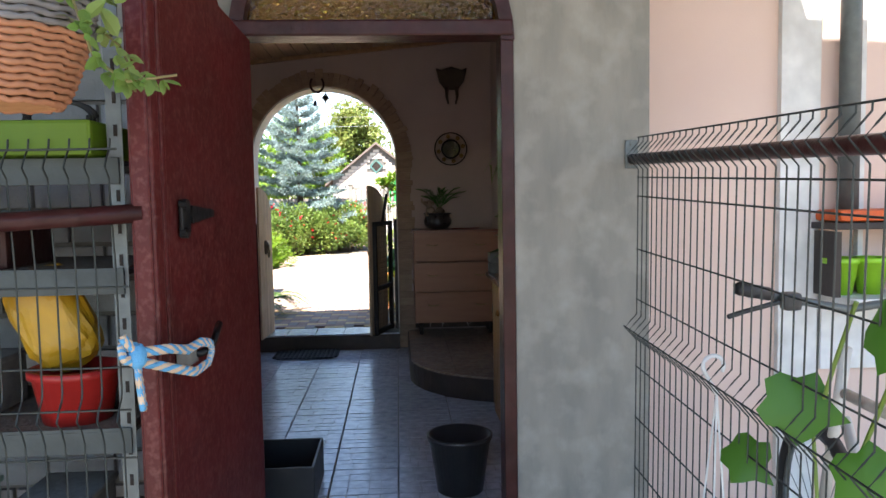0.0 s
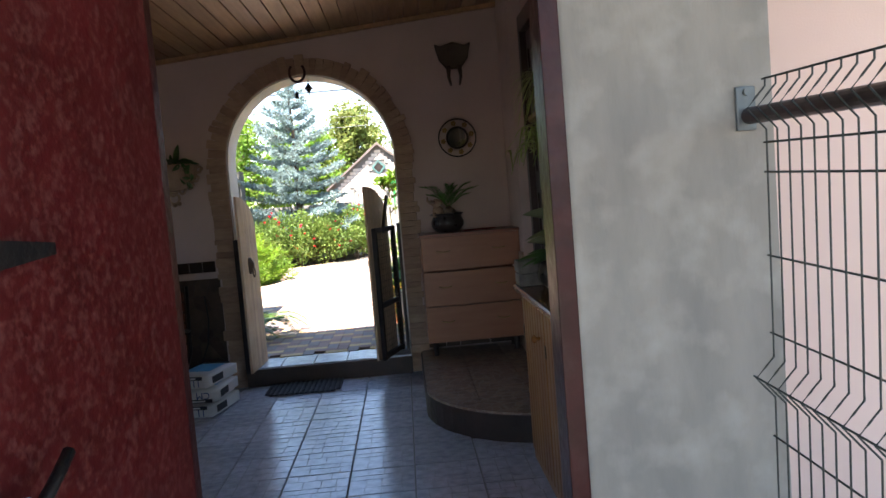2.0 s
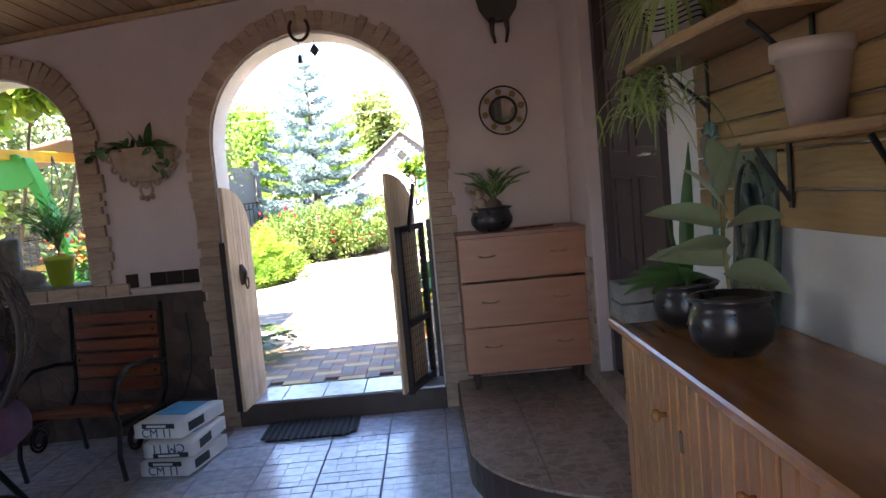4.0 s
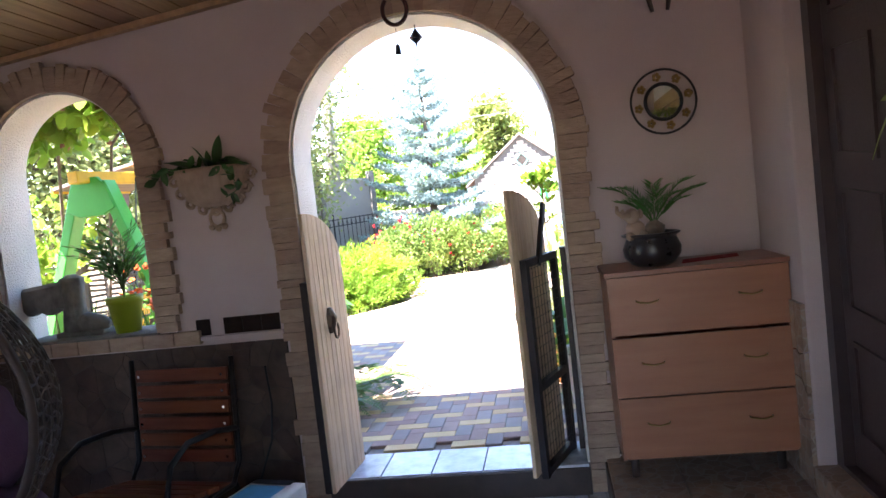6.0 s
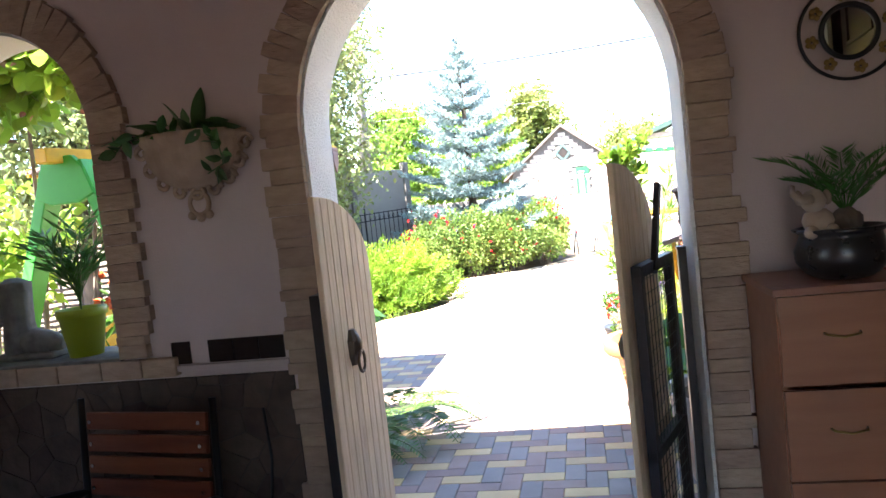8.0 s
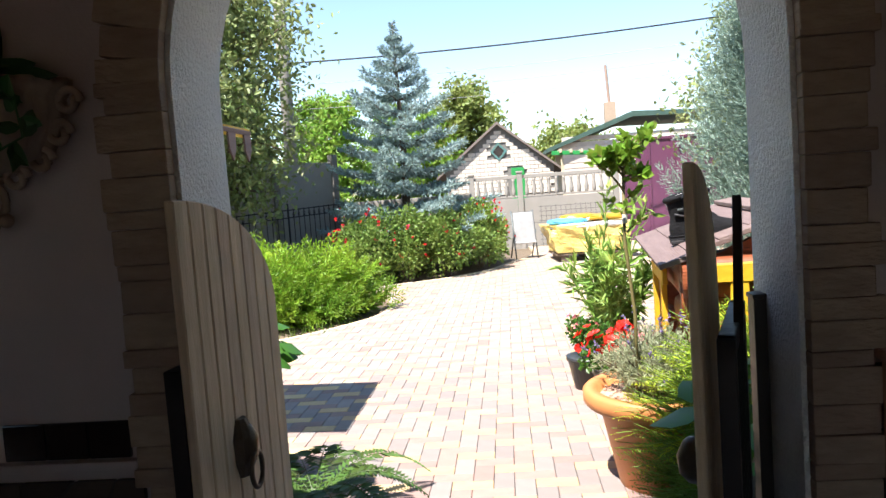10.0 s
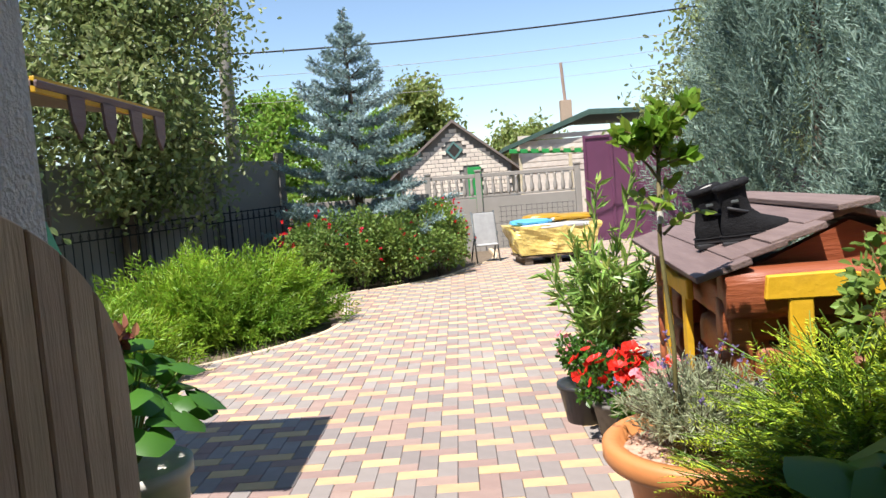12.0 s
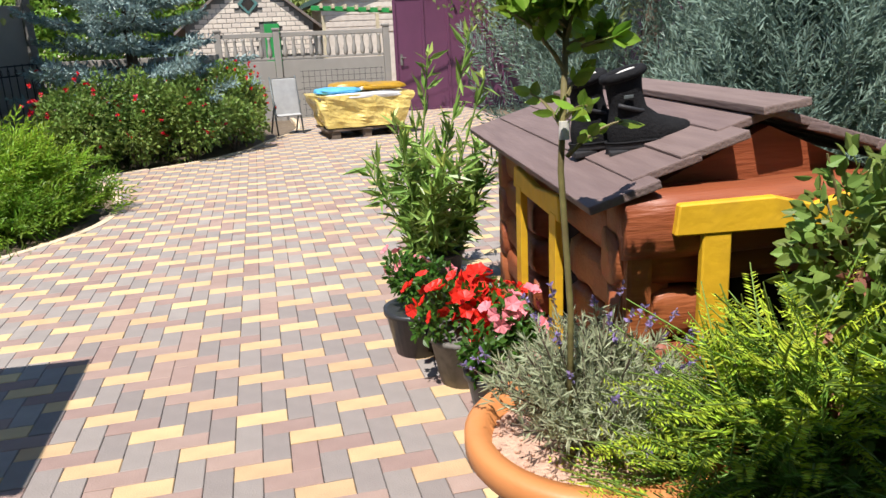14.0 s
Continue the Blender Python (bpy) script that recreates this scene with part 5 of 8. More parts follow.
# wicker egg chair with a purple cushion
eg = thing("wicker_egg_chair", (-1.45, 6.1, 0.0), "dark wicker egg chair with a purple cushion", "chair", rz=25)
def egg(u, v):
    a = math.radians(-25 + 230 * u)
    r = 0.52 * math.sin(math.pi * (0.08 + 0.86 * v)) ** 0.8
    return Vector((r * math.sin(a - 1.57) , r * math.cos(a - 1.57) * 0.9, 0.38 + 1.22 * v))
for k in range(34):
    part("cane", tube([egg(k / 33, v) for v in np.linspace(0, 1, 15)], 0.006, 5), "wicker", eg, smooth=True)
wv = bmesh.new()
for j in range(46):
    v = j / 45
    tube([egg(u, v + 0.02 * math.sin(u * 50 + j * 3.1)) * 1.0 + Vector((0, 0, 0)) for u in np.linspace(0, 1, 40)], 0.0042, 4, bm=wv)
part("weave", wv, "wicker", eg)
part("rim", tube([egg(0, v) for v in np.linspace(0, 1, 16)] + [egg(1, v) for v in np.linspace(1, 0, 16)], 0.018, 8), "wicker", eg, smooth=True)
part("base_ring", tube([(0.42 * math.cos(a), 0.42 * math.sin(a), 0.02) for a in np.linspace(0, 2 * math.pi, 36, endpoint=False)], 0.02, 8, closed=True), "blackmetal", eg, smooth=True)
for a in (0.5, 2.6, 4.7):
    part("leg", rod((0.42 * math.cos(a), 0.42 * math.sin(a), 0.02), (0.18 * math.cos(a), 0.18 * math.sin(a), 0.42), 0.018), "blackmetal", eg, smooth=True)
def cushion(c, s, seed):
    cb2 = bmesh.new()
    bmesh.ops.create_icosphere(cb2, subdivisions=4, radius=1)
    for v in cb2.verts:
        q = v.co.copy()
        v.co = Vector((math.copysign(abs(q.x) ** 0.7, q.x) * s[0], math.copysign(abs(q.y) ** 0.7, q.y) * s[1], math.copysign(abs(q.z) ** 0.8, q.z) * s[2])) * (1 + 0.12 * noise.noise(q * 2.2 + Vector((seed, 0, 0)))) + Vector(c)
    return cb2
part("seat_cushion", cushion((0.05, -0.08, 0.52), (0.40, 0.38, 0.14), 1), "purplecloth", eg, "purple padded seat cushion", smooth=True)
part("back_cushion", cushion((0.0, 0.2, 0.82), (0.34, 0.15, 0.26), 5), "purplecloth", eg, "purple padded back cushion", smooth=True)
solid("power_cable", tube([(-0.62, 7.49, 0.80), (-0.60, 7.47, 0.6), (-0.62, 7.46, 0.4), (-0.70, 7.44, 0.2), (-0.78, 7.42, 0.06), (-0.9, 7.4, 0.012)], 0.006, 6), "cable", "black cable hanging down the stone wall", "cable", smooth=True)

# house door in its reveal
hd = thing("house_door", (2.13, 6.365, 0.30), "plum-brown pressed steel entrance door, closed", "door")
part("door_leaf", box((0, 0, 1.17), (0.06, 0.98, 2.3), 0.004), "doorbrown", hd)
part("door_frame", prism([(-0.565, -0.02), (0.565, -0.02), (0.565, 2.45), (-0.565, 2.45)], 0.11, "x", -0.075, [[(-0.49, 0.02), (0.49, 0.02), (0.49, 2.33), (-0.49, 2.33)]]), "doorbrown", hd)
for z0, z1 in ((0.15, 0.55), (0.65, 1.15), (1.25, 1.7), (1.8, 2.2)):
    for y0, y1 in ((-0.4, -0.06), (0.06, 0.4)):
        part("raised_panel", prism([(y0, z0), (y1, z0 + 0.02), (y1, z1), (y0, z1 - 0.02)], 0.012, "x", -0.042, [[(y0 + 0.018, z0 + 0.02), (y1 - 0.018, z0 + 0.04), (y1 - 0.018, z1 - 0.02), (y0 + 0.018, z1 - 0.04)]]), "doorbrown", hd)
pt = part("lock_plate", box((-0.036, -0.41, 1.17), (0.012, 0.04, 0.26), 0.006), "chrome", hd, "polished steel lock plate")
part("handle", tube([(-0.04, -0.41, 1.24), (-0.085, -0.41, 1.24), (-0.09, -0.38, 1.24), (-0.09, -0.29, 1.238)], 0.009, 8), "chrome", pt, smooth=True)
solid("door_step", box((2.04, 6.365, 0.235), (0.16, 1.12, 0.13), 0.006), "warmtile", "tiled step under the house door", "step", "structure")

# cabinet along the house wall
ca = thing("pine_cabinet", (1.86, 4.33, 0.0), "varnished pine cabinet with tongue-and-groove doors", "cabinet")
part("worktop", prism([(1.63 - 1.86, 3.4 - 4.33), (0.225, 3.4 - 4.33), (0.225, 0.9), (-0.19, 0.9), (-0.225, 0.865)], 0.034, "z", 0.931, bevel=0.007), "pine", ca, "glossy pine worktop")
# near-black body puts the shade behind the doors into its colour
part("body", box((0.03, -0.02, 0.49), (0.38, 1.76, 0.88)), "dark", ca)
part("end_panel", box((0.02, 0.862, 0.485), (0.37, 0.02, 0.89), 0.003), "pineboard", ca)
for d in range(3):
    y0 = 0.85 - d * 0.585
    door = part("door", box((-0.168, y0 - 0.29, 0.49), (0.012, 0.57, 0.82)), "bark", ca)
    for k in range(8):
        part("board", box((-0.178, y0 - 0.038 - k * 0.0715, 0.49), (0.014, 0.0635, 0.82), 0.006), "pineboard", door)
    part("knob", lathe([(0.008, 0), (0.008, 0.018), (0.018, 0.026), (0.018, 0.036), (0.006, 0.042)], 14, c=(0, 0, 0)), "pine", door, "turned wooden knob", smooth=True).matrix_local = pose(-0.184, y0 - 0.47, 0.76, 0, -90, 0)
    part("hinge", box((-0.186, y0 - 0.01, 0.72), (0.006, 0.022, 0.06), 0.002), "bronze", door)
for z in (0.055, 0.905):
    part("rail", box((-0.165, -0.02, z), (0.02, 1.76, 0.07), 0.002), "pineboard", ca)
for k, z in enumerate((0.967, 1.034)):
    ty = thing("plant_tray", (1.70, 5.12 + 0.01 * k, z), "grey stone-like plant tray stacked on the worktop", "tray", "stacked trays")
    part("tray", prism([(-0.05, -0.08), (0.07, -0.08), (0.07, 0.06), (-0.05, 0.06)], 0.012, "z", 0.0, bevel=0.003), "greystone", ty)
    for x, y, sx, sy in ((-0.046, -0.01, 0.012, 0.14), (0.066, -0.01, 0.012, 0.14), (0.01, -0.074, 0.11, 0.012), (0.01, 0.054, 0.11, 0.012)):
        part("side", box((x, y, 0.035), (sx, sy, 0.056), 0.004), "greystone", ty)
def dark_pot(name, loc, s, label):
    p = thing(name, loc, label, "plant pot", "dark pots on the cabinet")
    part("pot", lathe([(0.08 * s, 0), (0.118 * s, 0.04 * s), (0.128 * s, 0.09 * s), (0.118 * s, 0.135 * s), (0.108 * s, 0.15 * s), (0.125 * s, 0.165 * s), (0.125 * s, 0.175 * s), (0.108 * s, 0.175 * s), (0.10 * s, 0.15 * s)], 36), "darkglaze", p, smooth=True)
    part("soil", lathe([(0.105 * s, 0.15 * s), (0.06, 0.16 * s)], 20), "soil", p)
    return p
p1 = dark_pot("rubber_plant_pot", (1.82, 4.56, 0.967), 0.88, "dark glazed pot with a pale rubber plant")
part("stem", tube([(0, 0, 0.17), (-0.01, 0.0, 0.3), (0.0, 0.01, 0.46)], 0.006, 6), "youngbark", p1)
for z0, way, ln in ((0.24, (-0.6, 0.6, 0.25), 0.25), (0.28, (-0.8, -0.3, 0.2), 0.24), (0.33, (0.2, -0.8, 0.35), 0.24), (0.38, (-0.3, 0.6, 0.8), 0.22), (0.22, (0.2, -0.9, 0.1), 0.24), (0.42, (0.0, -0.5, 0.8), 0.22), (0.34, (-0.9, 0.25, 0.45), 0.23), (0.44, (-0.15, 0.1, 1), 0.18)):
    long_leaf("leaf", (0, 0, z0), way, ln, 0.085, 0.25, "ficus", p1, turn=0.7 if z0 % 0.04 > 0.02 else -0.6)
p2 = dark_pot("snake_plant_pot", (1.83, 4.93, 0.967), 0.80, "dark glazed pot with snake plant and drooping leaves")
for way, ln in (((0.0, -0.15, 1), 0.46), ((-0.12, 0.1, 1), 0.3), ((0.1, 0.12, 1), 0.38)):
    long_leaf("sword_leaf", (0.3 * way[0] * 0.2, 0.2 * way[1], 0.12), way, ln, 0.036, 0.0, "house", p2, "dark upright sword leaf")
for way, ln in (((-0.8, 0.2, 0.3), 0.22), ((-0.6, -0.5, 0.25), 0.2), ((-0.5, 0.7, 0.4), 0.24), ((0.2, -0.8, 0.4), 0.2), ((-0.7, 0.5, 0.1), 0.22), ((-0.3, -0.7, 0.7), 0.2), ((-0.2, 0.6, 0.8), 0.22)):
    long_leaf("broad_leaf", (0, 0, 0.14), way, ln, 0.055, 0.35, "house", p2, turn=0.5)
# relief panel, boards and shelves on the wall
rl2 = thing("relief_panel", (2.05, 4.90, 0.967), "greenish relief panel leaning on the wall", "panel")
part("panel", box((0, 0, 0.27), (0.022, 0.30, 0.54), 0.006, ry=4), "tealglass", rl2)
part("arch_relief", tube([(-0.016, 0.1 * math.cos(a), 0.30 + 0.2 * math.sin(a)) for a in np.linspace(-0.9, 4.0, 22)], 0.008, 6), "tealglass", rl2, smooth=True)
part("figure_relief", tube([(-0.016, 0.02 * math.sin(k * 0.9), 0.12 + k * 0.035) for k in range(10)], [0.02, 0.026, 0.022, 0.016, 0.018, 0.022, 0.018, 0.01, 0.016, 0.014], 8), "tealglass", rl2, smooth=True)
sh = thing("rustic_wall_shelf", (2.08, 4.70, 1.27), "rustic plank wall panel with two live-edge shelves", "shelf")
for k in range(9):
    part("plank", box((-0.012, 0.0, 0.055 + k * 0.112), (0.022, 1.35, 0.106), 0.006), "rustic", sh)
for z, d, y0, y1, xx in ((0.24, 0.16, -0.68, 0.22, 0), (0.56, 0.26, -0.3, 0.78, 0)):
    part("shelf_board", prism([(-0.024, y0), (-0.024, y1), (-0.10, y1 + 0.02), (-d, y1 - 0.06), (-d - 0.02, (y0 + y1) / 2), (-d + 0.02, y0 + 0.05), (-0.1, y0)], 0.034, "z", z, bevel=0.006), "rustic", sh)
    for y in (y0 + 0.12, y1 - 0.25):
        part("bracket", tube([(-0.03, y, z - 0.16), (-d * 0.75, y, z - 0.005)], 0.007, 6), "blackmetal", sh)
        part("bracket", box((-0.028, y, z - 0.09), (0.006, 0.02, 0.18)), "blackmetal", sh)
sun_o = thing("sun_ornament", (2.04, 5.20, 1.53), "teal ceramic sun ornament with ribbons hanging from the shelf", "ornament")
part("disc", prism([((0.075 + 0.018 * math.cos(k * math.pi)) * math.cos(2 * math.pi * k / 32), (0.075 + 0.018 * math.cos(k * math.pi)) * math.sin(2 * math.pi * k / 32)) for k in range(32)], 0.015, "x", -0.01, bevel=0.003), "teal", sun_o)
part("boss", lathe([(0.045, 0), (0.04, 0.012), (0.015, 0.018)], 20), "greystone", sun_o, smooth=True).matrix_local = pose(-0.01, 0, 0, 0, -90, 0)
part("cord", rod((0, 0, 0.08), (0, 0, 0.28), 0.003, n=5), "cable", sun_o)
for y in (-0.015, 0.012):
    part("ribbon", box((0, y, -0.2), (0.004, 0.016, 0.26)), "teal", sun_o)
spp = thing("spider_plant", (1.96, 5.26, 1.866), "pale pot with a long trailing spider plant on the shelf", "plant pot")
part("pot", lathe([(0.07, 0), (0.10, 0.16), (0.108, 0.16), (0.108, 0.19), (0.09, 0.19)], 28), "whitepot", spp, smooth=True)
for k in range(5):
    part("band", tube([(0.104 * math.cos(a) , 0.104 * math.sin(a), 0.165 - 0.018 * k - 0.05 * math.sin(a * 2) * 0.4) for a in np.linspace(0, 2 * math.pi, 28, endpoint=False)], 0.003, 5, closed=True), "dark", spp)
rg = np.random.default_rng(41)
cv = bmesh.new()
V, F = [], []
for k in range(280):
    a, L = rg.uniform(0, 6.28), rg.uniform(0.2, 0.42)
    drop = rg.uniform(0.4, 1.5)
    base = Vector((0.05 * math.cos(a), 0.05 * math.sin(a), 0.19)) if k < 160 else Vector((-0.11 + 0.05 * rg.normal(), 0.12 * rg.normal(), -0.05 - 0.16 * rg.random()))
    L = L * (0.75 if k < 160 else 0.5)
    s = Vector((-math.sin(a), math.cos(a), 0)) * 0.009
    for t in np.linspace(0, 1, 7):
        p = base + Vector((math.cos(a) * L * t * 0.75, math.sin(a) * L * t * 0.75, L * (0.5 * t - drop * t * t)))
        p.x = min(p.x, 0.09)
        V += [p - s * (1 - 0.8 * t), p + s * (1 - 0.8 * t)]
    b = len(V) - 14
    F += [(b + 2 * i, b + 2 * i + 1, b + 2 * i + 3, b + 2 * i + 2) for i in range(6)]
me = bpy.data.meshes.new("foliage")
me.from_pydata(V, [], F)
part("foliage", me, "varieg", spp)
tp = thing("clay_pot", (2.0, 4.42, 1.545), "pale terracotta pot on the wall shelf", "plant pot")
part("pot", lathe([(0.06, 0), (0.09, 0.16), (0.10, 0.16), (0.10, 0.20), (0.085, 0.20)], 28), "brownclay", tp, smooth=True)

# ---------------------------------------------------------------- garden: planting helpers
def blob_points(rng, n, c, r, lumps=9, shell=0.55):
    """Points in an uneven clumped volume of half-sizes r about c, denser at its skin."""
    dirs = rng.normal(size=(lumps, 3))
    dirs[:, 2] = np.abs(dirs[:, 2]) * 0.9 - 0.15
    dirs /= np.linalg.norm(dirs, axis=1, keepdims=True)
    cents = dirs * rng.uniform(0.35, 0.75, (lumps, 1))
    rad = rng.uniform(0.28, 0.5, lumps)
    k = rng.integers(0, lumps, n)
    d = rng.normal(size=(n, 3))
    d /= np.linalg.norm(d, axis=1, keepdims=True)
    p = cents[k] + d * (rad[k] * (shell + (1 - shell) * rng.random(n)))[:, None]
    return p * np.asarray(r) + np.asarray(c), d


def limb_tree(name, base, height, spread, label, leafmaterial, nleaf, leafsize, seed, trunk=0.12, crown0=0.3, lean=(0, 0), aspect=0.55, branches=26, group=""):
    rng = np.random.default_rng(seed)
    t = thing(name, base, label, "tree", group)
    tk = [Vector((lean[0] * s * s + 0.06 * math.sin(s * 7 + seed), lean[1] * s * s + 0.05 * math.cos(s * 6), height * 0.86 * s)) for s in np.linspace(0, 1, 11)]
    part("trunk", tube(tk, [trunk * (1 - 0.85 * s) for s in np.linspace(0, 1, 11)], 9), "bark", t, smooth=True)
    P, D = [], []
    lb = bmesh.new()
    for k in range(branches):
        s = crown0 + (0.98 - crown0) * (k + rng.random()) / branches
        b = tk[0].lerp(tk[-1], 0)
        i = min(9, int(s * 10))
        b = tk[i].lerp(tk[i + 1], s * 10 - i)
        a = k * 2.4 + rng.uniform(-0.4, 0.4)
        L = spread * (0.55 + 0.6 * rng.random()) * (1.05 - 0.6 * abs(s - 0.5) - 0.35 * s)
        pts = [b + Vector((math.cos(a) * L * u, math.sin(a) * L * u, L * (0.55 * u - 0.25 * u * u + 0.1 * math.sin(u * 5 + k)))) for u in np.linspace(0, 1, 6)]
        tube(pts, [max(0.006, trunk * 0.42 * (1 - s * 0.5) * (1 - 0.85 * u)) for u in np.linspace(0, 1, 6)], 5, bm=lb)
        m = nleaf // branches
        u = rng.random(m) ** 0.6
        q = np.array([list(pts[min(4, int(x * 5))].lerp(pts[min(4, int(x * 5)) + 1], x * 5 - min(4, int(x * 5)))) for x in u])
        twig = rng.normal(size=(m, 3)) * (0.13 + 0.17 * u[:, None]) * spread * 0.42
        P.append(q + twig)
        D.append(rng.normal(size=(m, 3)) + (0, 0, -0.35))
    tagged(part("branchwork", lb, "bark", t, smooth=True), kind="stuff")
    leaves("crown", np.concatenate(P), np.concatenate(D), leafsize, aspect, leafmaterial, t, rng=rng)
    return t


def needles_on(rng, pts, n, L, spreadv, droop=0.0):
    """Short needles round a polyline."""
    Q, D = [], []
    m = len(pts) - 1
    u = rng.random(n) * m
    for x in u:
        i = min(m - 1, int(x))
        a, b = pts[i], pts[i + 1]
        d = (b - a).normalized()
        Q.append(a.lerp(b, x - i))
        D.append(d * 0.6 + Vector(rng.normal(size=3)) * spreadv + Vector((0, 0, -droop)))
    return Q, D


def sprays(name, rng, B, A, L, pairs, blade, aspect, material, parent, side=0.45, wild=0.14, flat=0.0):
    """Feathered shoots from points B along A (n x 3), each with pairs of short side blades."""
    B, A = np.asarray(B, float), np.asarray(A, float)
    L = np.asarray(L, float).reshape(-1, 1) * np.ones((len(B), 1))
    A = A / (np.linalg.norm(A, axis=1, keepdims=True) + 1e-9)
    R = rng.normal(size=B.shape) * (1 - flat) + np.array((0, 0, 1.0)) * flat * 2
    S = np.cross(A, R)
    S = S / (np.linalg.norm(S, axis=1, keepdims=True) + 1e-9)
    P, D, Z = [B + A * L * 0.82], [A], [blade * 1.1 * np.ones(len(B))]
    for i in range(pairs):
        u = (i + 0.4) / pairs
        for sg in (-1, 1):
            d = A * 0.8 + S * sg * (0.95 - 0.5 * u) + rng.normal(size=B.shape) * wild
            d = d / np.linalg.norm(d, axis=1, keepdims=True)
            l = L * side * (1 - 0.75 * u)
            o = B + A * L * u
            for f in (0.0, 0.5):
                P.append(o + d * l * f)
                D.append(d + rng.normal(size=B.shape) * wild)
                Z.append((blade + l[:, 0] * 0.45) * rng.uniform(0.8, 1.2, len(B)))
    return leaves(name, np.concatenate(P), np.concatenate(D), np.concatenate(Z), aspect, material, parent, rng=rng)


# blue spruce
def spruce(base, height, radius, label, seed):
    rng = np.random.default_rng(seed)
    t = thing("blue_spruce", base, label, "tree")
    part("trunk", tube([(0, 0, 0), (0.02, 0, height * 0.5), (0, 0, height)], [0.11, 0.06, 0.012], 8), "bark", t, smooth=True)
    bm = bmesh.new()
    B, A, Z = [], [], []
    tiers = 13
    for k in range(tiers):
        s = k / (tiers - 1)
        z = 1.0 + (height - 1.35) * s ** 0.95
        R = radius * (1 - s) ** 0.8 * (0.95 + 0.14 * math.sin(k * 2.1)) + 0.08
        nb = int(12 - 6 * s)
        for j in range(nb):
            a = j * 2 * math.pi / nb + k * 1.1 + rng.uniform(-0.3, 0.3)
            L = R * rng.uniform(0.72, 1.12)
            tilt = 0.55 * s + 0.02 + rng.uniform(-0.06, 0.06)
            pts = [Vector((math.cos(a) * L * u, math.sin(a) * L * u, z + L * (tilt * u - 0.32 * u + 0.26 * u * u))) for u in np.linspace(0, 1, 6)]
            tube(pts, [0.018 * (1 - 0.8 * u) for u in np.linspace(0, 1, 6)], 4, bm=bm)
            across = Vector((-math.sin(a), math.cos(a), 0))
            steps = max(3, int(L * 8))
            for i in range(steps + 1):
                u = 0.18 + 0.8 * i / steps
                n0 = min(4, int(u * 5))
                o = pts[n0].lerp(pts[n0 + 1], u * 5 - n0)
                out = (pts[n0 + 1] - pts[n0]).normalized()
                for sg in (-1, 1):
                    B.append(o)
                    A.append(out * 0.8 + across * sg * rng.uniform(0.5, 1.0) + Vector((0, 0, rng.uniform(-0.12, 0.12))))
                    Z.append(0.10 + L * 0.30 * (1.05 - u))
            B.append(pts[4])
            A.append(pts[5] - pts[4] + Vector((0, 0, 0.03)))
            Z.append(0.24 * L + 0.08)
    for i in range(14):
        B.append(Vector((0, 0, height - 0.5 + 0.036 * i)))
        A.append(Vector((math.cos(i * 2.4) * 0.7, math.sin(i * 2.4) * 0.7, 0.8)))
        Z.append(0.16 - 0.007 * i)
    tagged(part("branchwork", bm, "bark", t), kind="stuff")
    sprays("needles", rng, [list(b) for b in B], [list(b) for b in A], Z, 6, 0.055, 0.3, "spruce", t, 0.34, 0.3, 0.3)
    return t


spruce((-1.47, 19.65, 0.1), 4.65, 1.62, "blue spruce standing in the rose bed", 4)

# feathery junipers
def juniper(base, half, height, n, label, seed, material="juniper", sprig=0.42, name="juniper_bush"):
    rng = np.random.default_rng(seed)
    t = thing(name, base, label, "shrub")
    st = bmesh.new()
    B, A, Z = [], [], []
    ph = rng.uniform(0, 6.28, 6)
    for k in range(n):
        a = rng.uniform(0, 6.283)
        e = math.asin(rng.random() ** 0.75)
        lump = 1 + 0.09 * math.sin(3 * a + ph[0]) + 0.08 * math.sin(5 * a + 3 * e + ph[1]) + 0.07 * math.sin(8 * a + ph[2] - 4 * e)
        depth = lump * (1 - 0.42 * rng.random() ** 1.3)
        tip = Vector((math.cos(a) * math.cos(e) ** 0.8 * half[0], math.sin(a) * math.cos(e) ** 0.8 * half[1], 0.05 + height * math.sin(e))) * depth
        d = Vector((math.cos(a) * (0.25 + math.cos(e)), math.sin(a) * (0.25 + math.cos(e)), 0.45 + 0.55 * math.sin(e))) + Vector(rng.normal(size=3)) * 0.26
        d.normalize()
        l = sprig * rng.uniform(0.6, 1.15)
        b = tip - d * l * 0.75
        b.z = max(b.z, 0.03)
        B.append(list(b))
        A.append(list(d))
        Z.append(l)
        if k % 14 == 0:
            tube([Vector((b.x * 0.1, b.y * 0.1, 0)), Vector((b.x * 0.6, b.y * 0.6, b.z * 0.45)), b], [0.018, 0.012, 0.005], 4, bm=st)
    tagged(part("branchwork", st, "bark", t), kind="stuff")
    sprays("needles", rng, B, A, Z, 8, 0.035, 0.26, material, t, 0.36, 0.16)
    return t


juniper((-2.55, 14.9, 0.1), (1.35, 1.25), 0.86, 1500, "spreading bright green juniper at the paving's edge", 12)
juniper((-3.0, 12.55, 0.1), (0.95, 0.9), 0.70, 850, "low bright green juniper beside the swing", 13)

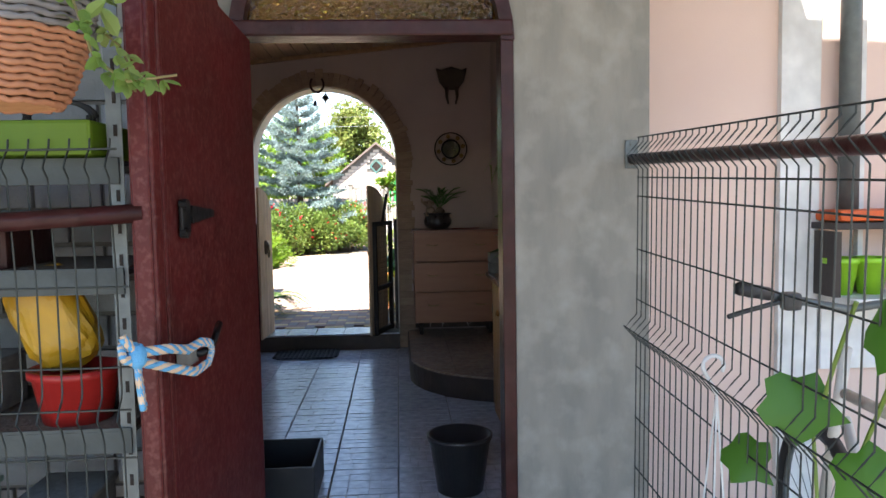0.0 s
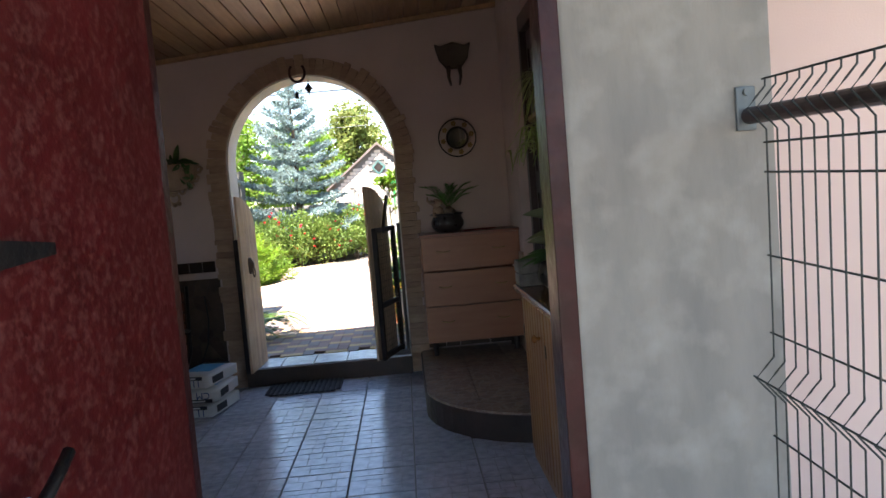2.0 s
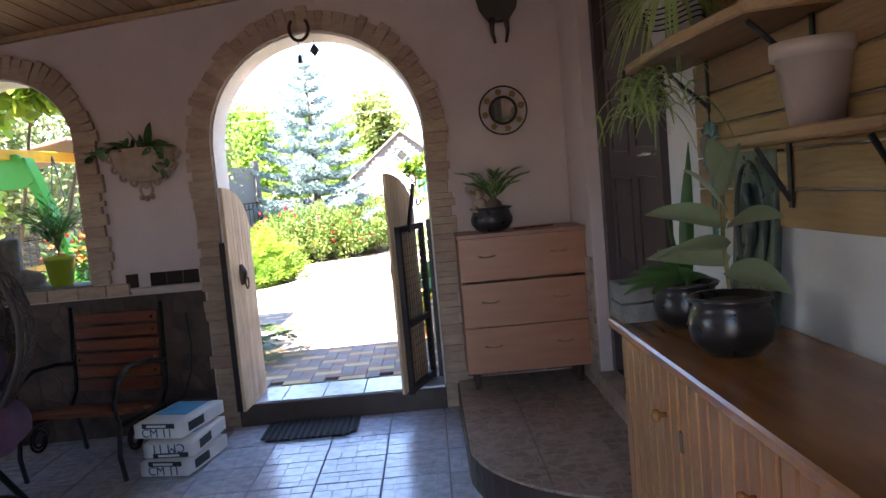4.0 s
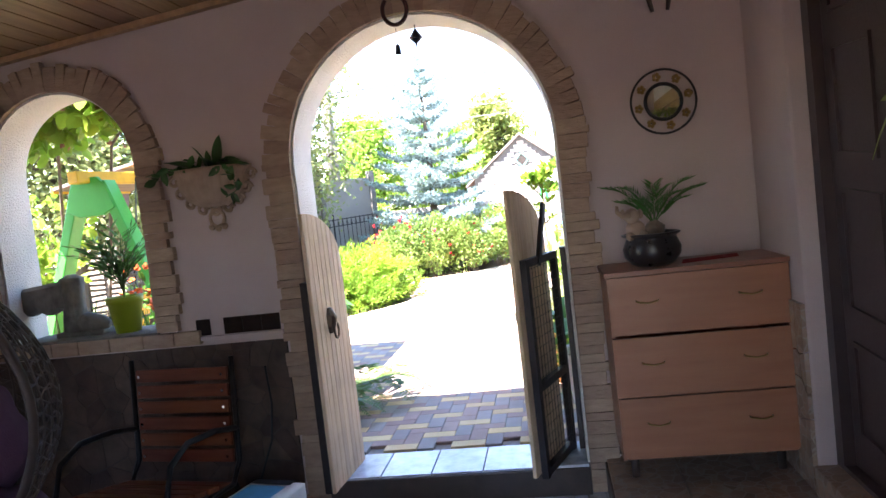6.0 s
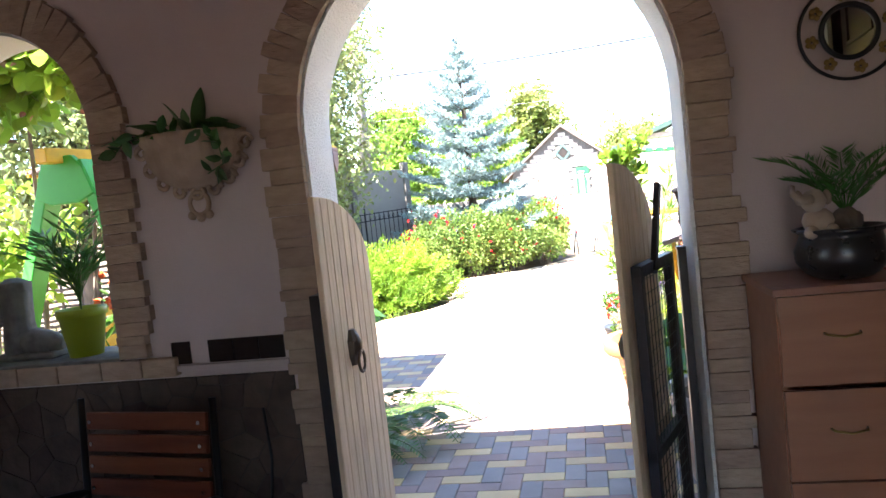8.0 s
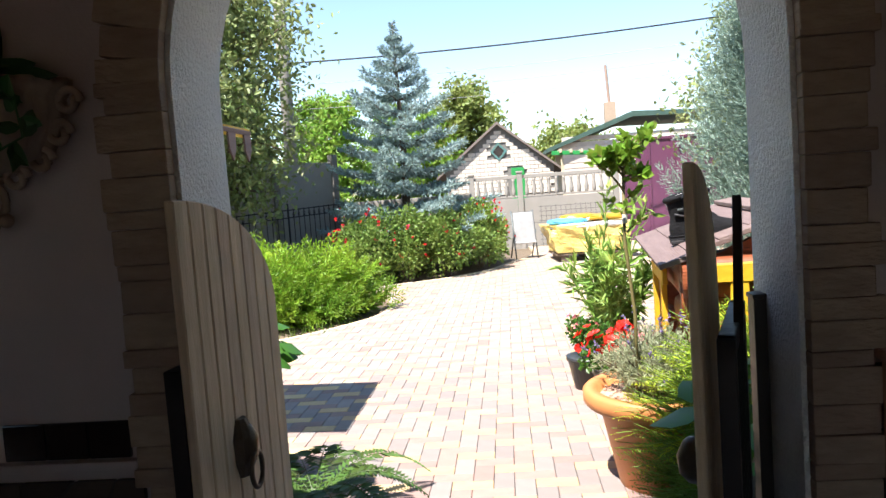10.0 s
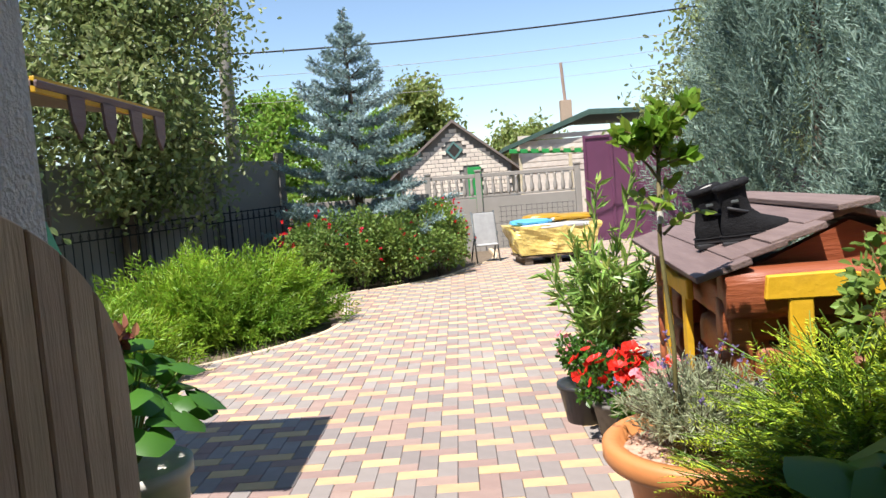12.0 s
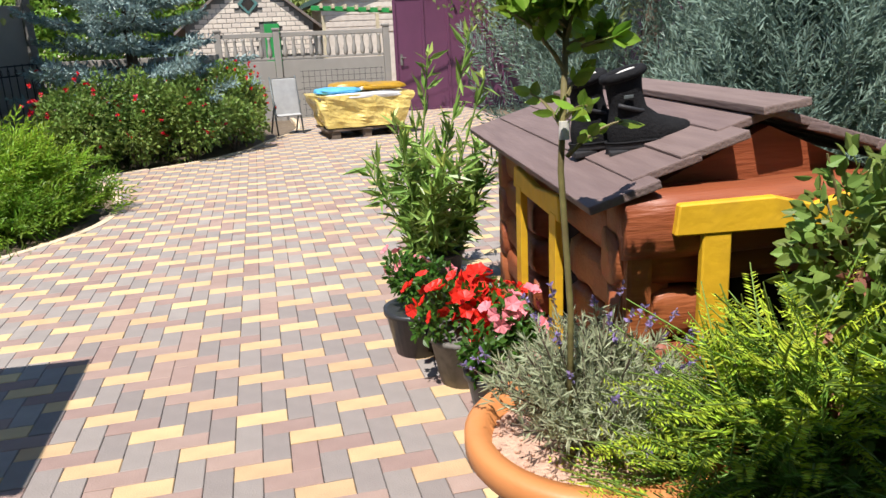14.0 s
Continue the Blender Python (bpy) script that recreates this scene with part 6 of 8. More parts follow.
# rose hedge
def hedge_roses():
    rng = np.random.default_rng(17)
    t = thing("rose_hedge", (-0.6, 18.98, 0.1), "dense low hedge of flowering shrub roses", "shrub")
    P, D, R, RD = [], [], [], []
    path = [(-1.3, -1.2), (-0.7, -0.95), (-0.05, -0.6), (0.45, 0.1), (0.6, 0.9), (0.65, 1.4), (-0.6, 0.3), (0.1, 0.9), (-1.5, -0.2), (0.4, 1.4)]
    st = bmesh.new()
    for k, (x, y) in enumerate(path):
        p, d = blob_points(rng, 5200, (x - 0.12, y, 0.46), (0.64, 0.66, 0.78 + 0.08 * math.sin(k)), 14, 0.55)
        keep = p[:, 2] > 0.02
        P.append(p[keep])
        D.append(d[keep] + rng.normal(size=d[keep].shape) * 0.6)
        f, fd = blob_points(rng, 42, (x - 0.12, y, 0.54), (0.66, 0.68, 0.78), 10, 0.95)
        R.append(f[f[:, 2] > 0.2])
        RD.append(fd[f[:, 2] > 0.2])
        for j in range(6):
            a = j + k
            tube([(x, y, 0), (x + 0.3 * math.cos(a), y + 0.3 * math.sin(a), 0.6)], [0.012, 0.006], 4, bm=st)
    tagged(part("branchwork", st, "bark", t), kind="stuff")
    leaves("foliage", np.concatenate(P), np.concatenate(D), 0.055, 0.6, "rose", t, rng=rng)
    fl, fd = np.concatenate(R), np.concatenate(RD)
    q = np.repeat(fl, 7, 0)
    leaves("flower", q, rng.normal(size=q.shape) + np.repeat(fd, 7, 0) * 0.8, 0.034, 0.9, "petred", t, "small red roses", rng=rng, kind="stuff")
    return t


hedge_roses()
# bright shrub beside the spruce
yb = thing("golden_shrub", (-0.1, 19.5, 0.1), "yellow-green shrub shoots between roses and spruce", "shrub")
rg = np.random.default_rng(19)
p, d = blob_points(rg, 500, (0, 0, 0.95), (0.35, 0.3, 0.4), 7, 0.6)
leaves("foliage", p, d + rg.normal(size=d.shape), 0.06, 0.5, "vine", yb)
part("stem", tube([(0, 0, 0), (0.02, 0, 0.9)], 0.012, 5), "bark", yb)

# trees
limb_tree("garden_tree", (-4.75, 17.9, 0.0), 7.0, 2.7, "old small-leaved garden tree over the iron fence", "birch", 32000, 0.105, 23, 0.14, 0.24, branches=44)
limb_tree("garden_tree", (-6.3, 14.2, 0.0), 5.6, 2.5, "old small-leaved garden tree over the wattle fence", "birch", 25000, 0.105, 24, 0.13, 0.27, branches=36)
for k, (x, y, h) in enumerate(((-5.2, 31, 5.6), (-6.6, 33, 6.2), (-3.9, 34, 5.6), (-8.2, 30, 6.6), (-2.6, 36, 5.4))):
    limb_tree("poplar_tree", (x, y, 0.0), h, 1.5, "light green poplar behind the garden", "poplar", 7000, 0.16, 50 + k, 0.12, 0.2, branches=30, group="poplars behind the garden")
limb_tree("walnut_tree", (-0.9, 37.0, 0.0), 6.7, 2.1, "walnut tree behind the spruce", "walnut", 9000, 0.2, 61, 0.16, 0.3, branches=30)
limb_tree("far_tree", (3.6, 44.0, 0.0), 4.6, 3.0, "round garden tree beyond the brick house", "walnut", 9000, 0.24, 62, 0.2, 0.25, branches=30)
limb_tree("lane_tree", (6.6, 22.0, 0.0), 6.6, 2.6, "leafy tree behind the plum gate", "birch", 16000, 0.13, 63, 0.16, 0.25, branches=34)

# tall blue-grey cypress mass
def cypress(base, half, height, n, seed):
    rng = np.random.default_rng(seed)
    t = thing("blue_cypress", base, "tall feathery blue-grey cypress behind the kennel", "tree", "cypresses behind the kennel")
    part("trunk", tube([(0, 0, 0), (0, 0, height * 0.8)], [0.12, 0.03], 8), "bark", t)
    B, A, Z = [], [], []
    ph = rng.uniform(0, 6.28, 4)
    for k in range(n):
        a = rng.uniform(0, 6.283)
        s = rng.random() ** 0.85
        R = half * (0.55 + 0.75 * math.sin(math.pi * min(1, 0.18 + 0.8 * s)) ** 0.9) * (1 - 0.35 * s)
        R *= (1 + 0.12 * math.sin(4 * a + 5 * s + ph[0]) + 0.1 * math.sin(7 * a - 9 * s + ph[1])) * (1 - 0.35 * rng.random() ** 1.5)
        tip = Vector((math.cos(a) * R, math.sin(a) * R, 0.3 + height * s))
        d = Vector((math.cos(a) * 0.75, math.sin(a) * 0.75, 0.95)).normalized()
        d = (d + Vector(rng.normal(size=3)) * 0.16).normalized()
        l = rng.uniform(0.3, 0.6)
        B.append(list(tip - d * l * 0.8))
        A.append(list(d))
        Z.append(l)
    sprays("foliage", rng, B, A, Z, 9, 0.035, 0.2, "cypress", t, 0.28, 0.14)
    return t


cypress((3.9, 14.2, 0.0), 1.25, 4.3, 3400, 71)
cypress((4.7, 12.4, 0.0), 1.3, 4.4, 3400, 72)
cypress((3.5, 11.7, 0.0), 0.75, 2.0, 1300, 73)
cypress((5.4, 10.8, 0.0), 1.3, 4.4, 900, 74)

# ---------------------------------------------------------------- kennel of logs
kx0, kx1, ky0, ky1 = 1.26, 2.36, 9.60, 11.25
ke = thing("log_kennel", (0, 0, G), "red-brown log kennel with yellow trim and plank roof", "kennel")
ke.matrix_world = Matrix.Translation((1.235, 9.57, G)) @ pose(0, 0, 0, 0, 0, -6.3) @ Matrix.Translation((-1.19, -9.57, 0))
def logbar(a, b, r):
    pts = [Vector(a).lerp(Vector(b), t) for t in np.linspace(0, 1, 9)]
    pts = [p + Vector((0.006 * math.sin(i * 2.1 + r * 99), 0.006 * math.cos(i * 1.7), 0.006 * math.sin(i * 1.3 + 1))) for i, p in enumerate(pts)]
    bm = tube(pts, [r * (1 + 0.03 * math.sin(i * 1.9 + r * 50)) for i in range(9)], 16)
    mid = (Vector(a) + Vector(b)) / 2
    run = (Vector(b) - Vector(a)).normalized()
    for v in bm.verts:
        q = v.co - mid
        along = run * q.dot(run)
        w = q - along
        for i in range(3):
            w[i] = max(-r * 0.86, min(r * 0.86, w[i] * 1.06))
        v.co = mid + along + w + Vector((0, 0, 0.004 * noise.noise(v.co * 9)))
    return bm
rows = 5
for k in range(rows):
    z = 0.095 + k * 0.175
    for y in (ky0 + 0.04, ky1 - 0.04):
        if y < 10 and 0 < k < 4:
            part("log", logbar((kx0 - 0.05, y, z), (1.47, y, z), 0.093), "log", ke, smooth=True)
            part("log", logbar((2.03, y, z), (kx1 + 0.05, y, z), 0.093), "log", ke, smooth=True)
        else:
            part("log", logbar((kx0 - 0.05, y, z), (kx1 + 0.05, y, z), 0.093), "log", ke, smooth=True)
    for x in (kx0 + 0.04, kx1 - 0.04):
        if x < 2 and 0 < k < 4:
            part("log", logbar((x, ky0 - 0.03, z + 0.06), (x, 10.06, z + 0.06), 0.09), "log", ke, smooth=True)
            part("log", logbar((x, 10.58, z + 0.06), (x, ky1 + 0.05, z + 0.06), 0.09), "log", ke, smooth=True)
        else:
            part("log", logbar((x, ky0 - 0.03, z + 0.06), (x, ky1 + 0.05, z + 0.06), 0.09), "log", ke, smooth=True)
# near-black box added so the kennel's openings look unlit, no real lining
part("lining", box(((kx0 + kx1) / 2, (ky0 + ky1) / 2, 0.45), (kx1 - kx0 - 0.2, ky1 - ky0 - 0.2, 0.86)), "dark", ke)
part("gable", prism([(1.24, 0.93), (2.22, 0.93), (1.73, 1.15)], 0.06, "y", ky0 + 0.10), "log", ke)
top_log = part("top_log", logbar((1.22, ky0 - 0.01, 0.905), (2.36, ky0 - 0.01, 0.925), 0.11), "log", ke, "cracked bright orange-brown log", smooth=True)
part("crack", tube([(1.5, ky0 - 0.104, 0.93), (1.75, ky0 - 0.106, 0.94), (2.1, ky0 - 0.104, 0.945)], [0.002, 0.004, 0.002], 5), "dark", top_log)
part("corner_post", box((1.265, ky0 - 0.02, 0.46), (0.08, 0.10, 0.9), 0.015), "log", ke)
# roof of overlapping planks
ridge_x, eave_x, eave_z, ridge_z = 1.73, 1.13, 0.955, 1.175
npl = 4
slope = math.atan2(ridge_z - eave_z, ridge_x - eave_x)
for sgn in (1, -1):
    for k in range(npl):
        u = (k + 0.5) / npl
        w = (ridge_x - eave_x) / npl / math.cos(slope) + 0.055
        x = eave_x + (ridge_x - eave_x) * u
        z = eave_z + (ridge_z - eave_z) * u + 0.022
        xx = x if sgn > 0 else 2 * ridge_x - x
        y0, y1 = 9.50 + 0.055 * k + 0.03 * math.sin(k * 2.3), 11.40 + 0.04 * math.cos(k * 1.9)
        part("roof_plank", box((xx, (y0 + y1) / 2, z), (w, y1 - y0, 0.026), 0.005, ry=-sgn * (math.degrees(slope) - 3.0), rz=0.8 * math.sin(k * 3)), "shingle", ke)
part("ridge_cap", box((ridge_x, 10.47, ridge_z + 0.04), (0.15, 1.72, 0.026), 0.005, ry=-8), "shingle", ke)
# yellow trims
part("lintel", prism([(1.34, 0.89), (1.35, 0.98), (1.63, 0.985), (1.75, 0.955), (1.87, 0.985), (2.15, 0.98), (2.16, 0.89)], 0.035, "y", 9.47, bevel=0.005), "yellow", ke, "chipped yellow lintel")
part("door_post", prism([(1.425, 0.1), (1.52, 0.1), (1.51, 0.9), (1.425, 0.9)], 0.03, "y", 9.475, bevel=0.005), "yellow", ke, "chipped yellow post")
part("door_post", prism([(1.99, 0.1), (2.08, 0.1), (2.075, 0.9), (1.995, 0.9)], 0.03, "y", 9.475, bevel=0.005), "yellow", ke, "chipped yellow post")
part("window_lintel", prism([(9.98, 0.82), (10.0, 0.91), (10.15, 0.90), (10.3, 0.885), (10.5, 0.90), (10.66, 0.91), (10.68, 0.82)], 0.03, "x", 1.155, bevel=0.005), "yellow", ke, "chipped yellow lintel")
part("window_post", box((1.168, 10.06, 0.5), (0.03, 0.085, 0.68), 0.004), "yellow", ke, "chipped yellow post")
part("window_post", box((1.168, 10.58, 0.5), (0.03, 0.085, 0.68), 0.004), "yellow", ke, "chipped yellow post")
solid("dog_blanket", cushion((1.32, 10.0, 0.33), (0.08, 0.12, 0.17), 9), "whitepot", "pale crumpled cloth at the kennel's wall", "cloth", smooth=True)

# pair of winter boots on the roof
def boot(loc, rz, z):
    b = thing("winter_boot", (*loc, z), "black lined winter boot standing on the kennel roof", "boot", "pair of boots")
    b.matrix_world = pose(loc[0], loc[1], z, 3, -6, rz) @ Matrix.Diagonal((1, 1, 0.92, 1))
    up = bmesh.new()
    # heel x, toe x, half width at each height
    secs = ((0.022, -0.085, 0.185, 0.046), (0.045, -0.088, 0.187, 0.049), (0.066, -0.088, 0.170, 0.048), (0.084, -0.086, 0.130, 0.046), (0.106, -0.08, 0.078, 0.044), (0.14, -0.074, 0.044, 0.044), (0.18, -0.076, 0.034, 0.046), (0.22, -0.08, 0.034, 0.048), (0.25, -0.084, 0.036, 0.05))
    rings = []
    for i, (z0, xh, xt, hw) in enumerate(secs):
        cx, hl = (xh + xt) / 2, (xt - xh) / 2
        rings.append([up.verts.new((cx + hl * math.copysign(abs(math.cos(q)) ** 0.8, math.cos(q)), hw * math.sin(q) * (1 - 0.12 * math.cos(q) * (i < 4)), z0 + (0.012 * math.cos(q) * (i > 5)) + 0.003 * math.sin(5 * q + i))) for q in np.linspace(0, 2 * math.pi, 24, endpoint=False)])
    for P0, P1 in zip(rings, rings[1:]):
        for k in range(24):
            up.faces.new((P0[k], P0[(k + 1) % 24], P1[(k + 1) % 24], P1[k]))
    part("upper", up, "bootcloth", b, smooth=True)
    sole = [(0.05 + 0.145 * math.copysign(abs(math.cos(q)) ** 0.75, math.cos(q)), (0.052 + 0.006 * math.cos(q)) * math.sin(q)) for q in np.linspace(0, 2 * math.pi, 28, endpoint=False)]
    part("sole", prism(sole, 0.024, "z", 0.0, bevel=0.004), "rubber", b, "black rubber sole")
    part("heel", box((-0.05, 0, -0.010), (0.08, 0.085, 0.024), 0.006), "rubber", b)
    part("tread", box((0.10, 0, -0.006), (0.12, 0.085, 0.014), 0.004), "rubber", b)
    part("welt", tube([(x * 1.0, y * 1.03, 0.026) for x, y in sole], 0.004, 6, closed=True), "bootcloth", b, smooth=True)
    rim = [(-0.024 + 0.06 * math.cos(q), 0.050 * math.sin(q), 0.255 + 0.012 * math.cos(q)) for q in np.linspace(0, 2 * math.pi, 24, endpoint=False)]
    part("fur_cuff", tube(rim, 0.017, 8, closed=True), "bootcloth", b, "fluffy black cuff", smooth=True)
    part("lining", tube([(-0.021 + (x + 0.021) * 0.55, y * 0.55, z1 - 0.004) for x, y, z1 in rim], 0.012, 8, closed=True), "whitepot", b, "pale fleece lining", smooth=True)
    # near-black disc paints the shade down inside the shaft
    part("inside", lathe([(0.03, 0.21), (0.028, 0.215)], 16, c=(-0.021, 0, 0)), "dark", b)
    part("strap", tube([(-0.03 + 0.072 * math.cos(q), 0.050 * math.sin(q), 0.15 - 0.03 * math.cos(q)) for q in np.linspace(-1.9, 1.9, 14)], 0.008, 6), "rubber", b, "black rubber strap", smooth=True)
    part("badge", box((-0.02, -0.054, 0.185), (0.03, 0.004, 0.012), 0.002), "galv", b, "small grey metal badge")
    return b


boot((1.47, 9.88), -16, 1.232)
boot((1.40, 10.02), -6, 1.217)

# ---------------------------------------------------------------- pots before the kennel
bigp = thing("lavender_pot", (1.07, 9.30, G), "big orange pot of lavender with gravel", "plant pot")
part("pot", lathe([(0.20, 0), (0.275, 0.36), (0.29, 0.365), (0.335, 0.375), (0.35, 0.395), (0.35, 0.44), (0.335, 0.455), (0.29, 0.45), (0.275, 0.40)], 48), "terracotta", bigp, smooth=True)
part("gravel", lathe([(0.29, 0.40), (0.26, 0.412), (0.02, 0.418)], 30), "gravel", bigp)
rg = np.random.default_rng(81)
gv = bmesh.new()
for k in range(260):
    a, r = rg.uniform(0, 6.28), 0.27 * math.sqrt(rg.random())
    bmesh.ops.create_icosphere(gv, subdivisions=1, radius=rg.uniform(0.006, 0.012), matrix=pose(r * math.cos(a), r * math.sin(a), 0.418, 0, 0, 40) @ Matrix.Diagonal((1, 0.8, 0.7, 1)))
tagged(part("pebble", gv, "gravel", bigp), kind="stuff")
def lavender(parent, c, n, spread, height, seed):
    rng = np.random.default_rng(seed)
    P, D, FP, FD = [], [], [], []
    st = bmesh.new()
    for k in range(n):
        a, r = rng.uniform(0, 6.283), math.sqrt(rng.random())
        b = Vector((c[0] + 0.10 * r * math.cos(a), c[1] + 0.10 * r * math.sin(a), c[2]))
        tip = Vector((c[0] + spread * r * math.cos(a), c[1] + spread * r * math.sin(a), c[2] + height * (1 - 0.55 * r * r) * rng.uniform(0.75, 1.1)))
        mid = b.lerp(tip, 0.5) + Vector((0, 0, 0.03))
        if k % 2 == 0:
            tube([b, mid, tip], 0.0022, 4, bm=st)
        q, d = needles_on(rng, [b.lerp(mid, 0.35), mid, tip], 34, 0.03, 0.5)
        P += q
        D += d
        if k % 9 == 0:
            e = tip + (tip - mid).normalized() * 0.09
            tube([tip, e], 0.0014, 3, bm=st)
            q, d = needles_on(rng, [tip.lerp(e, 0.6), e], 12, 0.01, 0.9)
            FP += q
            FD += d
    tagged(part("branchwork", st, "bark", parent), kind="stuff")
    leaves("foliage", np.array([list(p) for p in P]), np.array([list(p) for p in D]), 0.04, 0.14, "lavender", parent, rng=rng)
    leaves("bloom", np.array([list(p) for p in FP]), np.array([list(p) for p in FD]), 0.014, 0.6, "lavflower", parent, rng=rng, kind="stuff")
lavender(bigp, (0.0, 0.02, 0.41), 300, 0.29, 0.32, 82)

def petunias(loc, r, n, seed, col, label, potmat="greystone"):
    rng = np.random.default_rng(seed)
    t = thing("petunia_pot", loc, label, "plant pot", "flower pots along the kennel")
    part("pot", lathe([(0.11, 0), (0.15, 0.2), (0.16, 0.2), (0.16, 0.225), (0.14, 0.22)], 28), potmat, t, smooth=True)
    part("soil", lathe([(0.14, 0.2), (0.05, 0.215)], 18), "soil", t)
    p, d = blob_points(rng, 900, (0, 0, 0.30), (r, r, 0.2), 9, 0.6)
    leaves("foliage", p, d + rng.normal(size=d.shape) * 0.7, 0.035, 0.55, "broad", t, rng=rng)
    f, fd = blob_points(rng, n, (0, 0, 0.34), (r * 1.08, r * 1.08, 0.22), 9, 0.97)
    F = bmesh.new()
    me = None
    for q, dd in zip(f, fd):
        dirv = Vector(dd) + Vector((-0.25, -0.5, 0.5))
        place = Matrix.Translation(q) @ dirv.to_track_quat("Z", "Y").to_matrix().to_4x4()
        if me:
            part("flower", me, col, t).matrix_local = place
            continue
        c = F.verts.new(Vector((0, 0, -0.012)))
        k = 15
        ring = [F.verts.new(Vector((math.cos(2 * math.pi * i / k) * 0.03 * (1 + 0.14 * math.cos(i * 2 * math.pi / 3)), math.sin(2 * math.pi * i / k) * 0.03 * (1 + 0.14 * math.cos(i * 2 * math.pi / 3)), 0.004 * math.cos(i * 2.5)))) for i in range(k)]
        for i in range(k):
            F.faces.new((c, ring[i], ring[(i + 1) % k]))
        ob = part("flower", F, col, t)
        ob.matrix_local = place
        me = ob.data
    return t


petunias((1.05, 10.57, G), 0.27, 84, 83, "petred", "grey pot overflowing with red petunias")
petunias((1.10, 10.17, G), 0.20, 30, 86, "petpink", "black pot of pink and red petunias", "blackplastic")
petunias((0.92, 10.95, G), 0.18, 12, 84, "petpink", "small pot of faded pink petunias", "blackplastic")

# lilies
ll = thing("lily_pot", (1.2, 11.75, G), "black pot of tall lilies with pale buds", "plant pot")
part("pot", lathe([(0.13, 0), (0.165, 0.24), (0.175, 0.24), (0.175, 0.265), (0.155, 0.26)], 28), "blackplastic", ll, smooth=True)
part("soil", lathe([(0.155, 0.24), (0.05, 0.25)], 18), "soil", ll)
rg = np.random.default_rng(91)
for k in range(24):
    a, r = rg.uniform(0, 6.28), 0.12 * math.sqrt(rg.random())
    b = Vector((r * math.cos(a), r * math.sin(a), 0.22))
    hgt = rg.uniform(0.45, 0.78) if k > 2 else 1.25 - 0.12 * k
    tip = b + Vector((0.45 * math.cos(a) * rg.random() + (0.42 if k < 3 else 0), 0.45 * math.sin(a) * rg.random(), hgt))
    pts = [b.lerp(tip, u) for u in np.linspace(0, 1, 7)]
    stm = part("stem", tube(pts, 0.005, 5), "lily", ll)
    q, d = needles_on(rg, pts, 58, 0.1, 0.8, 0.15)
    leaves("leaf", np.array([list(v) for v in q]), np.array([list(v) for v in d]) + (0, 0, 0.25), 0.14, 0.19, "lily", stm, rng=rg)
    if k < 12:
        leaves("bud", [list(tip)] * 3, rg.normal(size=(3, 3)) * 0.5 + (0, 0, 0.7), 0.085, 0.3, "bud", stm, rng=rg, fold=0.5)

# grafted standard tree
gt = thing("grafted_tree", (0.96, 9.22, G + 0.40), "young grafted standard tree with a leafy head", "tree")
part("trunk", tube([(0.0, 0.0, 0.0), (0.01, 0.02, 0.4), (-0.02, 0.01, 0.75), (-0.01, 0.0, 1.10)], [0.009, 0.008, 0.0075, 0.007], 9), "youngbark", gt, smooth=True)
part("graft_tape", lathe([(0.012, -0.02), (0.012, 0.02)], 12, c=(-0.016, 0.0, 0.84)), "whitepot", gt, "pale graft tape")
rg = np.random.default_rng(95)
gb2 = bmesh.new()
P, D = [], []
for k in range(19):
    a = k * 2.4
    L = rg.uniform(0.07, 0.15)
    pts = [Vector((-0.01, 0, 1.02 + 0.009 * k if k < 13 else 0.78 + 0.045 * (k - 13))) + Vector((math.cos(a) * L * u, math.sin(a) * L * u, L * (1.05 * u - 0.45 * u * u) * (0.4 + 0.6 * (k % 3)))) for u in np.linspace(0, 1, 6)]
    tube(pts, [0.006 - 0.004 * u for u in np.linspace(0, 1, 6)], 5, bm=gb2)
    q, d = needles_on(rg, pts[1:], 30 if k < 13 else 9, 0.05, 0.8)
    P += q
    D += d
tagged(part("branchwork", gb2, "youngbark", gt), kind="stuff")
leaves("leaf", np.array([list(v) for v in P]), np.array([list(v) for v in D]), 0.05, 0.6, "lemon", gt, rng=rg, fold=0.1, kind="stuff")

# yew with yellow tips
def yew(loc, half, n, seed, material, name, label, height, inner=0.6):
    rng = np.random.default_rng(seed)
    t = thing(name, loc, label, "shrub")
    st = bmesh.new()
    B, A, Z = [], [], []
    for k in range(n):
        a = rng.uniform(0, 6.283)
        r = math.sqrt(rng.random())
        L = rng.uniform(0.14, 0.27)
        b = Vector((math.cos(a) * half[0] * r * 0.85, math.sin(a) * half[1] * r * 0.85, height * (1.0 - 0.6 * r * r) * (1 - inner * rng.random() ** 1.5)))
        d0 = (Vector((math.cos(a) * r - 0.25, math.sin(a) * r - 0.15, 0.45)) + Vector(rng.normal(size=3)) * 0.3).normalized()
        tube([b, b + d0 * L], [0.003, 0.0015], 4, bm=st)
        across = d0.cross(Vector((0, 0, 1)) + Vector(rng.normal(size=3)) * 0.3).normalized()
        for i in range(17):
            o = b + d0 * L * i / 16 - Vector((0, 0, 0.03 * (i / 16) ** 2))
            for sg in (-1, 1):
                B.append(list(o))
                A.append(list(d0 * 0.55 + across * sg + Vector(rng.normal(size=3)) * 0.12))
                Z.append(0.032 * (1 - 0.4 * i / 16))
    tube([(0, 0, 0), (0, 0, height * 0.8)], 0.02, 6, bm=st)
    tagged(part("branchwork", st, "lily", t), kind="stuff")
    leaves("needles", B, A, Z, 0.24, material, t, rng=rng)
    return t


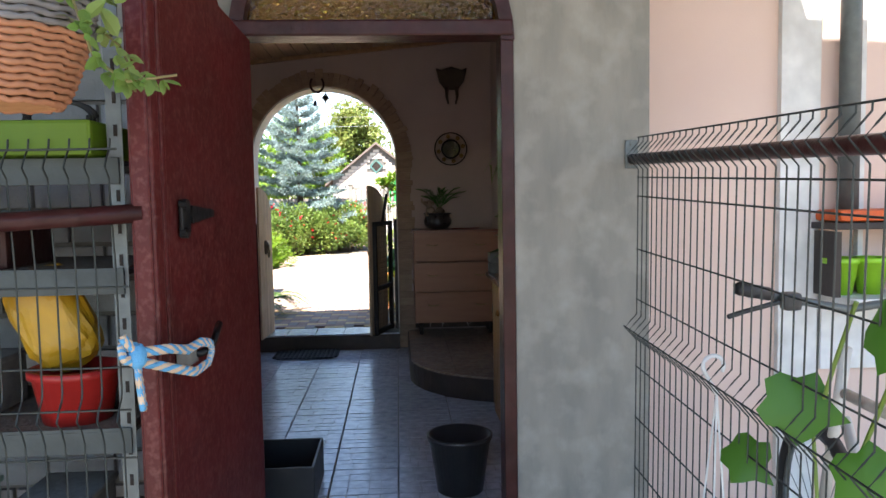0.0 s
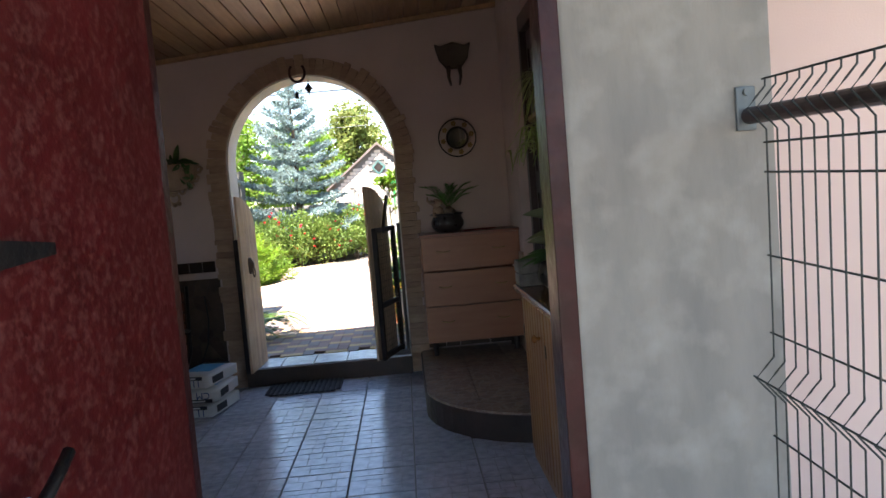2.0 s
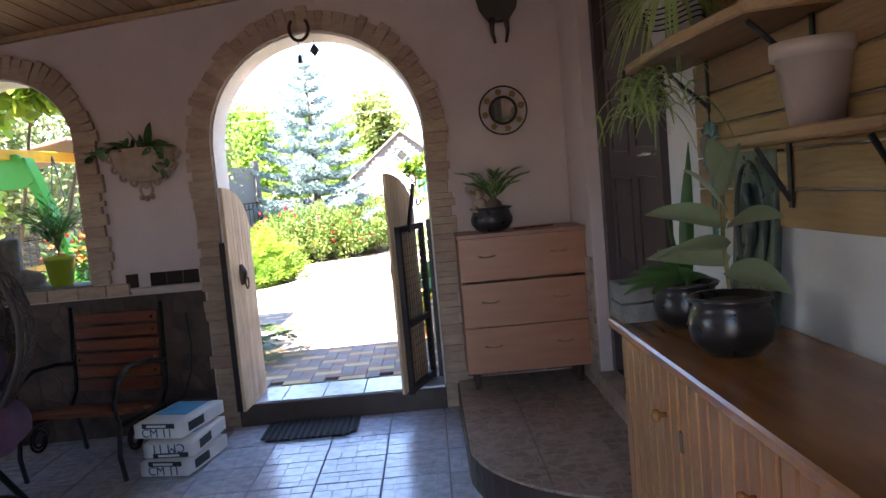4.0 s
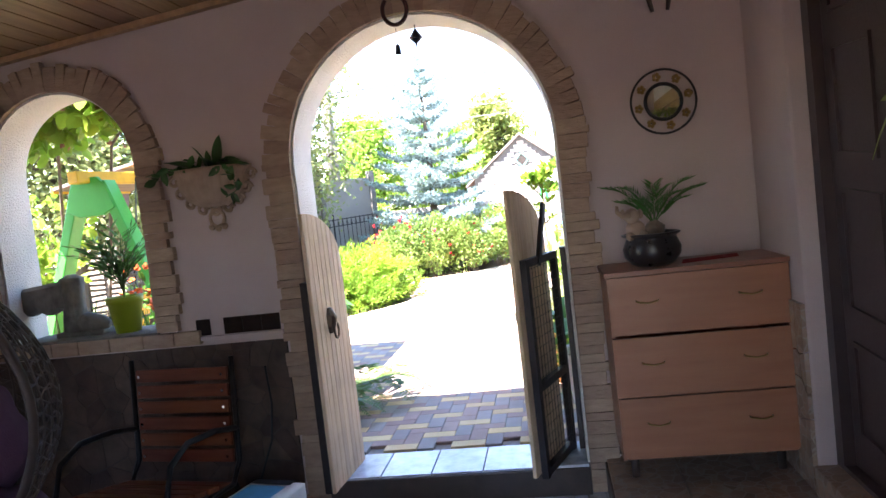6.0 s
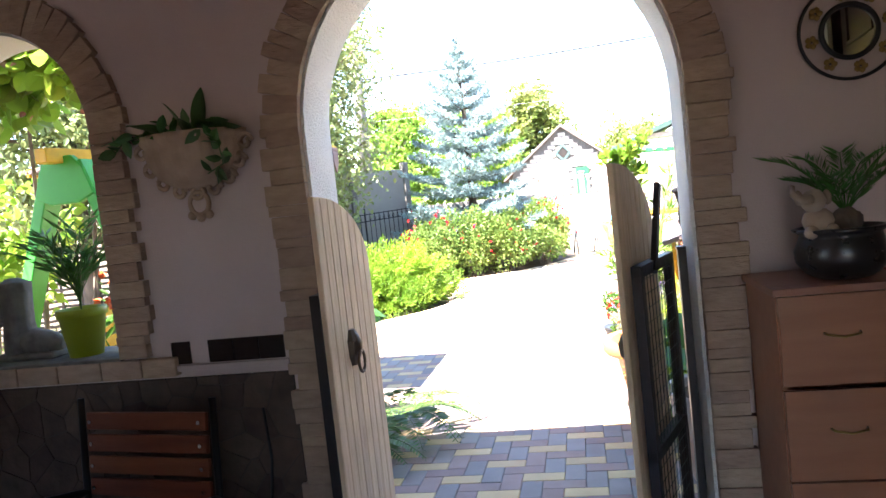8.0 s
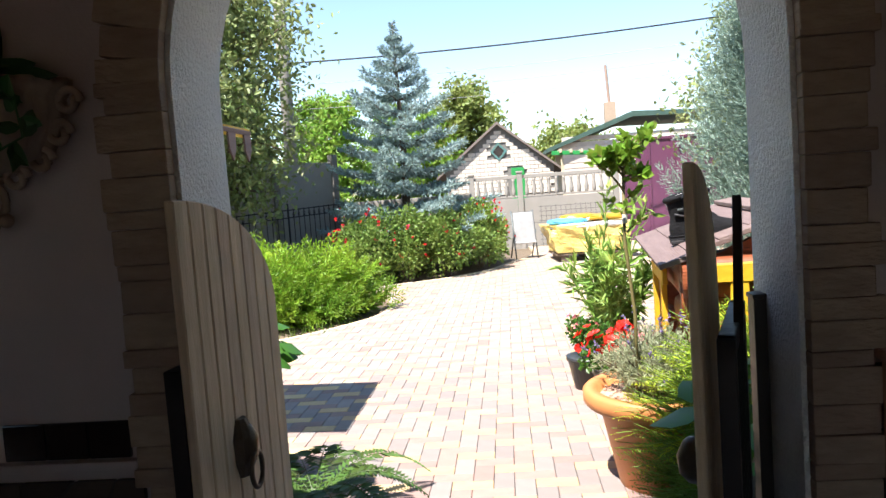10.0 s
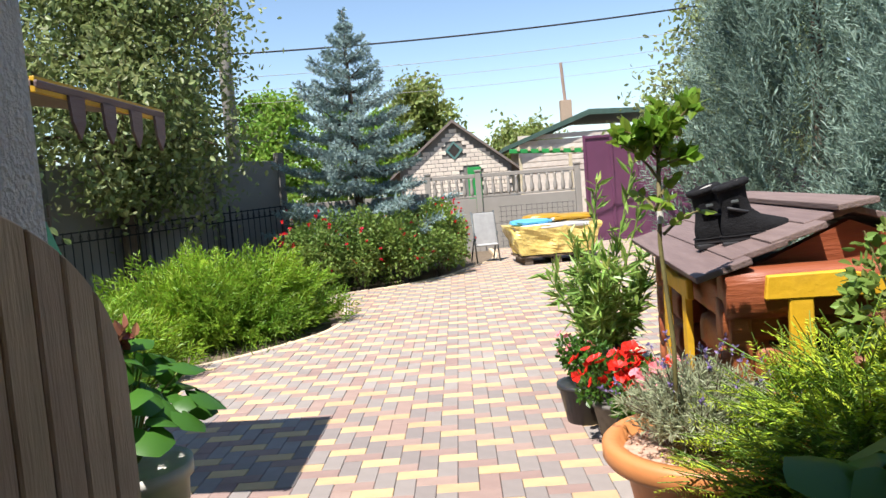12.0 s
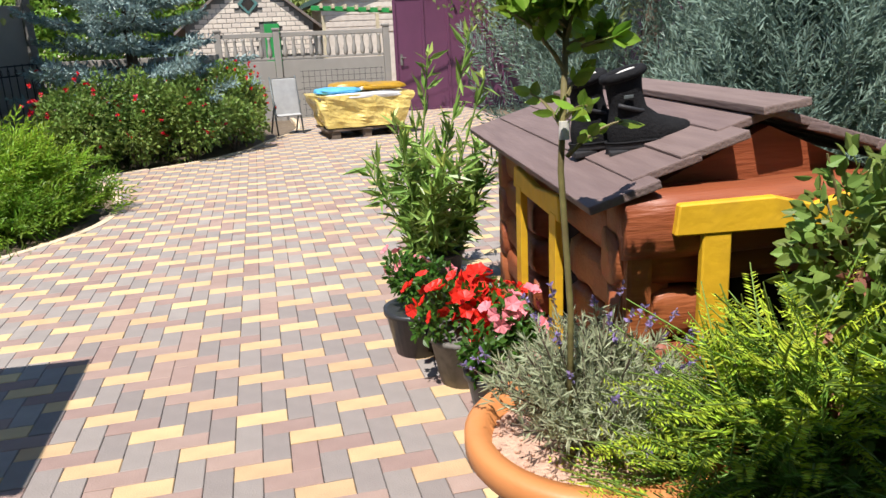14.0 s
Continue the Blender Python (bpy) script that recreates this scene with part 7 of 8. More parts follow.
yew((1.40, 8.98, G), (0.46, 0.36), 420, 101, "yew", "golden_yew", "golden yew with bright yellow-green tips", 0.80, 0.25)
# inner layer of the same bush, darker green under the bright tips
yew((1.42, 8.98, G), (0.40, 0.32), 800, 104, "yewmid", "yew_inner", "darker green inner layer of the golden yew", 0.68, 0.8)
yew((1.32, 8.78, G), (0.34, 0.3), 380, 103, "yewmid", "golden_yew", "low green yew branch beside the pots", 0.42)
# this bush carries its shade in darker needle colour
yew((1.55, 8.45, G), (0.42, 0.34), 300, 102, "yewdark", "shaded_yew", "yew in the shade, shade put into its dark green", 0.5)
# shrub rose with dried blooms
sr = thing("shrub_rose", (1.93, 9.02, G), "shrub rose with drying pink blooms beside the kennel", "shrub")
rg = np.random.default_rng(105)
p, d = blob_points(rg, 11000, (0.03, 0.0, 0.66), (0.52, 0.40, 0.72), 22, 0.45)
leaves("foliage", p, d + rg.normal(size=d.shape) * 0.6, 0.046, 0.66, "rose", sr)
f, fd = blob_points(rg, 34, (0.03, -0.02, 0.68), (0.56, 0.44, 0.74), 14, 1.0)
for q, fdir in zip(f, fd):
    leaves("dried_bloom", np.repeat([q], 12, 0) + rg.normal(size=(12, 3)) * 0.006, rg.normal(size=(12, 3)) + fdir * 0.5, 0.035, 0.75, "dried", sr)
f, fd = blob_points(rg, 9, (0.0, -0.02, 0.68), (0.58, 0.44, 0.74), 11, 1.0)
for q, fdir in zip(f, fd):
    leaves("pink_bloom", np.repeat([q], 12, 0) + rg.normal(size=(12, 3)) * 0.006, rg.normal(size=(12, 3)) + fdir * 0.5, 0.035, 0.75, "petpink", sr)
stb = bmesh.new()
for k in range(9):
    a = k * 0.7
    tube([(0.05 * math.cos(a), 0.05 * math.sin(a), 0), (0.2 * math.cos(a), 0.2 * math.sin(a), 0.6), (0.38 * math.cos(a), 0.38 * math.sin(a), 1.05 + 0.1 * math.sin(k * 2))], [0.009, 0.006, 0.003], 5, bm=stb)
tagged(part("branchwork", stb, "youngbark", sr), kind="stuff")

# beige bowl with broad leaves by the gate
bb3 = thing("broadleaf_pot", (1.22, 8.12, G), "glazed beige bowl with broad-leaved plant by the gate", "plant pot")
part("pot", lathe([(0.15, 0), (0.20, 0.12), (0.235, 0.3), (0.25, 0.42), (0.265, 0.44), (0.26, 0.465), (0.235, 0.45), (0.22, 0.4)], 40), "brownclay", bb3, smooth=True)
part("soil", lathe([(0.225, 0.42), (0.1, 0.43)], 20), "soil", bb3)
def broad_leaves(parent, c, n, rad, size, material, seed, droop=0.1):
    rng = np.random.default_rng(seed)
    for k in range(n):
        a, r = k * 2.4, rad * math.sqrt((k + 0.5) / n)
        tip = Vector((c[0] + r * math.cos(a), c[1] + r * math.sin(a), c[2] + 0.22 * (1 - r / rad) + rng.uniform(-0.05, 0.08)))
        s = size * rng.uniform(0.7, 1.15)
        lf = bmesh.new()
        n2 = 12
        cc = lf.verts.new((0, 0, 0.012))
        ring = []
        for i in range(n2):
            b = 2 * math.pi * i / n2
            rr = s * 0.5 * (1 + 0.16 * math.cos(b) + 0.07 * math.cos(5 * b) - (0.4 if i == n2 // 2 else 0))
            ring.append(lf.verts.new((rr * math.cos(b), rr * math.sin(b), -0.10 * s * (1 - math.cos(2 * b)) * 0.5 - 0.03 * s)))
        for i in range(n2):
            lf.faces.new((cc, ring[i], ring[(i + 1) % n2]))
        lf.transform(Matrix.Translation(tip) @ Euler((rng.normal() * 0.35, droop + rng.normal() * 0.3, a)).to_matrix().to_4x4())
        part("leaf", lf, material, parent, smooth=True)
        part("stalk", tube([(c[0], c[1], c[2] - 0.2), (tip.x * 0.5 + c[0] * 0.5, tip.y * 0.5 + c[1] * 0.5, tip.z * 0.55 + (c[2] - 0.2) * 0.45 + 0.05), tuple(tip)], 0.004, 4), "lily", parent)
broad_leaves(bb3, (0.0, 0.0, 0.62), 22, 0.34, 0.19, "broad", 111, 0.25)
# white pot with big leaves and ferns, by the swing
wp3 = thing("geranium_pot", (-0.88, 9.15, G), "off-white pot of large-leaved plant beside the gate", "plant pot")
part("pot", lathe([(0.13, 0), (0.17, 0.5), (0.185, 0.5), (0.185, 0.55), (0.16, 0.54)], 32), "whitepot", wp3, smooth=True)
part("soil", lathe([(0.165, 0.51), (0.05, 0.52)], 18), "soil", wp3)
broad_leaves(wp3, (-0.02, 0.0, 0.72), 56, 0.28, 0.125, "broad", 121, 0.35)
leaves("dried_bloom", np.tile((0.02, -0.05, 1.0), (40, 1)) + np.random.default_rng(3).normal(size=(40, 3)) * 0.015, np.random.default_rng(4).normal(size=(40, 3)), 0.05, 0.6, "dried", wp3, kind="stuff")
def fern_plant(loc, n, L, seed):
    rng = np.random.default_rng(seed)
    t = thing("fern", loc, "arching green fern beside the paving", "fern", "ferns by the gate")
    for k in range(n):
        a = k * 2 * math.pi / n + rng.uniform(-0.2, 0.2)
        l = L * rng.uniform(0.75, 1.1)
        pts = [Vector((math.cos(a) * l * u * 0.85, math.sin(a) * l * u * 0.85, 0.08 + l * (0.85 * u - 0.85 * u * u))) for u in np.linspace(0, 1, 16)]
        fr = part("frond", tube(pts, 0.0022, 4), "fern", t)
        Q, D, S = [], [], []
        for i in range(1, 16):
            d = (pts[i] - pts[i - 1]).normalized()
            sd = d.cross(Vector((0, 0, 1)))
            if sd.length < 0.01:
                continue
            sd.normalize()
            for sg in (-1, 1):
                for h in (0, 0.5):
                    Q.append(pts[i].lerp(pts[i - 1], h))
                    D.append(sd * sg + d * 0.35)
                    S.append(0.075 * math.sin(math.pi * min(1, 0.12 + 0.85 * (i - h) / 16)) + 0.01)
        leaves("leaflet", Q, D, S, 0.3, "fern", fr, up=(0, 0, 1), fold=0.05)
    return t


fern_plant((-0.52, 9.0, G), 16, 0.62, 131)
fern_plant((-0.66, 8.5, G), 13, 0.5, 132)

# ---------------------------------------------------------------- garden swing
sw = thing("garden_swing", (0, 0, G), "green timber garden swing with a shingled canopy", "swing")
def beam(a, b, w, d=None):
    a, b = Vector(a), Vector(b)
    v = b - a
    bm = bmesh.new()
    bmesh.ops.create_cube(bm, size=1, matrix=Matrix.Translation((a + b) / 2) @ v.to_track_quat("Z", "Y").to_matrix().to_4x4() @ Matrix.Diagonal((w, d or w, v.length, 1)))
    bmesh.ops.bevel(bm, geom=bm.edges[:], offset=0.006, segments=1, affect="EDGES")
    return bm
AX, FY0, FY1 = -2.15, 8.9, 10.42
for y in (FY0, FY1):
    ax = AX - 0.23 if y == FY0 else AX
    # near frame takes the green lightened for sun, far frame the plain one
    gm_ = "swinglight" if y == FY0 else "swinggreen"
    part("leg", beam((ax - 0.78, y, -0.05), (ax - 0.10, y, 1.86), 0.15, 0.075), gm_, sw)
    part("leg", beam((ax + 0.78, y, -0.05), (ax + 0.10, y, 1.86), 0.15, 0.075), gm_, sw)
    part("gusset", prism([(ax - 0.20, 1.66), (ax - 0.10, 1.61), (ax + 0.10, 1.61), (ax + 0.20, 1.66), (ax + 0.15, 1.82), (ax + 0.08, 1.90), (ax - 0.08, 1.90), (ax - 0.15, 1.82)], 0.045, "y", y - 0.085, bevel=0.006), gm_, sw)
part("ridge_beam", beam((AX - 0.26, FY0 - 0.2, 1.90), (AX, FY1 + 0.2, 1.90), 0.09), "yellow", sw, "yellow painted beam")
for sgn in (-1, 1):
    part("roof_panel", box((AX + sgn * 0.47, 9.98, 1.97), (0.98, 1.16, 0.03), 0.006, ry=sgn * 10), "shingle", sw)
    for k in range(4):
        y = FY1 + 0.06 - k * 0.27
        part("valance", prism([(y - 0.06, 1.87), (y + 0.06, 1.87), (y + 0.05, 1.77), (y, 1.70), (y - 0.05, 1.77)], 0.012, "x", AX + sgn * 0.945), "shingle", sw)
    part("fascia", box((AX + sgn * 0.935, 9.98, 1.885), (0.02, 1.16, 0.06), 0.004), "yellow", sw)
for k in range(6):
    part("seat_slat", box((AX - 0.2 + k * 0.09, (FY0 + FY1) / 2, 0.40), (0.07, 1.15, 0.022), 0.004), "yellow", sw)
for k in range(5):
    part("back_slat", box((AX - 0.27 - 0.02 * k, (FY0 + FY1) / 2, 0.5 + k * 0.1), (0.02, 1.15, 0.075), 0.004), "yellow", sw)
for y in (FY0 + 0.2, FY1 - 0.2):
    for x in (AX - 0.2, AX + 0.25):
        part("chain", rod((x, y, 0.40), (AX, y, 1.88), 0.007, n=6), "galv", sw)
# vine over the swing, plants under the window
vn = thing("grape_vine", (-3.0, 9.3, 0.09), "light green grape vine climbing beyond the window", "vine")
rg = np.random.default_rng(141)
stv = bmesh.new()
for k in range(5):
    tube([(0.4 * k - 1.0, 0.1 * math.sin(k), 0.05), (0.4 * k - 0.9, 0.15, 1.2), (0.45 * k - 0.6, -0.3, 2.2), (0.6 * k - 0.4, -0.7, 2.55)], [0.02, 0.016, 0.012, 0.006], 6, bm=stv)
tagged(part("branchwork", stv, "bark", vn), kind="stuff")
p, d = blob_points(rg, 2100, (0.75, -0.75, 2.42), (1.15, 0.4, 0.55), 16, 0.5)
leaves("foliage", p, d + rg.normal(size=d.shape) * 0.8, 0.11, 0.9, "vine", vn, fold=0.12)
p, d = blob_points(rg, 900, (-0.7, 0.3, 1.2), (0.8, 0.5, 0.8), 10, 0.5)
leaves("low_foliage", p, d + rg.normal(size=d.shape) * 0.8, 0.09, 0.8, "vine", vn)
p, d = blob_points(rg, 90, (0.75, -0.9, 2.3), (1.0, 0.35, 0.4), 6, 0.9)
leaves("dry_cluster", p, d, 0.05, 0.8, "dried", vn)
for k, (x, y) in enumerate(((-1.9, 8.25), (-1.45, 8.3), (-2.35, 8.35), (-1.2, 8.5))):
    ip = thing("iris_clump", (x, y, 0.1), "sword-leaved clump under the arched window", "plant", "clumps under the window")
    rg = np.random.default_rng(150 + k)
    leaves("leaf", rg.normal(size=(46, 3)) * (0.08, 0.08, 0), rg.normal(size=(46, 3)) * (0.35, 0.35, 0.1) + (0, 0, 1), rg.uniform(0.6, 1.15, 46), 0.05, "broad", ip, fold=0.3)
of = thing("orange_flowers", (-1.75, 8.7, 0.1), "orange flowering plant beyond the window", "plant")
p, d = blob_points(np.random.default_rng(160), 500, (0, 0, 0.9), (0.4, 0.3, 0.4), 8, 0.6)
leaves("foliage", p, d, 0.07, 0.4, "broad", of)
p, d = blob_points(np.random.default_rng(161), 60, (0, 0, 1.0), (0.4, 0.3, 0.4), 8, 0.95)
for q, fdir in zip(p, d):
    leaves("flower", [q] * 4, np.random.default_rng(2).normal(size=(4, 3)) + fdir, 0.045, 0.8, "orange", of)
# orange flowers seen under the right gate leaf
rf = thing("marigold_pot", (1.35, 8.55, G), "orange pot of red-orange flowers beside the gate", "plant pot")
part("pot", lathe([(0.10, 0), (0.14, 0.2), (0.15, 0.2), (0.15, 0.225), (0.13, 0.22)], 28), "terracotta", rf, smooth=True)
p, d = blob_points(np.random.default_rng(163), 260, (0, 0, 0.32), (0.2, 0.2, 0.16), 8, 0.6)
leaves("foliage", p, d, 0.05, 0.5, "broad", rf)

# ---------------------------------------------------------------- left side: walls and fences
wf0, wf1 = Vector((-6.2, 15.6, 0)), Vector((-2.75, 20.4, 0))
ang = math.degrees(math.atan2(wf1.y - wf0.y, wf1.x - wf0.x))
gwl = thing("wall_west_garden", (wf0.x - 0.35, wf0.y + 0.4, 0), "dark grey concrete garden wall", "wall", kind="structure", rz=ang)
LW2 = (wf1 - wf0).length
for k in range(4):
    part("panel", box((LW2 / 8 + k * LW2 / 4, 0, 1.1), (LW2 / 4 - 0.02, 0.08, 2.5), 0.01), "greywall", gwl)
    part("pillar", box((k * LW2 / 4, -0.03, 1.2), (0.14, 0.14, 2.6), 0.012), "mortar", gwl)
part("pillar", box((LW2, -0.03, 1.2), (0.14, 0.14, 2.6), 0.012), "mortar", gwl)
solid("wall_back_low", box((-1.6, 21.2, 0.75), (2.6, 0.14, 1.5), 0.01), "greywall", "pale grey concrete wall behind the spruce", "wall", "structure")
cs = bmesh.new()
for k in range(24):
    box((-2.5 + 0.05 * k, 20.6, 1.05 + 0.012 * math.sin(k * 1.57)), (0.052, 0.9, 0.012), bm=cs, rx=25)
solid("corrugated_sheet", cs, "fibre", "grey corrugated sheets leaning by the wall", "sheet", group="sheets by the wall")
ifn = thing("iron_fence", (wf0.x, wf0.y, 0.1), "black wrought iron fence with scrolled tops", "fence", rz=ang)
for k in range(48):
    u = k * LW2 / 48
    hgt = 1.22 + 0.20 * k / 48
    big = k % 12 == 0
    part("bar", rod((u, 0, 0), (u, 0, hgt + (0.1 if big else 0)), 0.018 if big else 0.0075, n=6), "blackmetal", ifn)
    if not big:
        part("scroll", tube([(u + 0.022 * math.cos(a), 0, hgt - 0.11 + 0.05 * math.sin(a)) for a in np.linspace(0, 6.28, 9)[:-1]], 0.005, 4, closed=True), "blackmetal", ifn)
for z in (0.12, 1.06, 1.20):
    part("rail", rod((0, 0, z), (LW2, 0, z + 0.2 * (z > 0.5)), 0.011, n=6), "blackmetal", ifn)
wt = thing("wattle_fence", (-7.4, 13.4, 0.0), "brown woven wattle fence under the trees", "fence", rz=40)
for k in range(18):
    part("withy", tube([(0.25 * j, 0.03 * math.cos(j * math.pi + k * math.pi), 0.12 + 0.085 * k + 0.012 * math.sin(j * 2 + k)) for j in range(15)], 0.022, 6), "bark", wt, smooth=True)
for j in range(15):
    part("stake", rod((0.25 * j, 0, 0), (0.25 * j, 0, 1.75), 0.022, n=6), "bark", wt)
pole = solid("power_pole", rod((-4.0, 21.0, 0), (-3.95, 21.0, 8.5), 0.15, 0.11, n=12), "greywall", "grey concrete power pole", "pole", smooth=True)
wl = thing("power_lines", (0, 0, 0), "black power lines sagging across the sky", "cable")
for z0, z1, r in ((4.45, 5.3, 0.018), (4.0, 4.85, 0.006), (3.75, 4.5, 0.005), (3.5, 4.2, 0.005)):
    part("line", tube([(-3.95 + 14 * u, 21 + 1.5 * u, z0 + (z1 - z0) * u - 0.9 * u * (1 - u)) for u in np.linspace(0, 1, 20)], r, 5), "cable" if r > 0.01 else "fibre", wl)
rb = thing("red_geranium", (-4.9, 15.5, 0.1), "red flowers before the iron fence", "plant")
p, d = blob_points(np.random.default_rng(171), 500, (0, 0, 0.5), (0.5, 0.5, 0.5), 8, 0.6)
leaves("foliage", p, d, 0.07, 0.5, "rose", rb)
p, d = blob_points(np.random.default_rng(172), 40, (0, 0, 0.6), (0.5, 0.5, 0.5), 8, 0.97)
leaves("flower", np.repeat(p, 6, 0), np.random.default_rng(1).normal(size=(240, 3)), 0.05, 0.8, "petred", rb)
# grass and low growth in the left bed
rg = np.random.default_rng(181)
n = 9000
X = rg.uniform(-8.5, -1.4, n)
Y = rg.uniform(11.0, 21.0, n)
ok = ((X < -2.55) & (Y < 13.4)) | ((Y >= 13.4) & (X < -1.5 + 0.06 * (Y - 14)))
leaves("grass", np.stack([X[ok], Y[ok], np.full(ok.sum(), 0.08)], 1), rg.normal(size=(ok.sum(), 3)) * 0.5 + (0, 0, 0.8), 0.16, 0.08, "grass", None)
tagged(bpy.data.objects["grass"], "tufts of grass and low weeds in the bed", "grass", kind="stuff")

# ---------------------------------------------------------------- far end of the yard
fx0, fx1, fy = -0.4, 3.05, 23.6
cf = thing("concrete_fence", (0, fy, 0.06), "grey precast concrete fence with a baluster top", "fence")
for x in (fx0, 0.75, 3.0):
    part("post", box((x, 0, 0.92), (0.13, 0.13, 1.84), 0.012), "greywall", cf)
    part("post_cap", box((x, 0, 1.86), (0.16, 0.16, 0.05), 0.015), "greywall", cf)
for x0, x1, kind in ((fx0, 0.75, "arched"), (0.75, 3.0, "baluster")):
    w = x1 - x0 - 0.14
    cx = (x0 + x1) / 2
    for j in range(2):
        part("panel", box((cx, 0, 0.32 + j * 0.62), (w, 0.05, 0.60), 0.008), "greywall", cf)
    part("top_rail", box((cx, 0, 1.75), (w, 0.06, 0.09), 0.01), "greywall", cf)
    n = 12 if kind == "baluster" else 6
    for k in range(n):
        x = x0 + 0.07 + (k + 0.5) * w / n
        part("baluster", lathe([(0.03, 0), (0.045, 0.06), (0.05, 0.14), (0.03, 0.26), (0.028, 0.36), (0.045, 0.42)], 8, c=(x, 0, 1.28)), "greywall", cf, smooth=True)
    part("mid_rail", box((cx, 0, 1.285), (w, 0.06, 0.05), 0.01), "greywall", cf)
ml = thing("mesh_lattice", (2.0, fy - 0.34, 0.148), "dark wire lattice standing before the fence", "lattice")
for k in range(15):
    part("wire", rod((-0.8 + k * 0.115, 0, 0), (-0.8 + k * 0.115, 0, 0.95), 0.004, n=5), "wire", ml)
for k in range(9):
    part("wire", rod((-0.85, 0, 0.05 + k * 0.11), (0.85, 0, 0.05 + k * 0.11), 0.004, n=5), "wire", ml)
pgt = thing("plum_gate", (3.12, 23.35, 0.1), "tall plum painted steel gate with a door", "gate")
part("gate_sheet", box((1.75, 0, 1.2), (3.4, 0.03, 2.36), 0.004), "purple", pgt)
for x in (0.03, 0.62, 1.16, 1.75, 2.35, 2.9, 3.45):
    part("stile", box((x, -0.025, 1.2), (0.06, 0.035, 2.4), 0.004), "purple", pgt)
for z in (0.06, 2.36):
    part("rail", box((1.75, -0.028, z), (3.45, 0.035, 0.06), 0.004), "purple", pgt)
lk = part("lock", box((0.13, -0.05, 1.1), (0.05, 0.02, 0.22), 0.005), "greystone", pgt, "grey lock plate")
part("handle", tube([(0.13, -0.06, 1.14), (0.13, -0.10, 1.14), (0.22, -0.10, 1.14)], 0.012, 6), "greystone", lk)
solid("lane_wall", box((10.5, 23.4, 1.2), (8, 0.15, 2.6)), "purple", "plum sheet fence beyond the gate", "fence", "structure")

def brick_front(parent, outline_in, x0, x1, z0, z1, y, bw, bh, material, skip=()):
    me = None
    bm = box((0, 0, 0), (bw - 0.016, 0.03, bh - 0.016))
    me = bpy.data.meshes.new("brick")
    bm.to_mesh(me)
    bm.free()
    me.materials.append(M[material])
    r = 0
    z = z0 + bh / 2
    while z < z1:
        x = x0 + (bw / 2 if r % 2 else 0) + bw / 2
        while x < x1:
            if all(outline_in(x + sx * bw * 0.45, z + sz * bh * 0.45) for sx in (-1, 1) for sz in (-1, 1)) and not any(a - bw * 0.4 < x < b + bw * 0.4 and c - bh * 0.4 < z < d + bh * 0.4 for a, b, c, d in skip):
                ob = new("brick", me)
                ob.parent = parent
                ob.location = (x, y, z)
            x += bw
        z += bh
        r += 1


hs1 = thing("brick_house", (0.25, 30.0, 0), "small white brick house with a diamond window", "house")
gable = [(-1.75, 0), (1.75, 0), (1.75, 2.2), (0.0, 3.62), (-1.75, 2.2)]
part("wall", prism(gable, 4.0, "y", 0.03), "mortar", hs1, "mortar of the white brick gable")
brick_front(hs1, lambda x, z: z < 3.58 - abs(x) * 0.81 and abs(x) < 1.75, -1.75, 1.75, 1.35, 3.6, 0.015, 0.25, 0.13, "whitebrick", [(-0.2, 0.2, 2.55, 2.95), (0.35, 0.75, 1.2, 2.15)])
for sgn in (-1, 1):
    part("roof", prism([(0, 3.72), (sgn * 2.05, 2.06), (sgn * 2.05, 1.98), (0, 3.62)], 4.4, "y", -0.15), "slate", hs1)
dw = part("window", prism([(-0.28, 2.76), (0, 3.06), (0.28, 2.76), (0, 2.46)], 0.05, "y", -0.02, [[(-0.19, 2.76), (0, 2.97), (0.19, 2.76), (0, 2.55)]]), "teal", hs1, "diamond window frame")
part("pane", prism([(-0.2, 2.76), (0, 2.98), (0.2, 2.76), (0, 2.54)], 0.01, "y", 0.005), "glassblock", dw)
dd2 = part("door", box((0.58, -0.01, 1.55), (0.42, 0.05, 1.3), 0.006), "swinggreen", hs1, "dark door")
hs2 = thing("neighbour_house", (4.6, 34.0, 0), "pale brick house with a green edged roof", "house")
part("wall", box((0.6, 2, 1.5), (5.2, 4, 3.0)), "whitebrick", hs2)
for k in range(7):
    part("course", box((0.6, -0.01, 2.0 + k * 0.2), (5.2, 0.03, 0.17), 0.01), "whitebrick", hs2)
part("roof", prism([(-2.6, 2.75), (-2.6, 2.9), (0.6, 4.05), (3.8, 3.9), (3.8, 3.75), (0.6, 3.85)], 4.6, "y", -0.3), "greenroof", hs2)
cmn = part("chimney", box((0.0, 1.2, 4.1), (0.42, 0.42, 0.95), 0.02), "stone", hs2, "pale brick chimney")
part("flue", rod((0.0, 1.2, 4.5), (-0.08, 1.2, 6.0), 0.06, n=10), "stone", cmn)
pg = thing("pergola", (3.0, 28.0, 0), "cream beamed pergola beside the brick house", "pergola")
for k in range(11):
    part("rafter", box((-0.95 + k * 0.3, 0.3, 2.52 - 0.02 * k), (0.07, 1.8, 0.11), 0.01), "cream", pg)
part("beam", box((0.5, -0.3, 2.38), (3.4, 0.08, 0.12), 0.01, ry=3.5), "swinggreen", pg)
for x in (-0.9, 0.5, 1.9):
    part("post", box((x, -0.3, 1.15), (0.09, 0.09, 2.3), 0.01), "cream", pg)

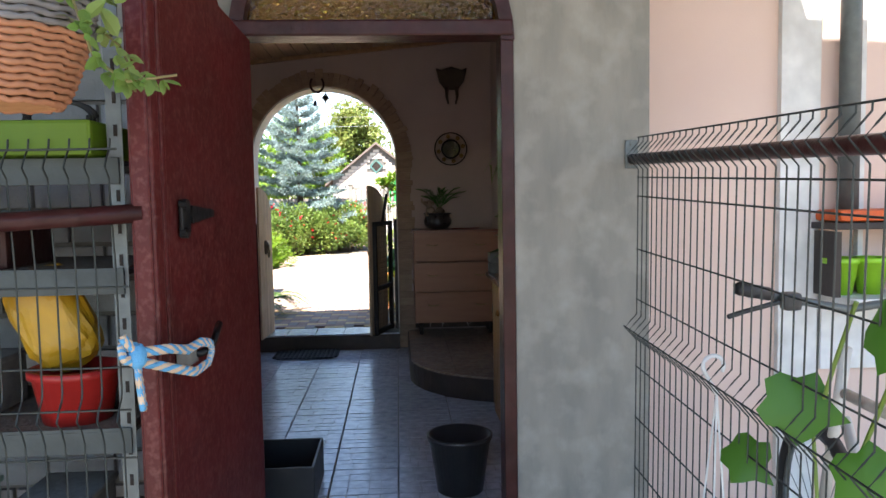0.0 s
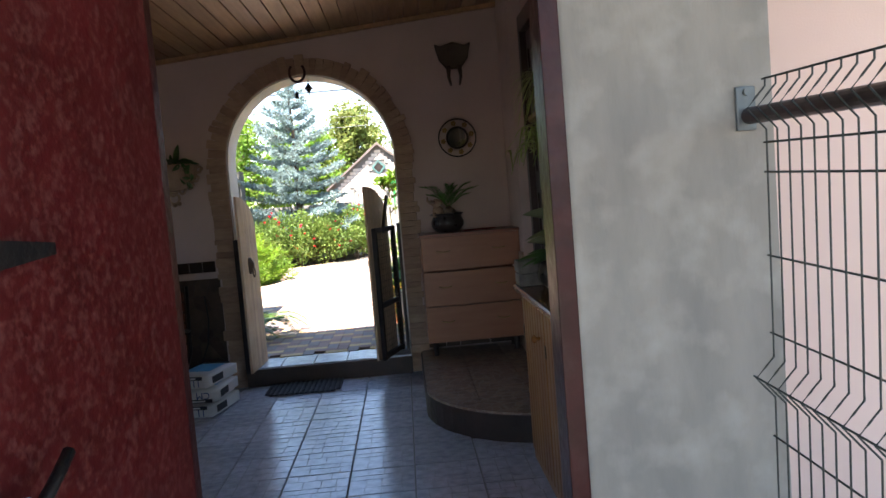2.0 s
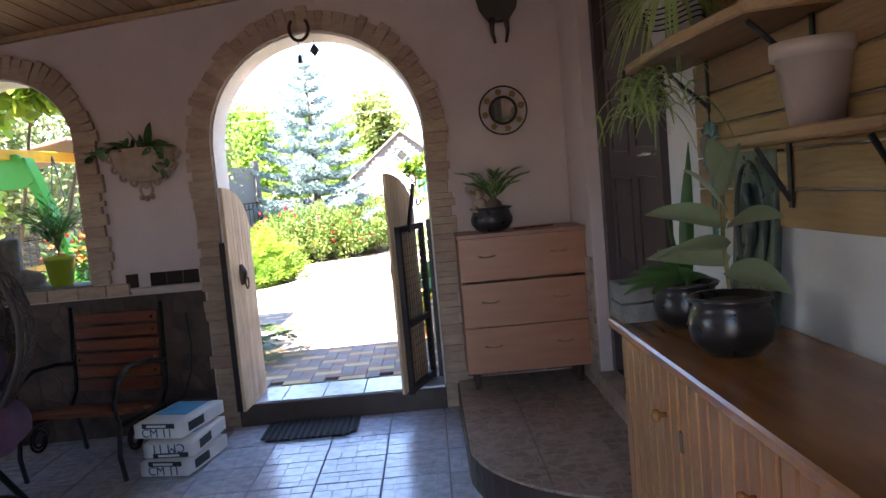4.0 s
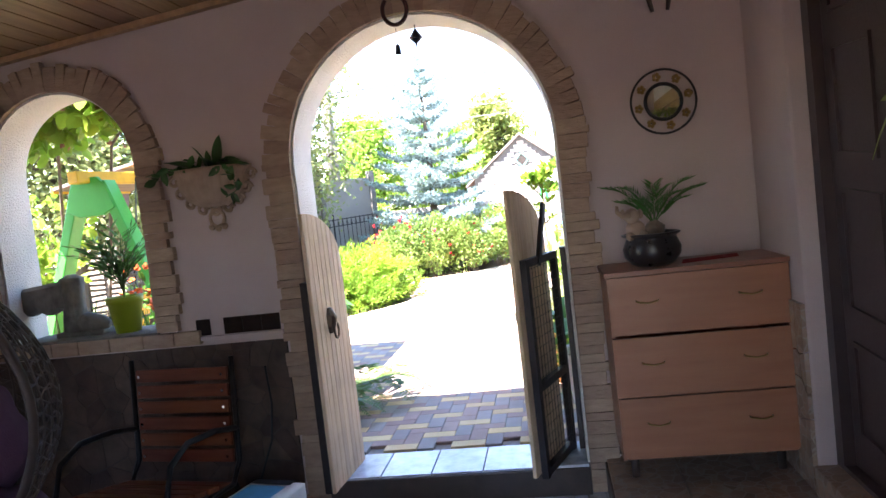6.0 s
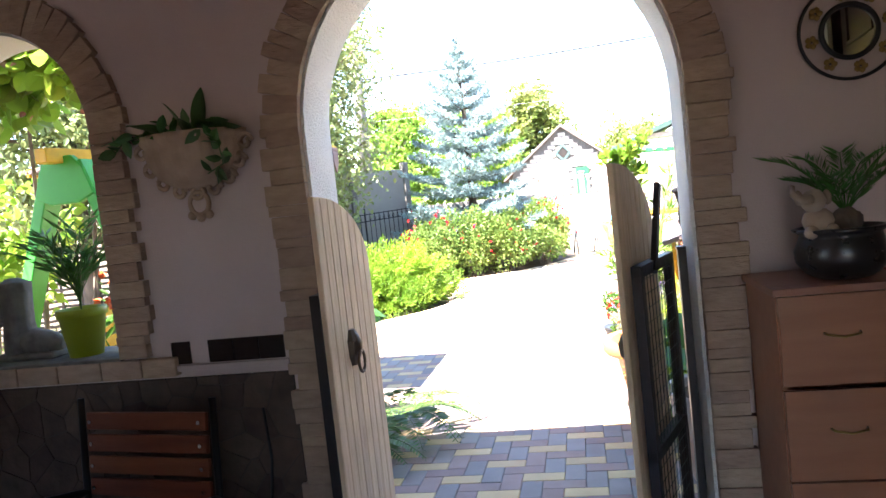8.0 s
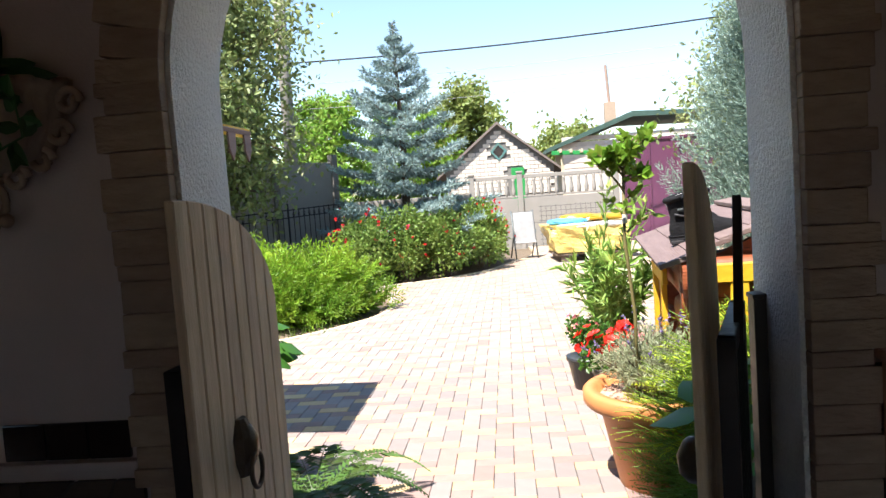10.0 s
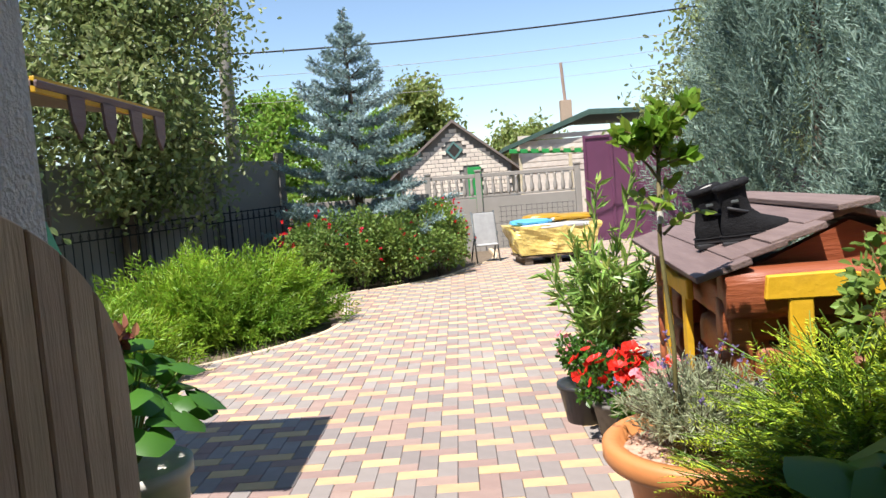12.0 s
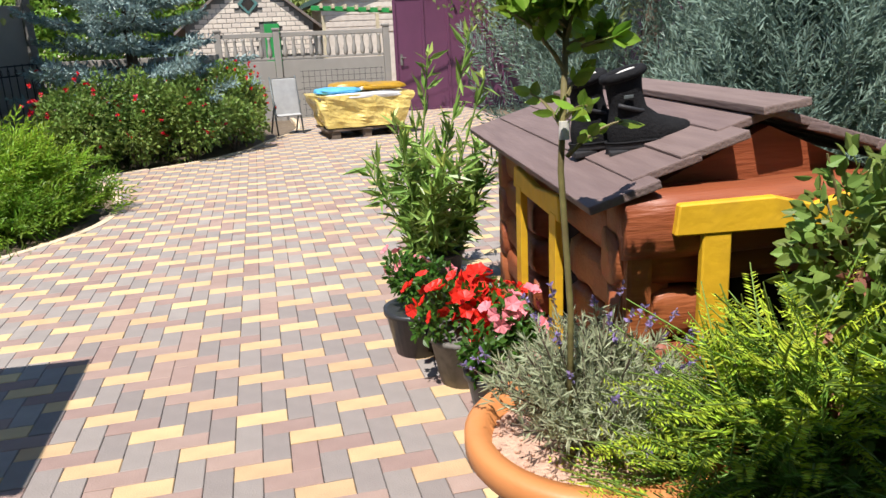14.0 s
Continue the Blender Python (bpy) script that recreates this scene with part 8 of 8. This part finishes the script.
# wrapped stack on a pallet, and a folding chair
sp = thing("wrapped_stack", (1.85, 19.85, G), "pallet stack of sacks wrapped in yellow film", "stack", rz=6)
sb = box((0, 0, 0.42), (1.45, 1.0, 0.5))
bmesh.ops.subdivide_edges(sb, edges=sb.edges[:], cuts=9, use_grid_fill=True)
for v in sb.verts:
    f = 1 + 0.10 * noise.noise(v.co * 4) + 0.05 * noise.noise(v.co * 11) - 0.12 * max(0, 0.3 - v.co.z)
    v.co.x *= f * (0.86 + 0.22 * (v.co.z - 0.17) / 0.5)
    v.co.y *= f
part("film", sb, "yellowwrap", sp, smooth=False)
for k, (x, m2) in enumerate(((-0.36, "bagblue"), (0.02, "bagpaper"), (0.38, "yellowbag"), (-0.1, "yellowbag"))):
    part("sack", cushion((x, -0.12 + 0.2 * (k % 2), 0.72 + 0.02 * k), (0.36, 0.30, 0.06), k), m2, sp, smooth=True)
part("sack", cushion((0.0, -0.44, 0.64), (0.7, 0.08, 0.05), 8), "bagpaper", sp, smooth=True)
for x in (-0.5, 0, 0.5):
    part("pallet_block", box((x, 0, 0.06), (0.14, 0.9, 0.11)), "bark", sp)
part("pallet_deck", box((0, 0, 0.135), (1.3, 0.95, 0.03)), "bark", sp)
fc = thing("folding_chair", (0.72, 20.55, G), "folded pale garden chair standing by the hedge", "chair", rz=15)
part("backrest", box((0, 0, 0.62), (0.42, 0.03, 0.62), 0.03, rx=-10), "fibre", fc)
for x in (-0.22, 0.22):
    part("leg", rod((x, -0.12, 0), (x, 0.1, 0.95), 0.014), "galv", fc, smooth=True)
    part("leg", rod((x, 0.28, 0), (x, -0.06, 0.55), 0.014), "galv", fc, smooth=True)
part("seat", box((0, 0.02, 0.36), (0.42, 0.3, 0.025), 0.01, rx=20), "fibre", fc)

# ---------------------------------------------------------------- pieces: stone, tiles, pavers
rs = random.Random(5)
wn_ = bpy.data.objects["wall_north"]


def stone_ring(x0, x1, z0, spring, t, below):
    """Rough flat stones round an opening, every second one longer."""
    r, c = (x1 - x0) / 2, (x0 + x1) / 2
    for side in (-1, 1):
        z = z0
        k = 0
        while z < spring:
            h = min(rs.uniform(0.035, 0.085), spring - z + 0.02)
            w = t + rs.uniform(-0.02, 0.022)
            xin = c + side * r
            cx = xin + side * w / 2
            part("stone", box((cx, W0 - 0.014, z + h / 2), (w, 0.045 + rs.uniform(-0.007, 0.008), h - 0.0015), 0.004, rz=rs.uniform(-1.5, 1.5), ry=rs.uniform(-1, 1)), "stone", wn_)
            z += h
            k += 1
    a = 0.0
    while a < math.pi:
        da = rs.uniform(0.045, 0.085) / (r + t / 2)
        w = t + rs.uniform(-0.02, 0.024)
        m = a + da / 2
        rr = r + w / 2
        part("stone", box((c + rr * math.cos(m), W0 - 0.014, spring + rr * math.sin(m)), (w, 0.045 + rs.uniform(-0.007, 0.008), da * (r + t * 0.5) - 0.0005), 0.004, ry=-math.degrees(m)), "stone", wn_)
        a += da
    if below:
        x = x0 - t
        while x < x1 + t:
            w = rs.uniform(0.12, 0.24)
            part("stone", box((x + w / 2, W0 - 0.014, z0 - 0.045), (w - 0.006, 0.05, 0.075), 0.006), "stone", wn_)
            x += w


stone_ring(-0.335, 1.055, 0.0, 1.85, 0.145, False)
stone_ring(-2.11, -1.21, 1.03, 1.96, 0.145, True)


def dado(xa, xb, za, zb, n, seed, holes):
    """Irregular flat stones: cells grown round scattered seeds."""
    q = random.Random(seed)
    S = [(q.uniform(xa, xb), q.uniform(za, zb)) for _ in range(n)]
    for it in range(2):
        S2 = []
        for i, (x, z) in enumerate(S):
            fx, fz = 0, 0
            for j, (u, v) in enumerate(S):
                d2 = (x - u) ** 2 + (z - v) ** 2
                if 0 < d2 < 0.03:
                    fx += (x - u) / d2 * 0.0004
                    fz += (z - v) / d2 * 0.0004
            S2.append((min(xb, max(xa, x + fx)), min(zb, max(za, z + fz))))
        S = S2
    for i, (x, z) in enumerate(S):
        poly = [(xa, za), (xb, za), (xb, zb), (xa, zb)]
        for j, (u, v) in enumerate(S):
            if j != i and (x - u) ** 2 + (z - v) ** 2 < 0.5:
                a, b = u - x, v - z
                L = math.hypot(a, b)
                if L > 1e-4 and len(poly) > 2:
                    poly = clip(poly, a / L, b / L, (a * (x + u) / 2 + b * (z + v) / 2) / L - 0.0035)
        if len(poly) > 2:
            yield poly


part("joint_mortar", box((-1.74, W0 - 0.005, 0.467), (2.51, 0.012, 0.93)), "riser", wn_, "dark mortar between stones")
for poly in dado(-3.0, -0.485, 0.0, 0.935, 170, 3, ()):
    part("stone", prism(poly, 0.022 + rs.uniform(-0.005, 0.006), "y", W0 - 0.016), "dado", wn_)
pier = bpy.data.objects["wall_east_2"]
for poly in dado(1.205, 1.97, 0.19, 0.98, 22, 4, ()):
    part("stone", prism(poly, 0.024, "y", W0 - 0.022), "dado", wn_)
for poly in dado(6.94, 7.49, 0.18, 0.98, 18, 6, ()):
    part("stone", prism(poly, 0.022, "x", 1.962), "warmtile", pier)

# block wall beside the red door, behind the rack
ws = bpy.data.objects["wall_south"]
solid("block_wall_mortar", box((-0.75, F0 - 0.012, 1.3), (2.2, 0.02, 2.7)), "mortar", "dark mortar behind the grey blocks", "wall", "structure")
bme = bpy.data.meshes.new("block")
tb_ = box((0, 0, 0), (0.236, 0.03, 0.114), 0.004)
tb_.to_mesh(bme)
tb_.free()
bme.materials.append(M["blockwall"])
for r in range(20):
    for k in range(9):
        ob = new("block", bme)
        ob.parent = ws
        ob.location = (0.22 - k * 0.25 - (0.125 if r % 2 else 0), F0 - 0.028, 0.08 + r * 0.13)

# floor tiles with a cast pattern of small setts
fb_ = bpy.data.objects["floor_base"]
TS = 0.35
def tile_mesh(variant):
    """A square tile whose face is cast as small uneven setts."""
    q = random.Random(variant)
    bm = box((0, 0, -0.006), (TS - 0.006, TS - 0.006, 0.012), 0.0015)
    for f in bm.faces:
        f.material_index = 1
    y = -TS / 2 + 0.004
    for hrow in (0.085, 0.06, 0.11, 0.087):
        x = -TS / 2 + 0.004
        ws_ = [q.uniform(0.07, 0.15) for _ in range(4)]
        f = (TS - 0.008) / sum(ws_)
        for w in ws_:
            w *= f
            zt = q.uniform(0.0012, 0.0032)
            tmp = bmesh.new()
            bmesh.ops.create_cube(tmp, size=1, matrix=pose(x + w / 2, y + hrow / 2, zt / 2, q.uniform(-0.5, 0.5), q.uniform(-0.5, 0.5), 0) @ Matrix.Diagonal((w - 0.006, hrow - 0.006, zt, 1)))
            join(bm, tmp)
            x += w
        y += hrow
    me = bpy.data.meshes.new("tile")
    bm.to_mesh(me)
    bm.free()
    me.materials.append(M["tile"])
    me.materials.append(M["tilejoint"])
    return me


tms = [tile_mesh(k) for k in range(6)]
j = 0
y = 3.2 + TS / 2
while y < W0 + 0.1:
    i = 0
    x = 0.68 - 0.35 / 2 - 10 * TS
    while x < 2.1:
        if not in_poly(x, y, pl) or x < 1.35:
            ob = new("tile", tms[rs.randrange(6)])
            ob.parent = fb_
            ob.location = (x, y - 0.0, -0.004)
            ob.rotation_euler[2] = rs.choice((0, 1, 2, 3)) * math.pi / 2
        x += TS
    y += TS

# kerb along the bed and the paved yard
KERB = [(-2.75, 10.9), (-2.45, 12.0), (-2.4, 12.9), (-1.85, 13.5), (-1.35, 14.2), (-1.15, 14.85), (-1.25, 15.8), (-1.6, 16.8), (-1.55, 17.45), (-0.7, 17.95), (0.0, 18.8), (0.45, 20.0), (0.85, 21.0), (0.95, 22.2), (0.9, 23.4)]


def smooth_line(P, n=8):
    out = []
    for i in range(len(P) - 1):
        p0, p1, p2, p3 = (Vector((*P[max(0, min(len(P) - 1, k))], 0)) for k in (i - 1, i, i + 1, i + 2))
        for j in range(n):
            t = j / n
            out.append(0.5 * (2 * p1 + (p2 - p0) * t + (2 * p0 - 5 * p1 + 4 * p2 - p3) * t * t + (3 * p1 - p0 - 3 * p2 + p3) * t ** 3))
    out.append(Vector((*P[-1], 0)))
    return [(v.x, v.y) for v in out]


KL = smooth_line(KERB)
kb = thing("kerb", (0, 0, G), "curved sandy concrete kerb along the bed", "kerb", kind="structure")
for a, b in zip(KL[::2], KL[2::2]):
    L = math.dist(a, b)
    part("kerbstone", box(((a[0] + b[0]) / 2, (a[1] + b[1]) / 2, -0.078), (L - 0.006, 0.08, 0.17), 0.012, rz=math.degrees(math.atan2(b[1] - a[1], b[0] - a[0]))), "kerb", kb)
YARD = [(-2.75, 7.80), (4.6, 7.80), (4.6, 23.3), (0.9, 23.3)] + KL[::-1][1:]
solid("paving_bed", prism(YARD, 0.2, "z", G - 0.222), "joint", "sandy bed under the pavers", "pavement", "structure")
pb = bpy.data.objects["paving_bed"]
UX, UY = 0.1013, 0.0978
OX, OY = 0.069, 10.442
def paver(w, d, material):
    bm = box((0, 0, -0.03), (w - 0.0025, d - 0.0025, 0.06), 0.0)
    top = [e for e in bm.edges if all(v.co.z > -0.01 for v in e.verts)]
    bmesh.ops.bevel(bm, geom=top, offset=0.003, segments=1, affect="EDGES")
    me = bpy.data.meshes.new("paver")
    bm.to_mesh(me)
    bm.free()
    me.materials.append(M[material])
    return me


PH = {"pyel": paver(2 * UX, UY, "pyel"), "pred": paver(2 * UX, UY, "pred")}
PV = {"pgrey": paver(UX, 2 * UY, "pgrey"), "pred": paver(UX, 2 * UY, "pred")}
rest = {"pyel": ([], []), "pred": ([], []), "pgrey": ([], [])}
poly_np = YARD


def far_paver(key, cx, cy, w, d):
    V, F = rest[key]
    b = len(V)
    z = G + rs.uniform(-0.0015, 0.0015)
    for s, zz in ((0.5, z - 0.02), (0.5, z - 0.003)):
        V.extend([(cx - w * s + 0.00125, cy - d * s + 0.00125, zz), (cx + w * s - 0.00125, cy - d * s + 0.00125, zz), (cx + w * s - 0.00125, cy + d * s - 0.00125, zz), (cx - w * s + 0.00125, cy + d * s - 0.00125, zz)])
    V.extend([(cx - w * 0.5 + 0.0042, cy - d * 0.5 + 0.0042, z), (cx + w * 0.5 - 0.0042, cy - d * 0.5 + 0.0042, z), (cx + w * 0.5 - 0.0042, cy + d * 0.5 - 0.0042, z), (cx - w * 0.5 + 0.0042, cy + d * 0.5 - 0.0042, z)])
    for o in (0, 4):
        for k in range(4):
            F.append((b + o + k, b + o + (k + 1) % 4, b + o + 4 + (k + 1) % 4, b + o + 4 + k))
    F.append((b + 8, b + 9, b + 10, b + 11))


near = 0
# right-angled herringbone: flat bricks yellow and red in turn, upright ones grey
laid = []
for c in range(-36, 50):
    for r in range(-26, 140):
        m = (c + r) % 4
        x, yy = OX + c * UX, OY + r * UY
        if m == 0:
            laid.append((x + UX, yy + UY / 2, 2 * UX, UY, "pred" if r % 2 else "pyel", True))
        elif m == 2:
            laid.append((x + UX / 2, yy + UY, UX, 2 * UY, "pgrey" if rs.random() < 0.85 else "pred", False))
for cx, cy, w, d, key, flat in laid:
    if not in_poly(cx, max(cy, 7.9), poly_np) or cy + d / 2 < 7.88:
        continue
    if -0.75 < cx < 0.85 and 9.0 < cy < 11.9 and near < 300:
        near += 1
        ob = new("paver", (PH if flat else PV)[key])
        ob.parent = pb
        ob.location = (cx, cy, G + rs.uniform(-0.0015, 0.0015))
        ob.rotation_euler = (rs.uniform(-0.004, 0.004), rs.uniform(-0.004, 0.004), rs.uniform(-0.006, 0.006))
    else:
        y0 = max(cy - d / 2, 7.857)
        far_paver(key, cx, (y0 + cy + d / 2) / 2, w, cy + d / 2 - y0)
for key, (V, F) in rest.items():
    me = bpy.data.meshes.new("pavers")
    me.from_pydata(V, [], F)
    tagged(part("pavers", me, key, pb), kind="stuff")
